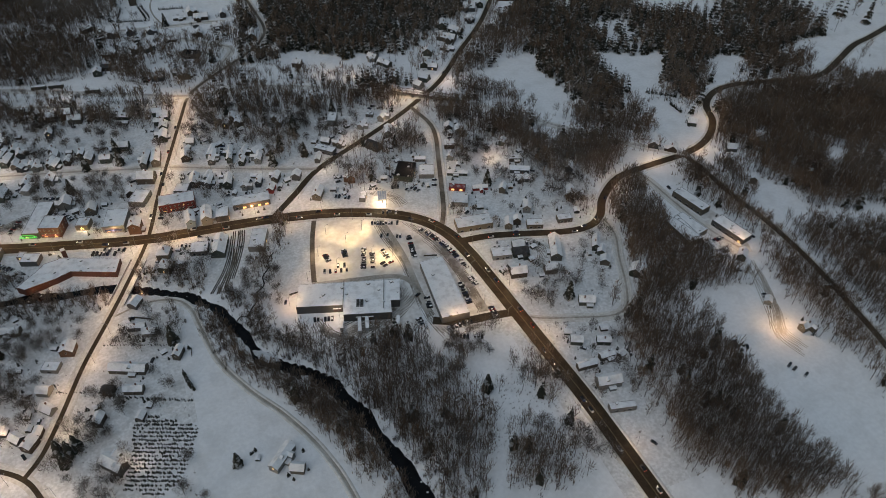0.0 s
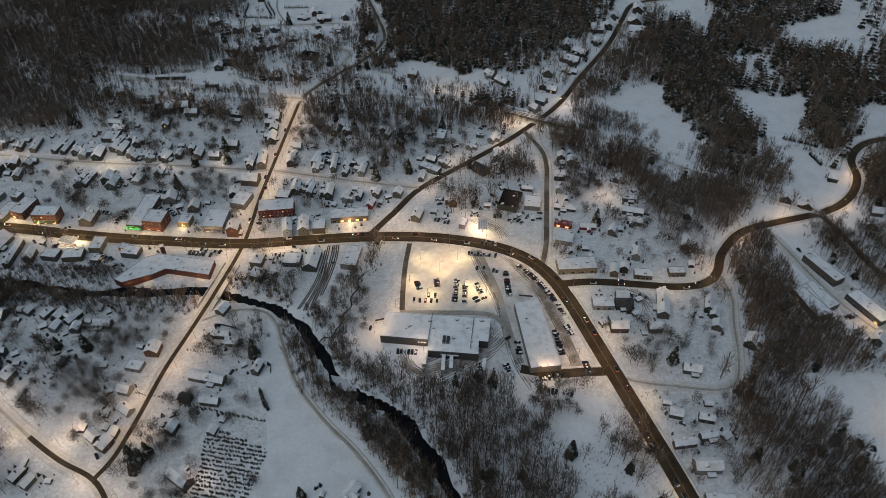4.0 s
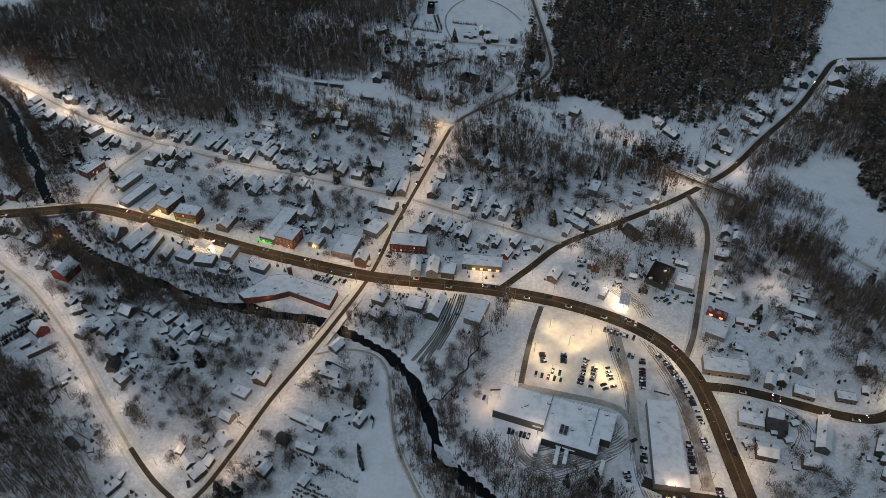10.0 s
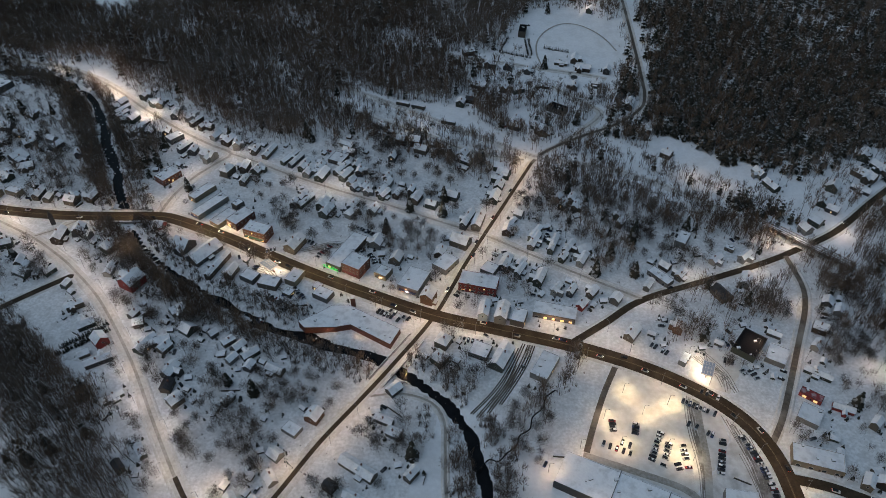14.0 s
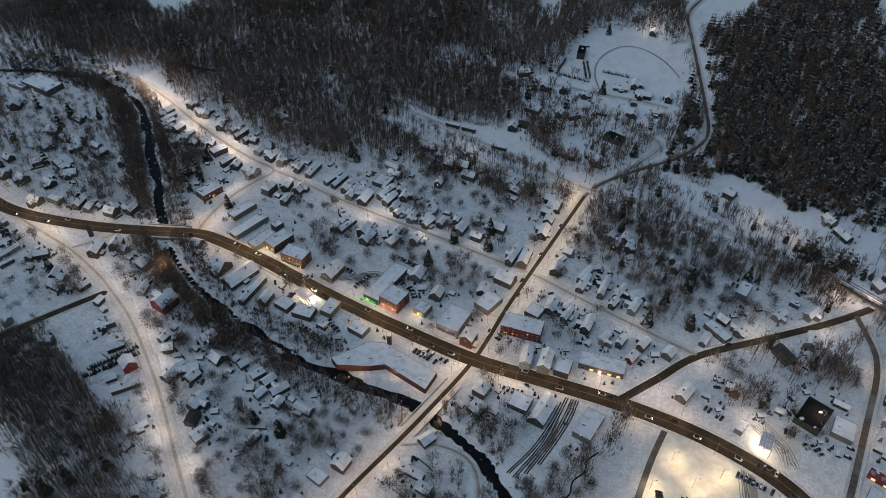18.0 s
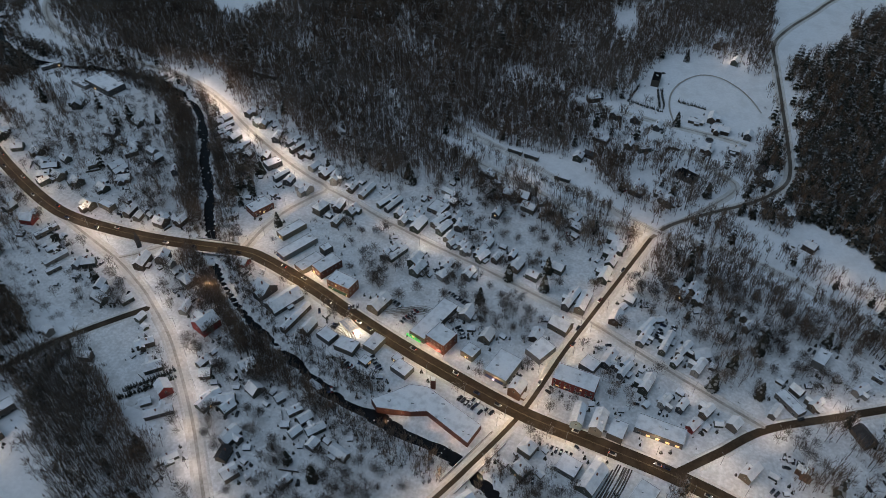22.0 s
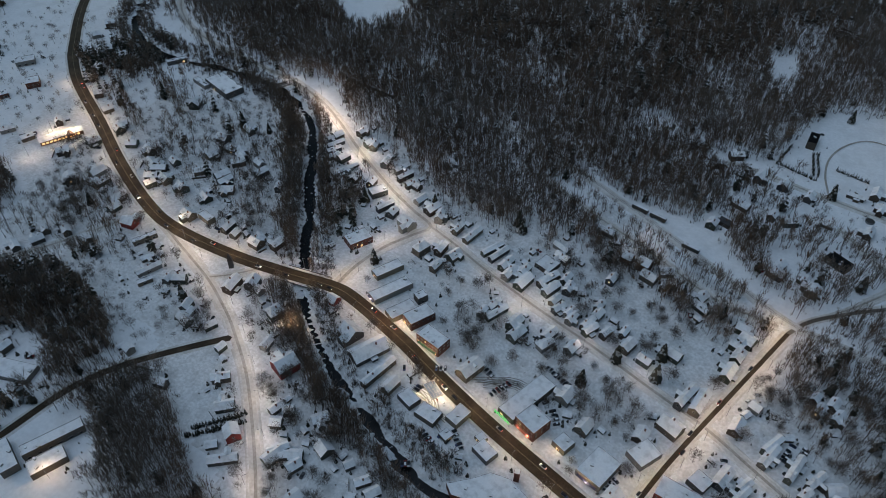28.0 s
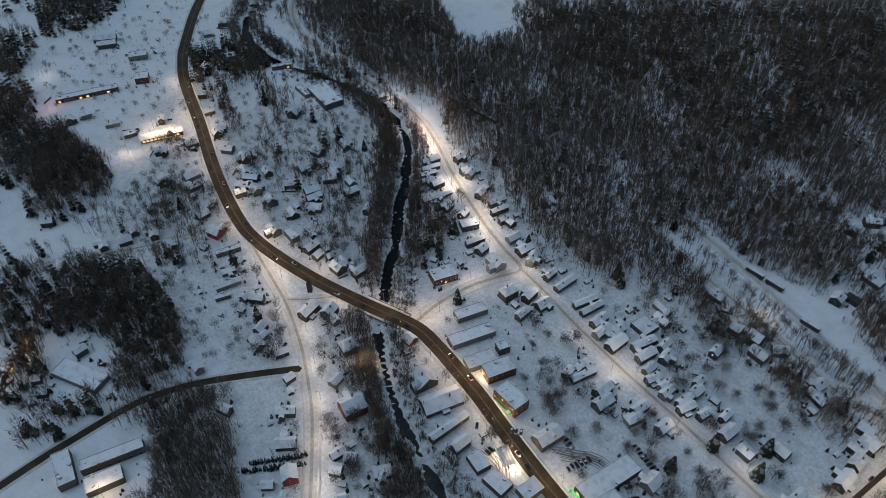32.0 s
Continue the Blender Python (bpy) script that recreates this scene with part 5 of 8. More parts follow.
def lamps_along(road, spacing, start, stop, offset, kind, size):
    """Lamps on alternating sides of a road between two fractions of its length."""
    line = [Vector(p) for p in ROAD_LINES[road]]
    lens = [0.0]
    for a, b in zip(line, line[1:]):
        lens.append(lens[-1] + (b - a).length)
    s, side = start * lens[-1], 1
    while s < stop * lens[-1]:
        i = max(k for k in range(len(lens) - 1) if lens[k] <= s)
        d = (line[i + 1] - line[i]).normalized()
        here = line[i] + d * (s - lens[i])
        room = {}
        for k in (-1, 1):
            q = here + Vector((d.y, -d.x)) * offset * k
            room[k] = min(math.hypot(q.x - f[0], q.y - f[1]) - f[2] for f in FOOTPRINTS)
        if room[side] < 6 and room[-side] > room[side]:
            side = -side
        if room[side] < 1.5:
            s += spacing * 0.25
            continue
        p = here + Vector((d.y, -d.x)) * offset * side
        street_lamp(p.x, p.y, math.degrees(math.atan2(d.x * side, -d.y * side)), kind, size)
        s += spacing
        side = -side


lamps_along("road_main", 30, 0.145, 0.43, 8.6, "warm", "usual")
lamps_along("road_main", 26, 0.43, 0.575, 8.6, "warm", "usual")
lamps_along("road_main", 36, 0.575, 0.68, 8.6, "warm", "small")
lamps_along("road_cross", 26, 0.03, 0.97, 6.4, "warm", "usual")
lamps_along("road_west", 29, 0.06, 0.66, 6.4, "white", "usual")
lamps_along("road_diagonal", 46, 0.03, 0.27, 6.6, "white", "usual")
lamps_along("road_second", 44, 0.08, 0.95, 6.0, "white", "small")
lamps_along("road_church", 38, 0.05, 0.95, 6.4, "white", "usual")
lamps_along("road_side", 50, 0.1, 0.8, 6.0, "warm", "small")
lamps_along("road_east", 50, 0.08, 0.4, 6.2, "warm", "usual")
for x, y, turn, kind, size in (
        (-778, 448, 60, "red", "small"), (-838, 477, 60, "white", "small"), (-664, 492, 150, "white", "usual"), (-650, 455, 330, "white", "usual"), (-640, 521, 200, "white", "small"), (-488, 264, 0, "warm", "small"), (-502, 280, 0, "warm", "small"),
        (-130, 621, 60, "warm", "small"), (-452, 640, 30, "white", "usual"),
        (-470, 650, 30, "white", "strong"), (-441, 636, 30, "white", "strong"), (-394, 606, 30, "white", "strong"), (-343, 576, 30, "white", "strong"),
        (-188, 516, 90, "white", "usual"), (-23, 592, 200, "warm", "usual"), (353, 218, 0, "warm", "usual"), (327, 135, 0, "warm", "strong"),
        (-312, 412, 100, "warm", "strong"), (225, 388, 90, "white", "usual"),
        (179, 512, 220, "warm", "usual"), (126, 588, 200, "warm", "small"), (147, 574, 20, "warm", "small"), (26, 886, 270, "white", "usual"), (-98, 190, 0, "white", "small"), (-171, 236, 90, "warm", "usual")):
    street_lamp(x, y, turn, kind, size)
# lamps of the lit supermarket lot, its doors and the long store
for x, y, turn, kind, size in (
        (60, 346, 0, "warm", "lot"), (48, 324, 0, "warm", "lot"), (72, 331, 0, "warm", "lot"), (58, 306, 0, "warm", "lot"), (86, 309, 0, "warm", "lot"),
        # two strong lamps at the roadside market are extra, added to brighten its glow
        (101, 303, 180, "warm", "lot"), (88, 341, 0, "warm", "lot"), (-367, 254, 150, "warm", "usual"), (-655, 483, 64, "warm", "strong"), (-640, 500, 244, "warm", "strong"), (34, 300, 0, "warm", "usual"), (16, 281, 0, "warm", "usual"), (46, 258, 180, "white", "usual"),
        (121, 221, 90, "warm", "usual"), (146, 232, 180, "warm", "usual"), (151, 398, 180, "white", "usual"), (104, 384, 0, "white", "usual")):
    street_lamp(x, y, turn, kind, size)

# ---------------------------------------------------------------- cars
PAINTS = [material("car_paint_" + n, c, tuple(0.9 * v for v in c), 0.5, 0.3, metal=0.3) for n, c in
          (("black", (0.015, 0.015, 0.017)), ("silver", (0.4, 0.41, 0.42)), ("white", (0.65, 0.65, 0.65)), ("red", (0.25, 0.02, 0.02)), ("blue", (0.03, 0.05, 0.12)), ("grey", (0.1, 0.1, 0.11)))]
CAR_WORDS = ["black", "silver", "white", "red", "dark blue", "grey"]
TYRE = material("tyre", (0.02, 0.02, 0.02), (0.03, 0.03, 0.03), 3.0, 0.9)
HEADLIGHT = material("headlight", (1.0, 0.9, 0.7), (1.0, 0.88, 0.68), 1.0, 0.3, emit=22.0)
TAILLIGHT = material("taillight", (1.0, 0.08, 0.04), (0.9, 0.06, 0.03), 1.0, 0.3, emit=7.0)
DARK_LIGHT = material("unlit_lamp", (0.3, 0.3, 0.3), (0.2, 0.18, 0.18), 3.0, 0.3)


def loft(sections):
    """A body out of cross sections along x: each is x, half width at the foot, half width at the top, foot, top."""
    v, f = [], []
    for x, w0, w1, z0, z1 in sections:
        v += [(x, -w0, z0), (x, -w0 * 1.02, (z0 * 0.4 + z1 * 0.6)), (x, -w1, z1), (x, w1, z1), (x, w0 * 1.02, (z0 * 0.4 + z1 * 0.6)), (x, w0, z0)]
    for i in range(len(sections) - 1):
        for k in range(6):
            j = (k + 1) % 6
            f.append((i * 6 + k, i * 6 + j, i * 6 + 6 + j, i * 6 + 6 + k)[::-1])
    f.append((0, 1, 2, 3, 4, 5))
    e = (len(sections) - 1) * 6
    f.append((e + 5, e + 4, e + 3, e + 2, e + 1, e))
    return v, f


def wheel_data():
    n = 8
    v = [(0.33 * math.cos(2 * math.pi * k / n), s * 0.11, 0.33 * math.sin(2 * math.pi * k / n)) for s in (-1, 1) for k in range(n)]
    f = [(k, (k + 1) % n, n + (k + 1) % n, n + k)[::-1] for k in range(n)] + [tuple(range(n)), tuple(range(n, 2 * n))[::-1]]
    return data("axle", [([(x, y + o, z) for x, y, z in v], f) for o in (-0.8, 0.8)] + [box(-0.05, -0.8, -0.05, 0.05, 0.8, 0.05)], [TYRE])


WHEEL = wheel_data()
SEDAN = [(-2.25, 0.75, 0.7, 0.4, 0.75), (-2.1, 0.86, 0.78, 0.25, 0.95), (-1.2, 0.9, 0.8, 0.22, 0.98), (0.9, 0.9, 0.8, 0.22, 0.95), (1.9, 0.86, 0.76, 0.25, 0.82), (2.25, 0.74, 0.68, 0.35, 0.65)]
SUV = [(-2.25, 0.8, 0.75, 0.45, 1.0), (-2.15, 0.9, 0.82, 0.35, 1.1), (-1.2, 0.93, 0.84, 0.3, 1.12), (1.0, 0.93, 0.84, 0.3, 1.1), (2.0, 0.9, 0.8, 0.35, 1.0), (2.3, 0.8, 0.74, 0.45, 0.85)]
CABS = {"car": [(-1.65, 0.76, 0.7, 0.94, 1.0), (-1.0, 0.76, 0.6, 0.95, 1.42), (0.25, 0.76, 0.6, 0.95, 1.43), (1.15, 0.76, 0.7, 0.92, 0.98)],
        "suv": [(-2.1, 0.82, 0.74, 1.08, 1.15), (-1.9, 0.82, 0.68, 1.1, 1.72), (0.3, 0.82, 0.68, 1.1, 1.74), (1.15, 0.82, 0.74, 1.08, 1.14)]}
CAPS = {"car": box(-0.95, -0.56, 1.43, 0.22, 0.56, 1.55), "suv": box(-1.85, -0.64, 1.74, 0.28, 0.64, 1.86)}
BODY = {("car", i): data("body", [loft(SEDAN)], [p]) for i, p in enumerate(PAINTS)} | {("suv", i): data("body", [loft(SUV)], [p]) for i, p in enumerate(PAINTS)}
CAB = {k: data("cabin", [loft(s)], [GLASS]) for k, s in CABS.items()}
CAP = {k: data("snow_cap", [s], [ROOF_SNOW]) for k, s in CAPS.items()}
FRONT = {on: data("headlight", [box(2.12, -0.72, 0.55, 2.3, -0.42, 0.74)], [HEADLIGHT if on else DARK_LIGHT]) for on in (True, False)}
REAR = {on: data("taillight", [box(-2.3, -0.74, 0.62, -2.15, -0.46, 0.8)], [TAILLIGHT if on else DARK_LIGHT]) for on in (True, False)}
MASTERS = {}


def car(x, y, turn, kind, paint, on, snowy):
    key = (kind, paint, on, snowy)
    m = pose(x, y, h1(x, y) + (0.46 if on else 0.12), 0, 0, turn)
    if key in MASTERS:
        return copy_thing(MASTERS[key], m)
    ob = new("suv" if kind == "suv" else "car")
    part("body", BODY[kind, paint], ob)
    part("cabin", CAB[kind], ob)
    if snowy:
        part("snow_cap", CAP[kind], ob, None, "snow on the roof")
    for wx in (-1.4, 1.4):
        part("axle", WHEEL, ob, pose(wx, 0, 0.33))
    if on:
        part("headlight", FRONT[True], ob)
        part("headlight", FRONT[True], ob, pose(0, 1.14, 0))
        part("taillight", REAR[True], ob)
        part("taillight", REAR[True], ob, pose(0, 1.2, 0))
    words = CAR_WORDS[paint]
    tagged(ob, f"{words} car driving with its lights on" if on else (f"parked {words} car with snow on its roof" if snowy else f"parked {words} car on packed snow"), "car",
           "cars on the road" if on else "parked cars")
    ob.matrix_basis = m
    MASTERS[key] = ob
    return ob


crng = random.Random(5)


def any_car(x, y, turn, on=False, snowy=None):
    car(x, y, turn, crng.choice(["car", "suv"]), crng.choices(range(6), (5, 3, 3, 1, 2, 4))[0], on, (crng.random() < 0.45) if snowy is None else snowy)


def parked_row(ax, ay, bx, by, n, across=True):
    d = math.degrees(math.atan2(by - ay, bx - ax))
    for i in range(n):
        if crng.random() < 0.12:
            continue
        t = (i + 0.5) / n
        any_car(ax + (bx - ax) * t, ay + (by - ay) * t, d + (90 if across else 0) + crng.choice([0, 180]) + crng.uniform(-4, 4))


for ax, ay, bx, by, n in ((97, 346, 118, 338, 10), (99, 329, 115, 322, 7), (120, 321, 116, 295, 10), (53, 324, 54, 315, 4), (68, 324, 67, 315, 4), (46, 306, 66, 301, 5), (57, 309, 66, 306, 2),
                         (83, 320, 76, 298, 9), (87.5, 313, 83, 295, 7), (95, 313, 98, 296, 6), (91, 300, 93, 294, 2), (131, 325, 136, 316, 5), (136.6, 315, 140.5, 306, 5), (141, 305, 144.5, 293, 6), (145, 292, 147, 282, 5), (147.3, 281, 149, 270, 5),
                         (110, 254, 108, 240, 6), (138, 258, 136.5, 236, 9), (112, 220.5, 132, 220, 7), (147, 261, 148, 251, 5), (149, 228, 149, 215, 6), (113, 213, 133, 204, 9), (97, 237, 98, 229, 3),
                         (-105, 391, -84, 384, 6), (-30, 468, -26, 455, 3), (-125, 437, -133, 447, 4), (28, 262, 42, 258, 6), (109, 356, 122, 351, 4), (143, 379, 148, 370, 3), (176, 283, 196, 277, 6),
                         (179, 261, 178, 250, 3), (-214, 437, -206, 441, 3), (-175, 398, -168, 392, 3), (-180, 402, -172, 397, 3), (-190, 455, -176, 450, 5), (-150, 440, -142, 446, 4), (-60, 412, -52, 428, 5), (-84, 410, -80, 422, 4), (124, 396, 136, 400, 4), (162, 372, 166, 382, 3),
                         (311, 109, 317, 95, 4), (340, 167, 338, 159, 3), (335, 194, 341, 193, 2), (191, 89, 196, 91, 2), (340, 227, 351, 228, 4),
                         (-172, 436, -165, 452, 6), (-210, 507, -198, 507, 4), (-142, 452, -135, 447, 3), (-131, 444, -128, 449, 3), (-192, 389, -183, 385, 3), (-186, 395, -177, 393, 3), (1, 482, 5, 501, 7), (8, 483, 12, 499, 6), (-214, 423, -215, 415, 3), (-52, 374, -34, 372, 6), (85, 415, 101, 412, 6), (79, 390, 91, 383, 5), (127, 384, 134, 382, 3), (138, 378, 142, 370, 3), (4, 473, 10, 484, 4), (100, 509, 112, 504, 4), (144, 506, 153, 513, 4), (-197, 392, -185, 387, 4), (-195, 366, -190, 369, 3), (-150, 476, -127, 467, 9), (-113, 390, -95, 383, 7)):
    parked_row(ax, ay, bx, by, n)
for road, start, stop, n, off in (("road_main", 0.14, 0.42, 26, 2.6), ("road_main", 0.43, 0.69, 34, 2.6), ("road_cross", 0.1, 0.5, 5, 2.0), ("road_east", 0.02, 0.16, 8, 1.8), ("road_diagonal", 0.05, 0.5, 4, 2.0)):
    line = [Vector(p) for p in ROAD_LINES[road]]
    for i in range(n):
        t = start + (stop - start) * (i + crng.uniform(0.1, 0.9)) / n
        k = int(t * (len(line) - 2))
        d = (line[k + 1] - line[k]).normalized()
        s = crng.choice([-1, 1])
        p = line[k] + Vector((d.y, -d.x)) * off * s
        any_car(p.x, p.y, math.degrees(math.atan2(d.y, d.x)) + (0 if s > 0 else 180), True, False)
# cars left beside houses
for x, y, r in FOOTPRINTS[::4]:
    a = crng.uniform(0, 6.28)
    px, py = x + (r + 3.2) * math.cos(a), y + (r + 3.2) * math.sin(a)
    if min(math.hypot(px - q[0], py - q[1]) - q[2] for q in FOOTPRINTS) > 2.6 and line_distance(np.array([px]), np.array([py]), RIVER_COARSE)[0] > 18 and all(
            line_distance(np.array([px]), np.array([py]), np.array(l[::3] + [l[-1]]))[0] > 8 for l in ROAD_LINES.values()):
        any_car(px, py, crng.uniform(0, 360), False)

# ---------------------------------------------------------------- bridges and the rail line
CONCRETE = material("bridge_concrete", (0.34, 0.33, 0.31), (0.26, 0.25, 0.24), 1.0, 0.85, 0.3, 2.0, stain=(0.16, 0.15, 0.14), stain_scale=0.3)
RUST = material("rusted_girder", (0.10, 0.07, 0.055), (0.07, 0.05, 0.04), 1.5, 0.8, 0.3, 3.0, stain=(0.4, 0.4, 0.41), stain_scale=0.3, stain_amount=0.5)


def bridge(name, a, b, width, label):
    """A road bridge: beams under the deck, parapets and end posts."""
    a, b = Vector(a), Vector(b)
    ln = (b - a).length
    ob = new(name)
    ob.matrix_basis = pose((a.x + b.x) / 2, (a.y + b.y) / 2, h1(*((a + b) / 2)), 0, 0, math.degrees(math.atan2(b.y - a.y, b.x - a.x)))
    h, w = ln / 2, width / 2
    for s in (-1, 1):
        part("parapet", data("parapet", [box(-h, min(s * w, s * (w + 0.35)), -0.2, h, max(s * w, s * (w + 0.35)), 1.25)], [CONCRETE]), ob)
        part("parapet_snow", data("parapet_snow", [box(-h, min(s * w, s * (w + 0.35)), 1.255, h, max(s * w, s * (w + 0.35)), 1.36)], [ROOF_SNOW]), ob)
    for k in range(5):
        y = -w + 0.6 + k * (width - 1.2) / 4
        part("beam", data("beam", [box(-h, y - 0.25, -1.1, h, y + 0.25, 0.2)], [CONCRETE]), ob)
    for s in (-1, 1):
        part("abutment", data("abutment", [box(s * h - 0.8, -w, -4.5, s * h + 0.8, w, 0.15)], [CONCRETE]), ob)
    return tagged(ob, label, "bridge", kind="structure")


bridge("bridge_main", (-358, 456.5), (-322, 462.5), 15.5, "concrete road bridge over the dark river")
bridge("bridge_cross", (-80, 370), (-99, 328), 11.5, "concrete street bridge over the river")
bridge("bridge_valley", (-538, 654), (-526, 676), 6.5, "small old bridge over the upper river")

RAIL = spline([(-520, 800), (-380, 745), (-270, 702), (-204, 679), (-131, 648), (-66, 619), (-18, 597), (25, 592), (63, 586), (114, 563), (161, 536), (205, 507), (246, 479), (280, 441), (312, 407), (352, 365), (392, 332)], 6)
rail_bed = ribbon("rail_bed", RAIL, [(-5, -0.3), (-2.4, 0.85), (2.4, 0.85), (5, -0.3)], BANK_SNOW, lift=0.05)
tagged(rail_bed, "snow-covered rail embankment through the trees", "rail line", kind="structure")
for s in (-0.75, 0.75):
    tagged(ribbon("rail", RAIL, [(s - 0.12, 0.92), (s - 0.1, 1.06), (s + 0.1, 1.06), (s + 0.12, 0.92)], RUST), "rusty rail showing through snow", "rail", kind="structure")


def rail_bridge(a, b):
    a, b = Vector(a), Vector(b)
    ln = (b - a).length
    ob = new("rail_bridge")
    ob.matrix_basis = pose((a.x + b.x) / 2, (a.y + b.y) / 2, h1(*((a + b) / 2)), 0, 0, math.degrees(math.atan2(b.y - a.y, b.x - a.x)))
    h = ln / 2
    part("deck", data("deck", [box(-h, -2.6, 4.9, h, 2.6, 5.3), box(-h, -1.6, 5.3, h, 1.6, 5.45)], [RUST, ROOF_SNOW], [0, 1]), ob)
    n = 12
    for s in (-2.7, 2.7):
        part("girder", data("girder", [box(-h, s - 0.2, 4.2, h, s + 0.2, 4.6), box(-h, s - 0.2, 7.2, h, s + 0.2, 7.5)], [RUST]), ob)
        for k in range(n + 1):
            x = -h + 2 * h * k / n
            part("post", data("post", [box(x - 0.15, s - 0.15, 4.6, x + 0.15, s + 0.15, 7.2)], [RUST]), ob)
        for k in range(n):
            x0, x1 = -h + 2 * h * k / n, -h + 2 * h * (k + 1) / n
            z0, z1 = (4.6, 7.2) if k % 2 else (7.2, 4.6)
            part("brace", data("brace", tube_pieces([(x0, s, z0), (x1, s, z1)], 0.12, 4), [RUST]), ob)
    for x in (-h + 1, -h / 3, h / 3, h - 1):
        part("pier", data("pier", [box(x - 0.9, -2.4, -1, x + 0.9, 2.4, 4.9)], [CONCRETE]), ob)
    tagged(ob, "rusty steel lattice rail bridge over the road", "bridge")


rail_bridge((176, 527), (231, 487))

# ---------------------------------------------------------------- trees
rng = np.random.default_rng(7)


def tube(p, q, r0, r1, n=3):
    """Corners and faces of a tapered stick."""
    p, q = np.array(p, float), np.array(q, float)
    d = (q - p) / (np.linalg.norm(q - p) + 1e-9)
    a = np.cross(d, [0.3, 0.9, 0.2])
    a /= np.linalg.norm(a)
    b = np.cross(d, a)
    v = []
    for c, r in ((p, r0), (q, r1)):
        for k in range(n):
            t = 2 * math.pi * k / n
            v.append(c + r * (math.cos(t) * a + math.sin(t) * b))
    f = []
    for k in range(n):
        j = (k + 1) % n
        f += [(k, j, n + j), (k, n + j, n + k)]
    return np.array(v), np.array(f)


def merge(parts):
    vs, fs, o = [], [], 0
    for v, f in parts:
        vs.append(v)
        fs.append(f + o)
        o += len(v)
    return np.concatenate(vs), np.concatenate(fs)


def bare_tree(seed, limbs=8, twigs=6, spread=0.26, fine=0.0075, solid=True, rise=(0.6, 1.2)):
    """A leafless tree one metre high: trunk, limbs, and a rounded crown of fine twigs that fan outwards."""
    r = np.random.default_rng(seed)
    lean = r.normal(0, 0.03, 2)
    top = np.array([lean[0], lean[1], 0.9])
    mid = np.array([lean[0] * 0.3, lean[1] * 0.3, 0.45])
    trunk = merge([tube((0, 0, -0.03), mid, 0.019, 0.014, 3), tube(mid, top, 0.014, 0.003, 3)]) if solid else tube((0, 0, -0.03), top, 0.013, 0.003, 3)
    crown = []
    for i in range(limbs):
        t = 0.3 + 0.5 * (i + r.random()) / limbs
        a = i * 2.4 + r.normal(0, 0.4)
        base = mid * min(1, t / 0.45) if t < 0.45 else mid + (top - mid) * (t - 0.45) / 0.45
        ln = spread * (1.15 - t) * r.uniform(0.8, 1.25) + 0.05
        tip = base + np.array([math.cos(a) * ln, math.sin(a) * ln, ln * r.uniform(*rise)])
        if solid:
            crown.append(tube(base, tip, 0.004, 0.0012, 3))
        else:
            w = np.array([-math.sin(a), math.cos(a), 0]) * 0.006
            crown.append((np.array([base - w, base + w, tip]), np.array([(0, 1, 2)])))
    # lobes make the outline uneven
    lobes = [(r.uniform(0, 6.28), r.uniform(0.45, 0.85), r.uniform(0.5, 1.0)) for _ in range(5)]
    for k in range(limbs * twigs):
        if r.random() < 0.7:
            la, lz, lr = lobes[int(r.integers(5))]
            c = np.array([math.cos(la) * spread * 0.5 * lr, math.sin(la) * spread * 0.5 * lr, lz])
            p = c + r.normal(0, 1, 3) * np.array([0.24 * spread, 0.24 * spread, 0.085])
        else:
            a, q = r.uniform(0, 6.28), math.sqrt(r.random())
            z = r.uniform(0.36, 0.92)
            wide = spread * math.sqrt(max(0.05, 1 - ((z - 0.6) / 0.42) ** 2))
            p = np.array([math.cos(a) * wide * q, math.sin(a) * wide * q, z])
        out = np.array([p[0], p[1], 0]) / (math.hypot(p[0], p[1]) + 0.02)
        d = out * r.uniform(0.2, 0.9) + np.array([r.normal(0, 0.35), r.normal(0, 0.35), r.uniform(*rise)])
        d = d / np.linalg.norm(d)
        w = np.cross(d, r.normal(0, 1, 3))
        w = w / (np.linalg.norm(w) + 1e-6) * fine
        e = p + d * r.uniform(0.65, 1.35) * (0.09 + 0.046 * rise[1])
        e[2] = min(e[2], 1.03)
        crown.append((np.array([p - w, p + w, e]), np.array([(0, 1, 2)])))
    return trunk, merge(crown)


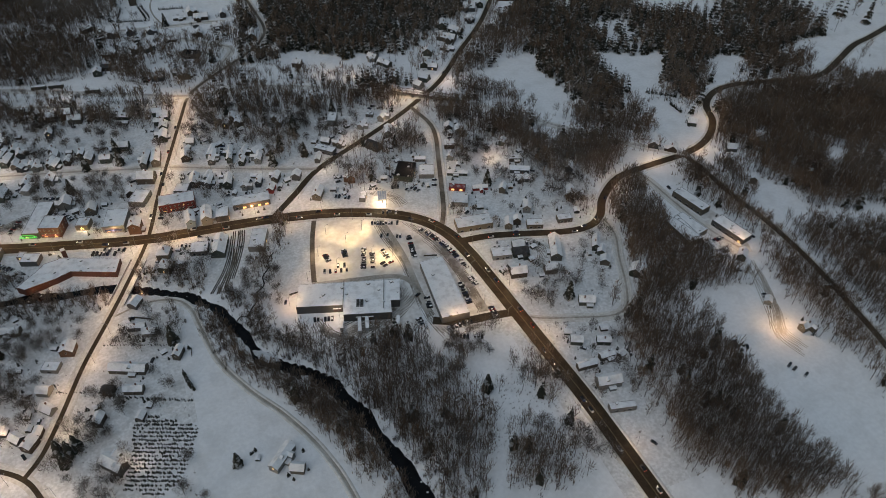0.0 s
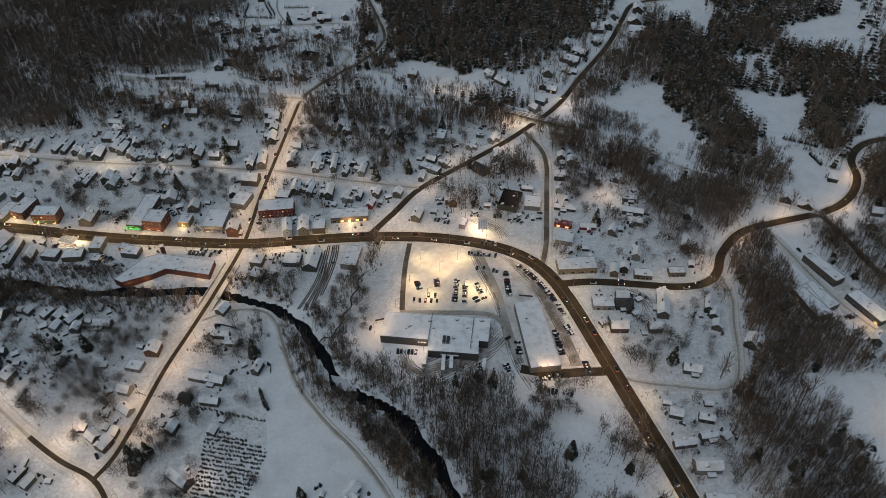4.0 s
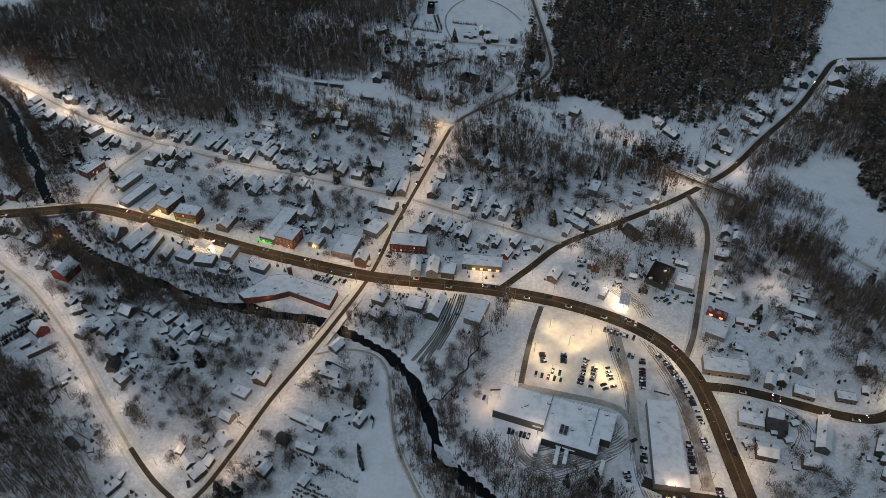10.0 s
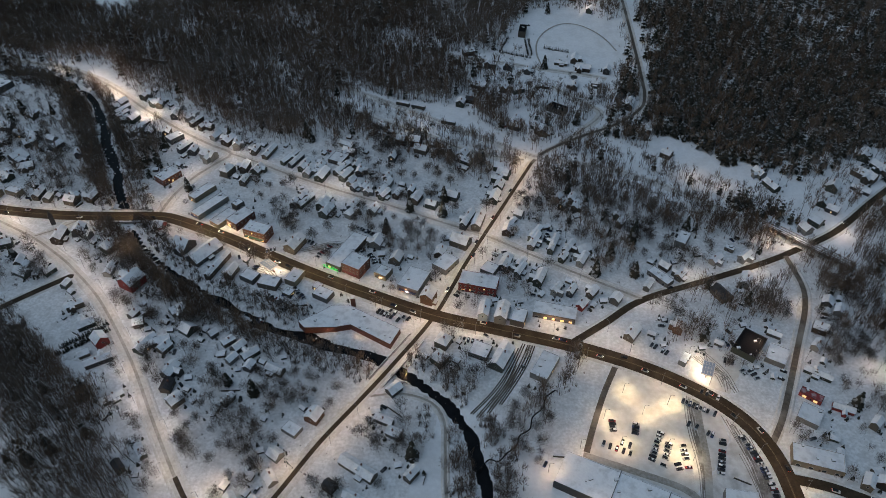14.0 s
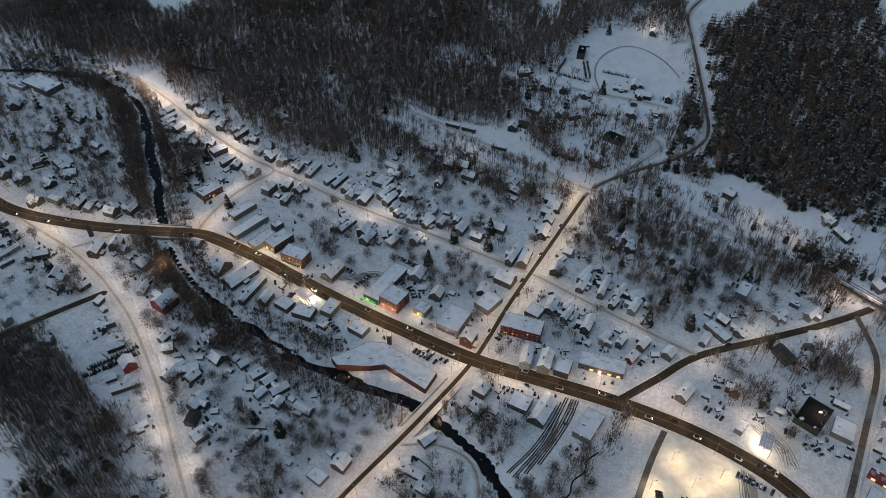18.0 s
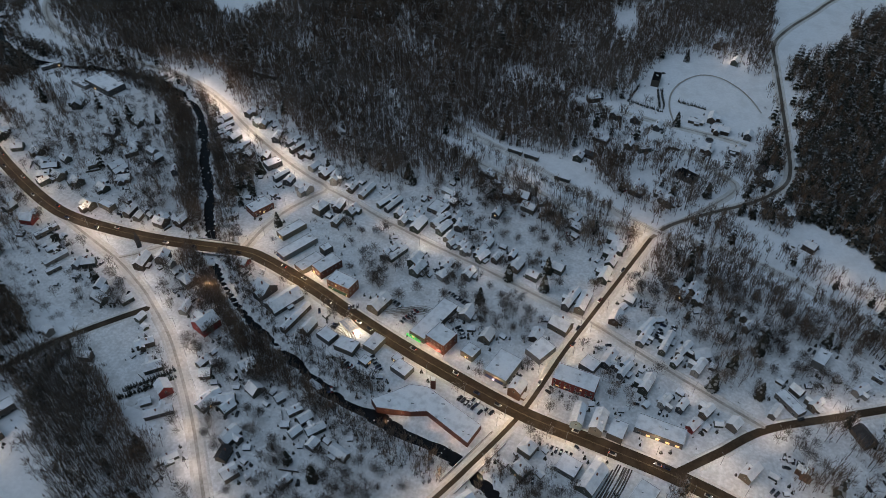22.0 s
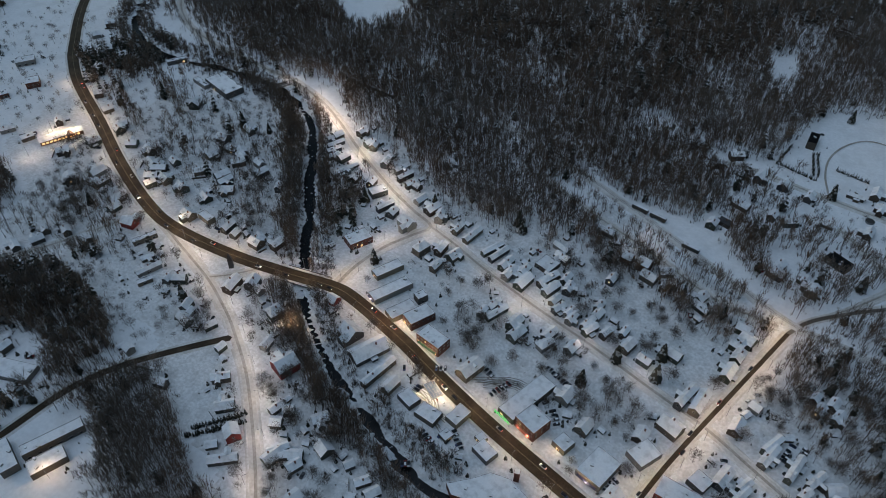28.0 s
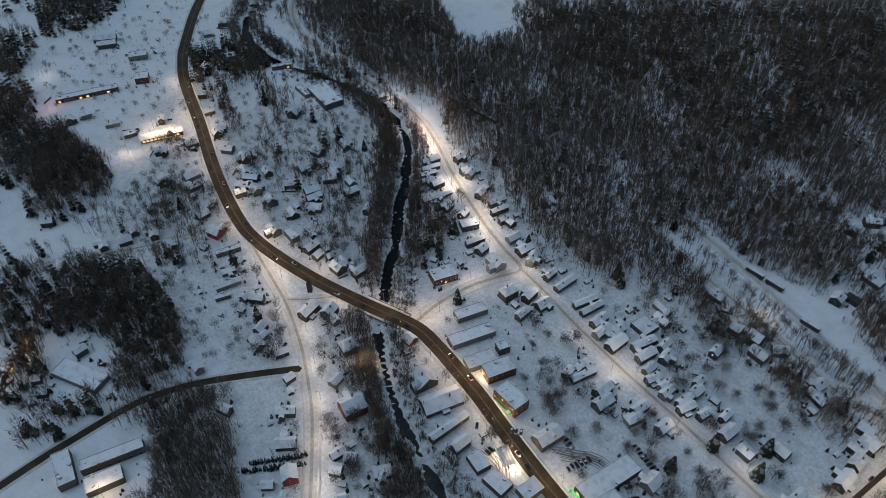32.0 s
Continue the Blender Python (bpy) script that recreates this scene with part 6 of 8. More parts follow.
def conifer(seed, tiers=8, blades=8, wide=0.2, fine=True):
    """A spruce one metre high: trunk, and tiers of drooping boughs."""
    r = np.random.default_rng(seed)
    trunk = tube((0, 0, -0.02), (0, 0, 0.95), 0.016, 0.003, 4 if fine else 3)
    crown = []
    for i in range(tiers):
        t = 0.12 + 0.8 * i / (tiers - 1)
        ln = wide * (1.02 - t) ** 0.8 * 1.15 + 0.015
        for k in range(blades):
            a = 2 * math.pi * (k + 0.5 * (i % 2)) / blades + r.normal(0, 0.15)
            l2 = ln * r.uniform(0.75, 1.2)
            d = np.array([math.cos(a), math.sin(a), 0])
            n = np.array([-d[1], d[0], 0]) * l2 * 0.42
            p = np.array([0, 0, t + 0.05])
            m = p + d * l2 * 0.6 + [0, 0, -l2 * 0.25]
            q = p + d * l2 + [0, 0, -l2 * r.uniform(0.45, 0.8)]
            if not fine:
                crown.append((np.array([p, m - n * 1.2, q, m + n * 1.2]), np.array([(0, 1, 2), (0, 2, 3)])))
                continue
            crown.append((np.array([p, m - n - [0, 0, 0.015], q, m + n - [0, 0, 0.015], m + [0, 0, 0.012]]), np.array([(0, 1, 4), (1, 2, 4), (2, 3, 4), (3, 0, 4)])))
    crown.append((np.array([[0.02, 0, 0.88], [-0.01, 0.017, 0.88], [-0.01, -0.017, 0.88], [0, 0, 1.02]]), np.array([(0, 1, 3), (1, 2, 3), (2, 0, 3)])))
    return trunk, merge(crown)


BARE = [bare_tree(s, 6, 9, 0.21, 0.0085, False, (1.0, 2.8)) for s in range(8)]
THIN = [bare_tree(40 + s, 5, 8, 0.17, 0.0108, False, (1.2, 3.0)) for s in range(8)]
LITTLE = [conifer(120 + s, 5, 5, 0.21, False) for s in range(5)]


def shrub(seed):
    r = np.random.default_rng(seed)
    parts = []
    for k in range(16):
        a, t = r.uniform(0, 6.28), r.uniform(0.2, 1.0)
        p = np.array([r.normal(0, 0.15), r.normal(0, 0.15), -0.02])
        q = p + np.array([math.cos(a) * t * 0.6, math.sin(a) * t * 0.6, r.uniform(0.5, 1.1)])
        w = np.array([-math.sin(a), math.cos(a), 0]) * 0.03
        parts.append((np.array([p - w, p + w, q]), np.array([(0, 1, 2)])))
    return merge(parts)


SHRUBS = [shrub(200 + s) for s in range(5)]


def stand(name, places, kinds, mats, label, category):
    """One joined mesh of many plants: places holds x, y, z, size, turn. kinds: templates, each a list of (corners, triangles), one entry a material."""
    vs, fs, ms, o = [], [], [], 0
    places = np.array(places)
    pick = np.arange(len(places)) % len(kinds)
    for ki, kind in enumerate(kinds):
        pl = places[pick == ki]
        if not len(pl):
            continue
        c, s = np.cos(pl[:, 4]), np.sin(pl[:, 4])
        for mi, (v, f) in enumerate(kind):
            X = pl[:, 0, None] + pl[:, 3, None] * (c[:, None] * v[:, 0] - s[:, None] * v[:, 1])
            Y = pl[:, 1, None] + pl[:, 3, None] * (s[:, None] * v[:, 0] + c[:, None] * v[:, 1])
            Z = pl[:, 2, None] + pl[:, 3, None] * v[None, :, 2]
            vs.append(np.stack([X, Y, Z], -1).reshape(-1, 3))
            fs.append((f[None] + (np.arange(len(pl)) * len(v))[:, None, None]).reshape(-1, 3) + o)
            ms.append(np.full(len(pl) * len(f), mi))
            o += len(pl) * len(v)
    v, f, m = np.concatenate(vs), np.concatenate(fs), np.concatenate(ms)
    me = bpy.data.meshes.new(name)
    me.vertices.add(len(v))
    me.vertices.foreach_set("co", v.ravel())
    me.loops.add(f.size)
    me.loops.foreach_set("vertex_index", f.ravel())
    me.polygons.add(len(f))
    me.polygons.foreach_set("loop_start", np.arange(len(f)) * 3)
    for mt in mats:
        me.materials.append(mt)
    me.polygons.foreach_set("material_index", m)
    me.update(calc_edges=True)
    return tagged(new(name, me), label, category, kind="stuff")


WOODS = [
    ('b', [(-64, 860), (-30, 879), (22, 879), (61, 857), (63, 930), (58, 1040), (-60, 1000)]),
    ('c', [(486, 498), (520, 482), (485, 418), (451, 407), (445, 430)]),
    ('c', [(568, 487), (659, 484), (593, 407), (537, 419), (517, 436)]),
    ('s', [(366, 427), (428, 429), (443, 394), (396, 370), (350, 388)]),
    ('c', [(411, 596), (411, 544), (370, 462), (371, 425), (340, 424), (345, 480), (367, 556)]),
    ('c', [(-742, 416), (-717, 435), (-664, 430), (-619, 423), (-614, 408), (-607, 368), (-623, 348)]),
    ('c', [(-1090, 615), (-1001, 679), (-901, 597), (-899, 546), (-917, 516)]),
    ('c', [(247, 913), (401, 958), (329, 690), (287, 659), (271, 736), (261, 812)]),
    ('c', [(479, 496), (509, 499), (454, 413), (440, 423), (432, 437)]),
    ('b', [(363, 407), (427, 371), (403, 333), (373, 337), (361, 366)]),
    ('b', [(247, 525), (276, 568), (354, 639), (382, 630), (348, 556), (285, 537)]),
    ('s', [(406, 420), (459, 420), (423, 364), (390, 391)]),
    ('b', [(113, 563), (196, 517), (230, 487), (211, 479), (179, 495), (109, 540)]),
    ('c', [(146, 563), (203, 544), (196, 517), (146, 534)]),
    ('c', [(67, 804), (375, 749), (341, 691), (271, 633), (218, 598), (181, 614), (151, 614), (50, 641)]),
    ('c', [(386, 630), (408, 616), (441, 617), (406, 534), (399, 491), (400, 446), (369, 410), (344, 421), (343, 463), (337, 510), (343, 559)]),
    ('c', [(490, 749), (659, 735), (607, 653), (524, 638), (499, 605), (562, 583), (506, 494), (448, 513), (409, 539), (449, 635)]),
    ('b', [(243, 510), (281, 481), (308, 456), (335, 423), (370, 402), (371, 358), (330, 344), (289, 357), (253, 383), (243, 421), (219, 440)]),
    ('b', [(270, 559), (338, 613), (367, 609), (348, 563), (289, 546), (240, 520)]),
    ('b', [(421, 343), (423, 305), (435, 282), (445, 245), (499, 208), (655, 360), (614, 370), (564, 396), (494, 406), (455, 381)]),
    ('b', [(388, 284), (390, 228), (386, 161), (374, 86), (483, 191), (430, 215), (414, 257), (407, 293), (395, 325)]),
    ('b', [(260, 223), (305, 222), (335, 194), (282, 190), (284, 165), (286, 137), (286, 116), (270, 89), (275, 69), (281, 46), (277, 19), (214, 44), (218, 55), (213, 85), (218, 123), (222, 157), (233, 185)]),
    ('b', [(313, 330), (329, 324), (318, 256), (327, 210), (305, 222), (260, 223), (280, 271), (292, 305)]),
    ('m', [(-495, 899), (-50, 1122), (-29, 991), (-103, 1000), (-156, 905), (-182, 813), (-232, 796), (-303, 822), (-373, 833), (-455, 833)]),
    ('c', [(106, 947), (204, 1069), (285, 1092), (215, 640), (175, 629), (113, 651), (96, 728), (98, 863)]),
    ('c', [(548, 604), (741, 580), (643, 465), (568, 486), (516, 453), (486, 498)]),
    ('s', [(-176, 629), (-125, 625), (-35, 602), (-39, 573), (-110, 570), (-164, 592)]),
    ('s', [(-174, 803), (-65, 838), (-27, 766), (49, 760), (70, 732), (10, 666), (-27, 605), (-95, 663), (-165, 728)]),
    ('b', [(-17, 595), (63, 672), (126, 669), (124, 591), (60, 576), (34, 553), (1, 563)]),
    ('s', [(-2, 603), (107, 700), (98, 612), (149, 587), (194, 546), (161, 537), (63, 588)]),
    ('b', [(23, 726), (90, 713), (68, 666), (9, 613), (-13, 603), (-25, 656)]),
    ('b', [(-781, 759), (-737, 792), (-597, 721), (-538, 691), (-584, 672), (-665, 686), (-720, 695)]),
    ('c', [(-765, 605), (-710, 685), (-667, 654), (-668, 624), (-701, 614), (-697, 574)]),
    ('s', [(-706, 581), (-677, 632), (-577, 572), (-575, 528), (-641, 550)]),
    ('b', [(-600, 688), (-526, 660), (-462, 611), (-460, 570), (-504, 627), (-568, 655)]),
    ('b', [(-460, 570), (-440, 585), (-385, 515), (-359, 472), (-377, 474), (-409, 514)]),
    ('b', [(-356, 433), (-336, 447), (-279, 405), (-223, 369), (-244, 353), (-291, 396), (-325, 417)]),
    ('b', [(-447, 601), (-385, 596), (-346, 561), (-363, 523), (-387, 531)]),
    ('c', [(407, 673), (452, 655), (512, 598), (696, 527), (679, 471), (647, 455), (569, 444), (531, 472), (459, 462), (467, 484), (403, 529), (360, 553), (385, 616)]),
    ('c', [(360, 553), (403, 529), (386, 477), (390, 429), (431, 402), (424, 383), (389, 418), (369, 449), (330, 447), (343, 471)]),
    ('b', [(505, 419), (564, 396), (636, 392), (723, 425), (499, 208), (448, 228), (431, 242), (420, 271), (434, 328), (455, 381)]),
    ('b', [(385, 320), (418, 307), (415, 211), (390, 101), (353, 65), (358, 114), (367, 169), (369, 236)]),
    ('b', [(287, 276), (326, 268), (319, 207), (347, 189), (330, 174), (287, 191), (280, 167), (284, 112), (270, 89), (286, 52), (297, 11), (214, 44), (216, 101), (213, 150), (235, 184), (259, 230)]),
    ('b', [(215, 475), (255, 471), (333, 398), (319, 346), (302, 326), (283, 351), (254, 419), (215, 434)]),
    ('b', [(-196, 907), (-49, 850), (-71, 721), (-25, 651), (51, 621), (-14, 604), (-188, 678)]),
    ('b', [(-187, 672), (-21, 592), (-37, 553), (-185, 599)]),
    ('c', [(375, 625), (452, 651), (539, 651), (543, 552), (512, 504), (475, 530), (420, 538), (346, 481), (354, 548)]),
    ('c', [(346, 481), (410, 519), (390, 439), (436, 384), (403, 333), (336, 415)]),
    ('b', [(220, 491), (265, 512), (326, 449), (336, 415), (394, 341), (403, 333), (326, 338), (297, 336), (307, 396), (247, 461)]),
    ('c', [(90, 784), (161, 958), (143, 628), (108, 656), (95, 713)]),
    ('b', [(-506, 890), (27, 1102), (44, 1025), (-29, 923), (-44, 852), (-79, 815), (-155, 809), (-192, 770), (-196, 672), (-213, 628), (-251, 587), (-315, 606), (-412, 672), (-496, 699), (-575, 708), (-649, 736), (-727, 802), (-578, 862), (-534, 805), (-502, 841)]),
    ('s', [(-2, 539), (59, 538), (69, 474), (40, 452), (8, 490)]),
    ('s', [(95, 412), (131, 418), (130, 387), (109, 387)]),
    ('b', [(224, 488), (268, 473), (311, 404), (322, 363), (312, 341), (261, 341), (261, 386), (241, 417), (233, 451)]),
    ('b', [(304, 313), (330, 321), (322, 261), (320, 229), (350, 196), (336, 180), (287, 192), (275, 187), (275, 154), (282, 128), (282, 105), (280, 81), (288, 48), (202, 73), (207, 119), (214, 148), (234, 186), (252, 213), (269, 251), (281, 280)]),
    ('b', [(373, 333), (393, 325), (385, 236), (371, 146), (338, 107), (343, 134), (366, 185), (365, 216), (364, 256), (363, 285)]),
    ('s', [(422, 323), (446, 324), (538, 342), (474, 267), (421, 268), (417, 292)]),
    ('b', [(484, 413), (518, 419), (610, 426), (538, 342), (442, 325), (443, 351)]),
    ('c', [(110, 779), (262, 735), (217, 656), (194, 602), (137, 600), (89, 633), (88, 694)]),
    ('c', [(369, 672), (647, 591), (580, 502), (483, 493), (409, 539), (360, 547), (331, 463), (305, 460), (333, 507), (348, 564), (323, 584)]),
    ('s', [(203, 450), (247, 462), (293, 448), (340, 391), (365, 374), (332, 358), (298, 335), (272, 297), (250, 303), (255, 355), (247, 383), (221, 399), (185, 401)]),
    ('b', [(-18, 571), (49, 573), (125, 551), (189, 510), (164, 486), (115, 510), (41, 522), (-6, 536)]),
    ('b', [(-4, 248), (19, 249), (46, 229), (95, 222), (91, 184), (85, 147), (76, 111), (54, 117), (45, 167), (32, 202), (14, 223)]),
    ('b', [(-46, 290), (-31, 280), (-21, 241), (5, 214), (30, 180), (41, 152), (48, 119), (18, 128), (8, 162), (-11, 205), (-35, 245)]),
    ('s', [(134, 215), (154, 194), (158, 134), (159, 86), (82, 109), (91, 153)]),
    ('s', [(-14, 315), (11, 340), (28, 362), (16, 372), (-3, 337)]),
    ('b', [(-539, 857), (-63, 852), (-105, 779), (-182, 668), (-79, 614), (-23, 598), (-43, 548), (-97, 575), (-169, 590), (-196, 590), (-252, 600), (-324, 621), (-372, 616), (-457, 670)]),
    ('c', [(115, 851), (415, 848), (379, 762), (322, 699), (260, 642), (186, 612), (147, 612), (101, 644), (90, 713)]),
    ('b', [(-12, 594), (63, 593), (114, 564), (166, 537), (188, 520), (127, 513), (110, 538), (70, 538), (-2, 547)]),
    ('b', [(205, 488), (251, 496), (286, 458), (346, 417), (322, 363), (295, 386), (267, 404), (219, 417), (204, 444)]),
    ('b', [(99, 445), (127, 452), (189, 459), (170, 438), (138, 412), (129, 405)]),
    ('b', [(-530, 886), (29, 1124), (34, 1028), (60, 981), (-48, 921), (-65, 838), (-116, 804), (-172, 816), (-187, 786), (-98, 726), (-19, 609), (-45, 605), (-106, 649), (-193, 676), (-209, 660), (-176, 629), (-121, 611), (-43, 598), (-44, 577), (-90, 586), (-138, 588), (-178, 603), (-225, 591), (-264, 583), (-328, 600), (-425, 662), (-498, 691), (-543, 684), (-648, 694), (-707, 743), (-755, 790), (-601, 855), (-534, 801), (-511, 827)]),
    ('b', [(-439, 321), (-397, 328), (-351, 342), (-316, 322), (-269, 274), (-323, 251), (-348, 278), (-383, 304), (-413, 296)]),
    ('c', [(-520, 398), (-495, 401), (-393, 398), (-404, 369), (-430, 341), (-451, 332)]),
    ('c', [(-778, 437), (-734, 445), (-655, 447), (-637, 429), (-640, 398), (-664, 371)]),
    ('c', [(-595, 332), (-537, 363), (-522, 382), (-440, 371), (-410, 343), (-446, 328), (-470, 323), (-532, 296)]),
    ('c', [(-499, 277), (-489, 296), (-455, 275), (-418, 308), (-403, 337), (-391, 328), (-412, 284), (-423, 234)]),
    ('b', [(-401, 305), (-356, 349), (-296, 305), (-343, 270), (-392, 290)]),
    ('c', [(-760, 601), (-695, 664), (-672, 650), (-678, 617), (-680, 560)]),
    ('b', [(-636, 866), (-560, 813), (-489, 824), (-542, 936), (-153, 1221), (-71, 857), (-122, 799), (-191, 769), (-202, 771), (-144, 736), (-29, 667), (-15, 606), (-46, 635), (-80, 657), (-153, 647), (-179, 635), (-241, 605), (-317, 608), (-381, 649), (-453, 676), (-529, 698), (-625, 715), (-737, 792)]),
]
WOODS += [
    ('c', [(-546, 346), (-505, 369), (-468, 365), (-426, 356), (-404, 345), (-447, 315), (-473, 323), (-500, 312)]),
    ('b', [(-447, 318), (-426, 356), (-404, 340), (-410, 300), (-433, 296)]), ('c', [(-455, 283), (-433, 296), (-416, 280), (-424, 250)]),
    ('b', [(-396, 301), (-387, 329), (-355, 329), (-327, 312), (-308, 306), (-291, 295), (-338, 266), (-365, 284)]),
    ('b', [(-286, 281), (-268, 281), (-242, 251), (-219, 236), (-205, 200), (-254, 200)]), ('c', [(-301, 312), (-289, 306), (-276, 284), (-290, 278)]),
    ('c', [(-410, 582), (-368, 591), (-338, 524), (-357, 509), (-385, 524)]),
    ('m', [(-482, 890), (-49, 1144), (-27, 977), (-113, 1008), (-126, 891), (-170, 826), (-209, 812), (-304, 826), (-374, 838), (-446, 825)]),
]
WOODS += [
    ('c', [(348, 630), (463, 634), (406, 528), (397, 461), (358, 430), (332, 452), (351, 504), (351, 549), (303, 548)]),
    ('c', [(484, 504), (524, 482), (501, 471), (457, 392), (434, 406), (445, 442)]),
    ('c', [(484, 415), (583, 400), (613, 377), (584, 331), (513, 307), (464, 280), (437, 300), (437, 357)]),
    ('b', [(578, 378), (656, 360), (542, 249), (507, 272), (537, 318)]),
    ('b', [(105, 208), (125, 206), (101, 165), (106, 140), (83, 96), (63, 104)]),
    ('b', [(115, 120), (135, 120), (139, 94), (136, 75), (98, 91)]),
    ('s', [(133, 192), (168, 184), (167, 144), (138, 150)]),
    ('b', [(-892, 587), (-845, 649), (-720, 563), (-735, 541), (-778, 582), (-824, 540)]),
    ('h', [(-681, 440), (-619, 458), (-558, 467), (-487, 435), (-480, 423), (-574, 365)]),
    ('h', [(-656, 603), (-595, 653), (-509, 608), (-467, 523), (-508, 498), (-571, 538)]),
    ('b', [(-547, 669), (-518, 674), (-428, 575), (-366, 493), (-381, 484), (-445, 564)]),
    ('b', [(-713, 594), (-677, 630), (-602, 574), (-627, 547)]),
    ('c', [(-657, 434), (-629, 442), (-600, 415), (-620, 403)]),
]
WOODS += [
    ('b', [(233, 553), (274, 607), (345, 652), (315, 554), (248, 524)]),
    ('h', [(-534, 639), (-454, 615), (-389, 509), (-436, 472)]),
    ('b', [(-357, 338), (-307, 322), (-265, 280), (-225, 213), (-280, 206)]),
    ('c', [(-858, 441), (-764, 462), (-644, 430), (-642, 390), (-694, 358)]),
    ('c', [(-599, 310), (-555, 354), (-490, 361), (-453, 336), (-474, 306), (-466, 265), (-474, 247)]),
    ('b', [(-457, 308), (-397, 333), (-313, 298), (-363, 257)]),
    ('h', [(-570, 462), (-501, 448), (-417, 397), (-424, 369), (-494, 386)]),
    ('h', [(-661, 674), (-567, 698), (-472, 594), (-508, 550)]),
    ('h', [(-774, 505), (-719, 503), (-712, 543), (-653, 509), (-677, 472), (-712, 462)]),
]
WOODS += [
    ('c', [(-809, 416), (-785, 440), (-743, 438), (-704, 435), (-654, 427), (-721, 371)]), ('c', [(-962, 493), (-908, 537), (-889, 521), (-892, 489), (-849, 458), (-870, 446)]),
    ('c', [(78, 874), (92, 928), (134, 967), (129, 784), (95, 764), (90, 795)]), ('b', [(58, 856), (68, 882), (70, 793), (62, 818)]), ('b', [(-57, 989), (62, 1039), (62, 910), (8, 938), (-28, 947)]),
    ('h', [(-65, 760), (-20, 752), (50, 755), (75, 720), (20, 700), (-60, 730)]), ('h', [(-150, 690), (-60, 640), (0, 640), (10, 690), (-80, 740)]),
]
WOODS += [
    ('b', [(88, 397), (137, 447), (189, 481), (181, 453), (134, 408), (98, 378)]),
    ('b', [(-4, 320), (15, 366), (32, 374), (37, 354), (19, 326), (10, 309)]),
    ('b', [(-343, 432), (-310, 434), (-267, 395), (-202, 368), (-176, 354), (-205, 347), (-264, 374), (-320, 400)]),
]
# hillsides that close the valley all round
WOODS += [
    ('s', [(205, 530), (150, 560), (200, 610), (290, 700), (350, 690), (270, 600)]), ('s', [(230, 530), (330, 640), (400, 700), (430, 640), (330, 560), (290, 580)]),
    ('o', [(-1100, 980), (-620, 900), (-530, 950), (-160, 1230), (60, 1130), (160, 1130), (420, 860), (640, 800), (900, 860), (850, 1250), (300, 1450), (-700, 1450), (-1100, 1250)]),
    ('o', [(560, 440), (1000, 540), (1000, 840), (660, 760), (520, 740), (430, 700), (600, 600)]),
    ('o', [(460, 260), (700, 430), (1000, 500), (900, 200), (650, 60), (440, 30), (400, 60), (420, 180)]),
    ('o', [(-1300, 980), (-1000, 800), (-830, 440), (-700, 360), (-560, 240), (-470, 100), (-450, 0), (-900, 100), (-1200, 500)]),
]
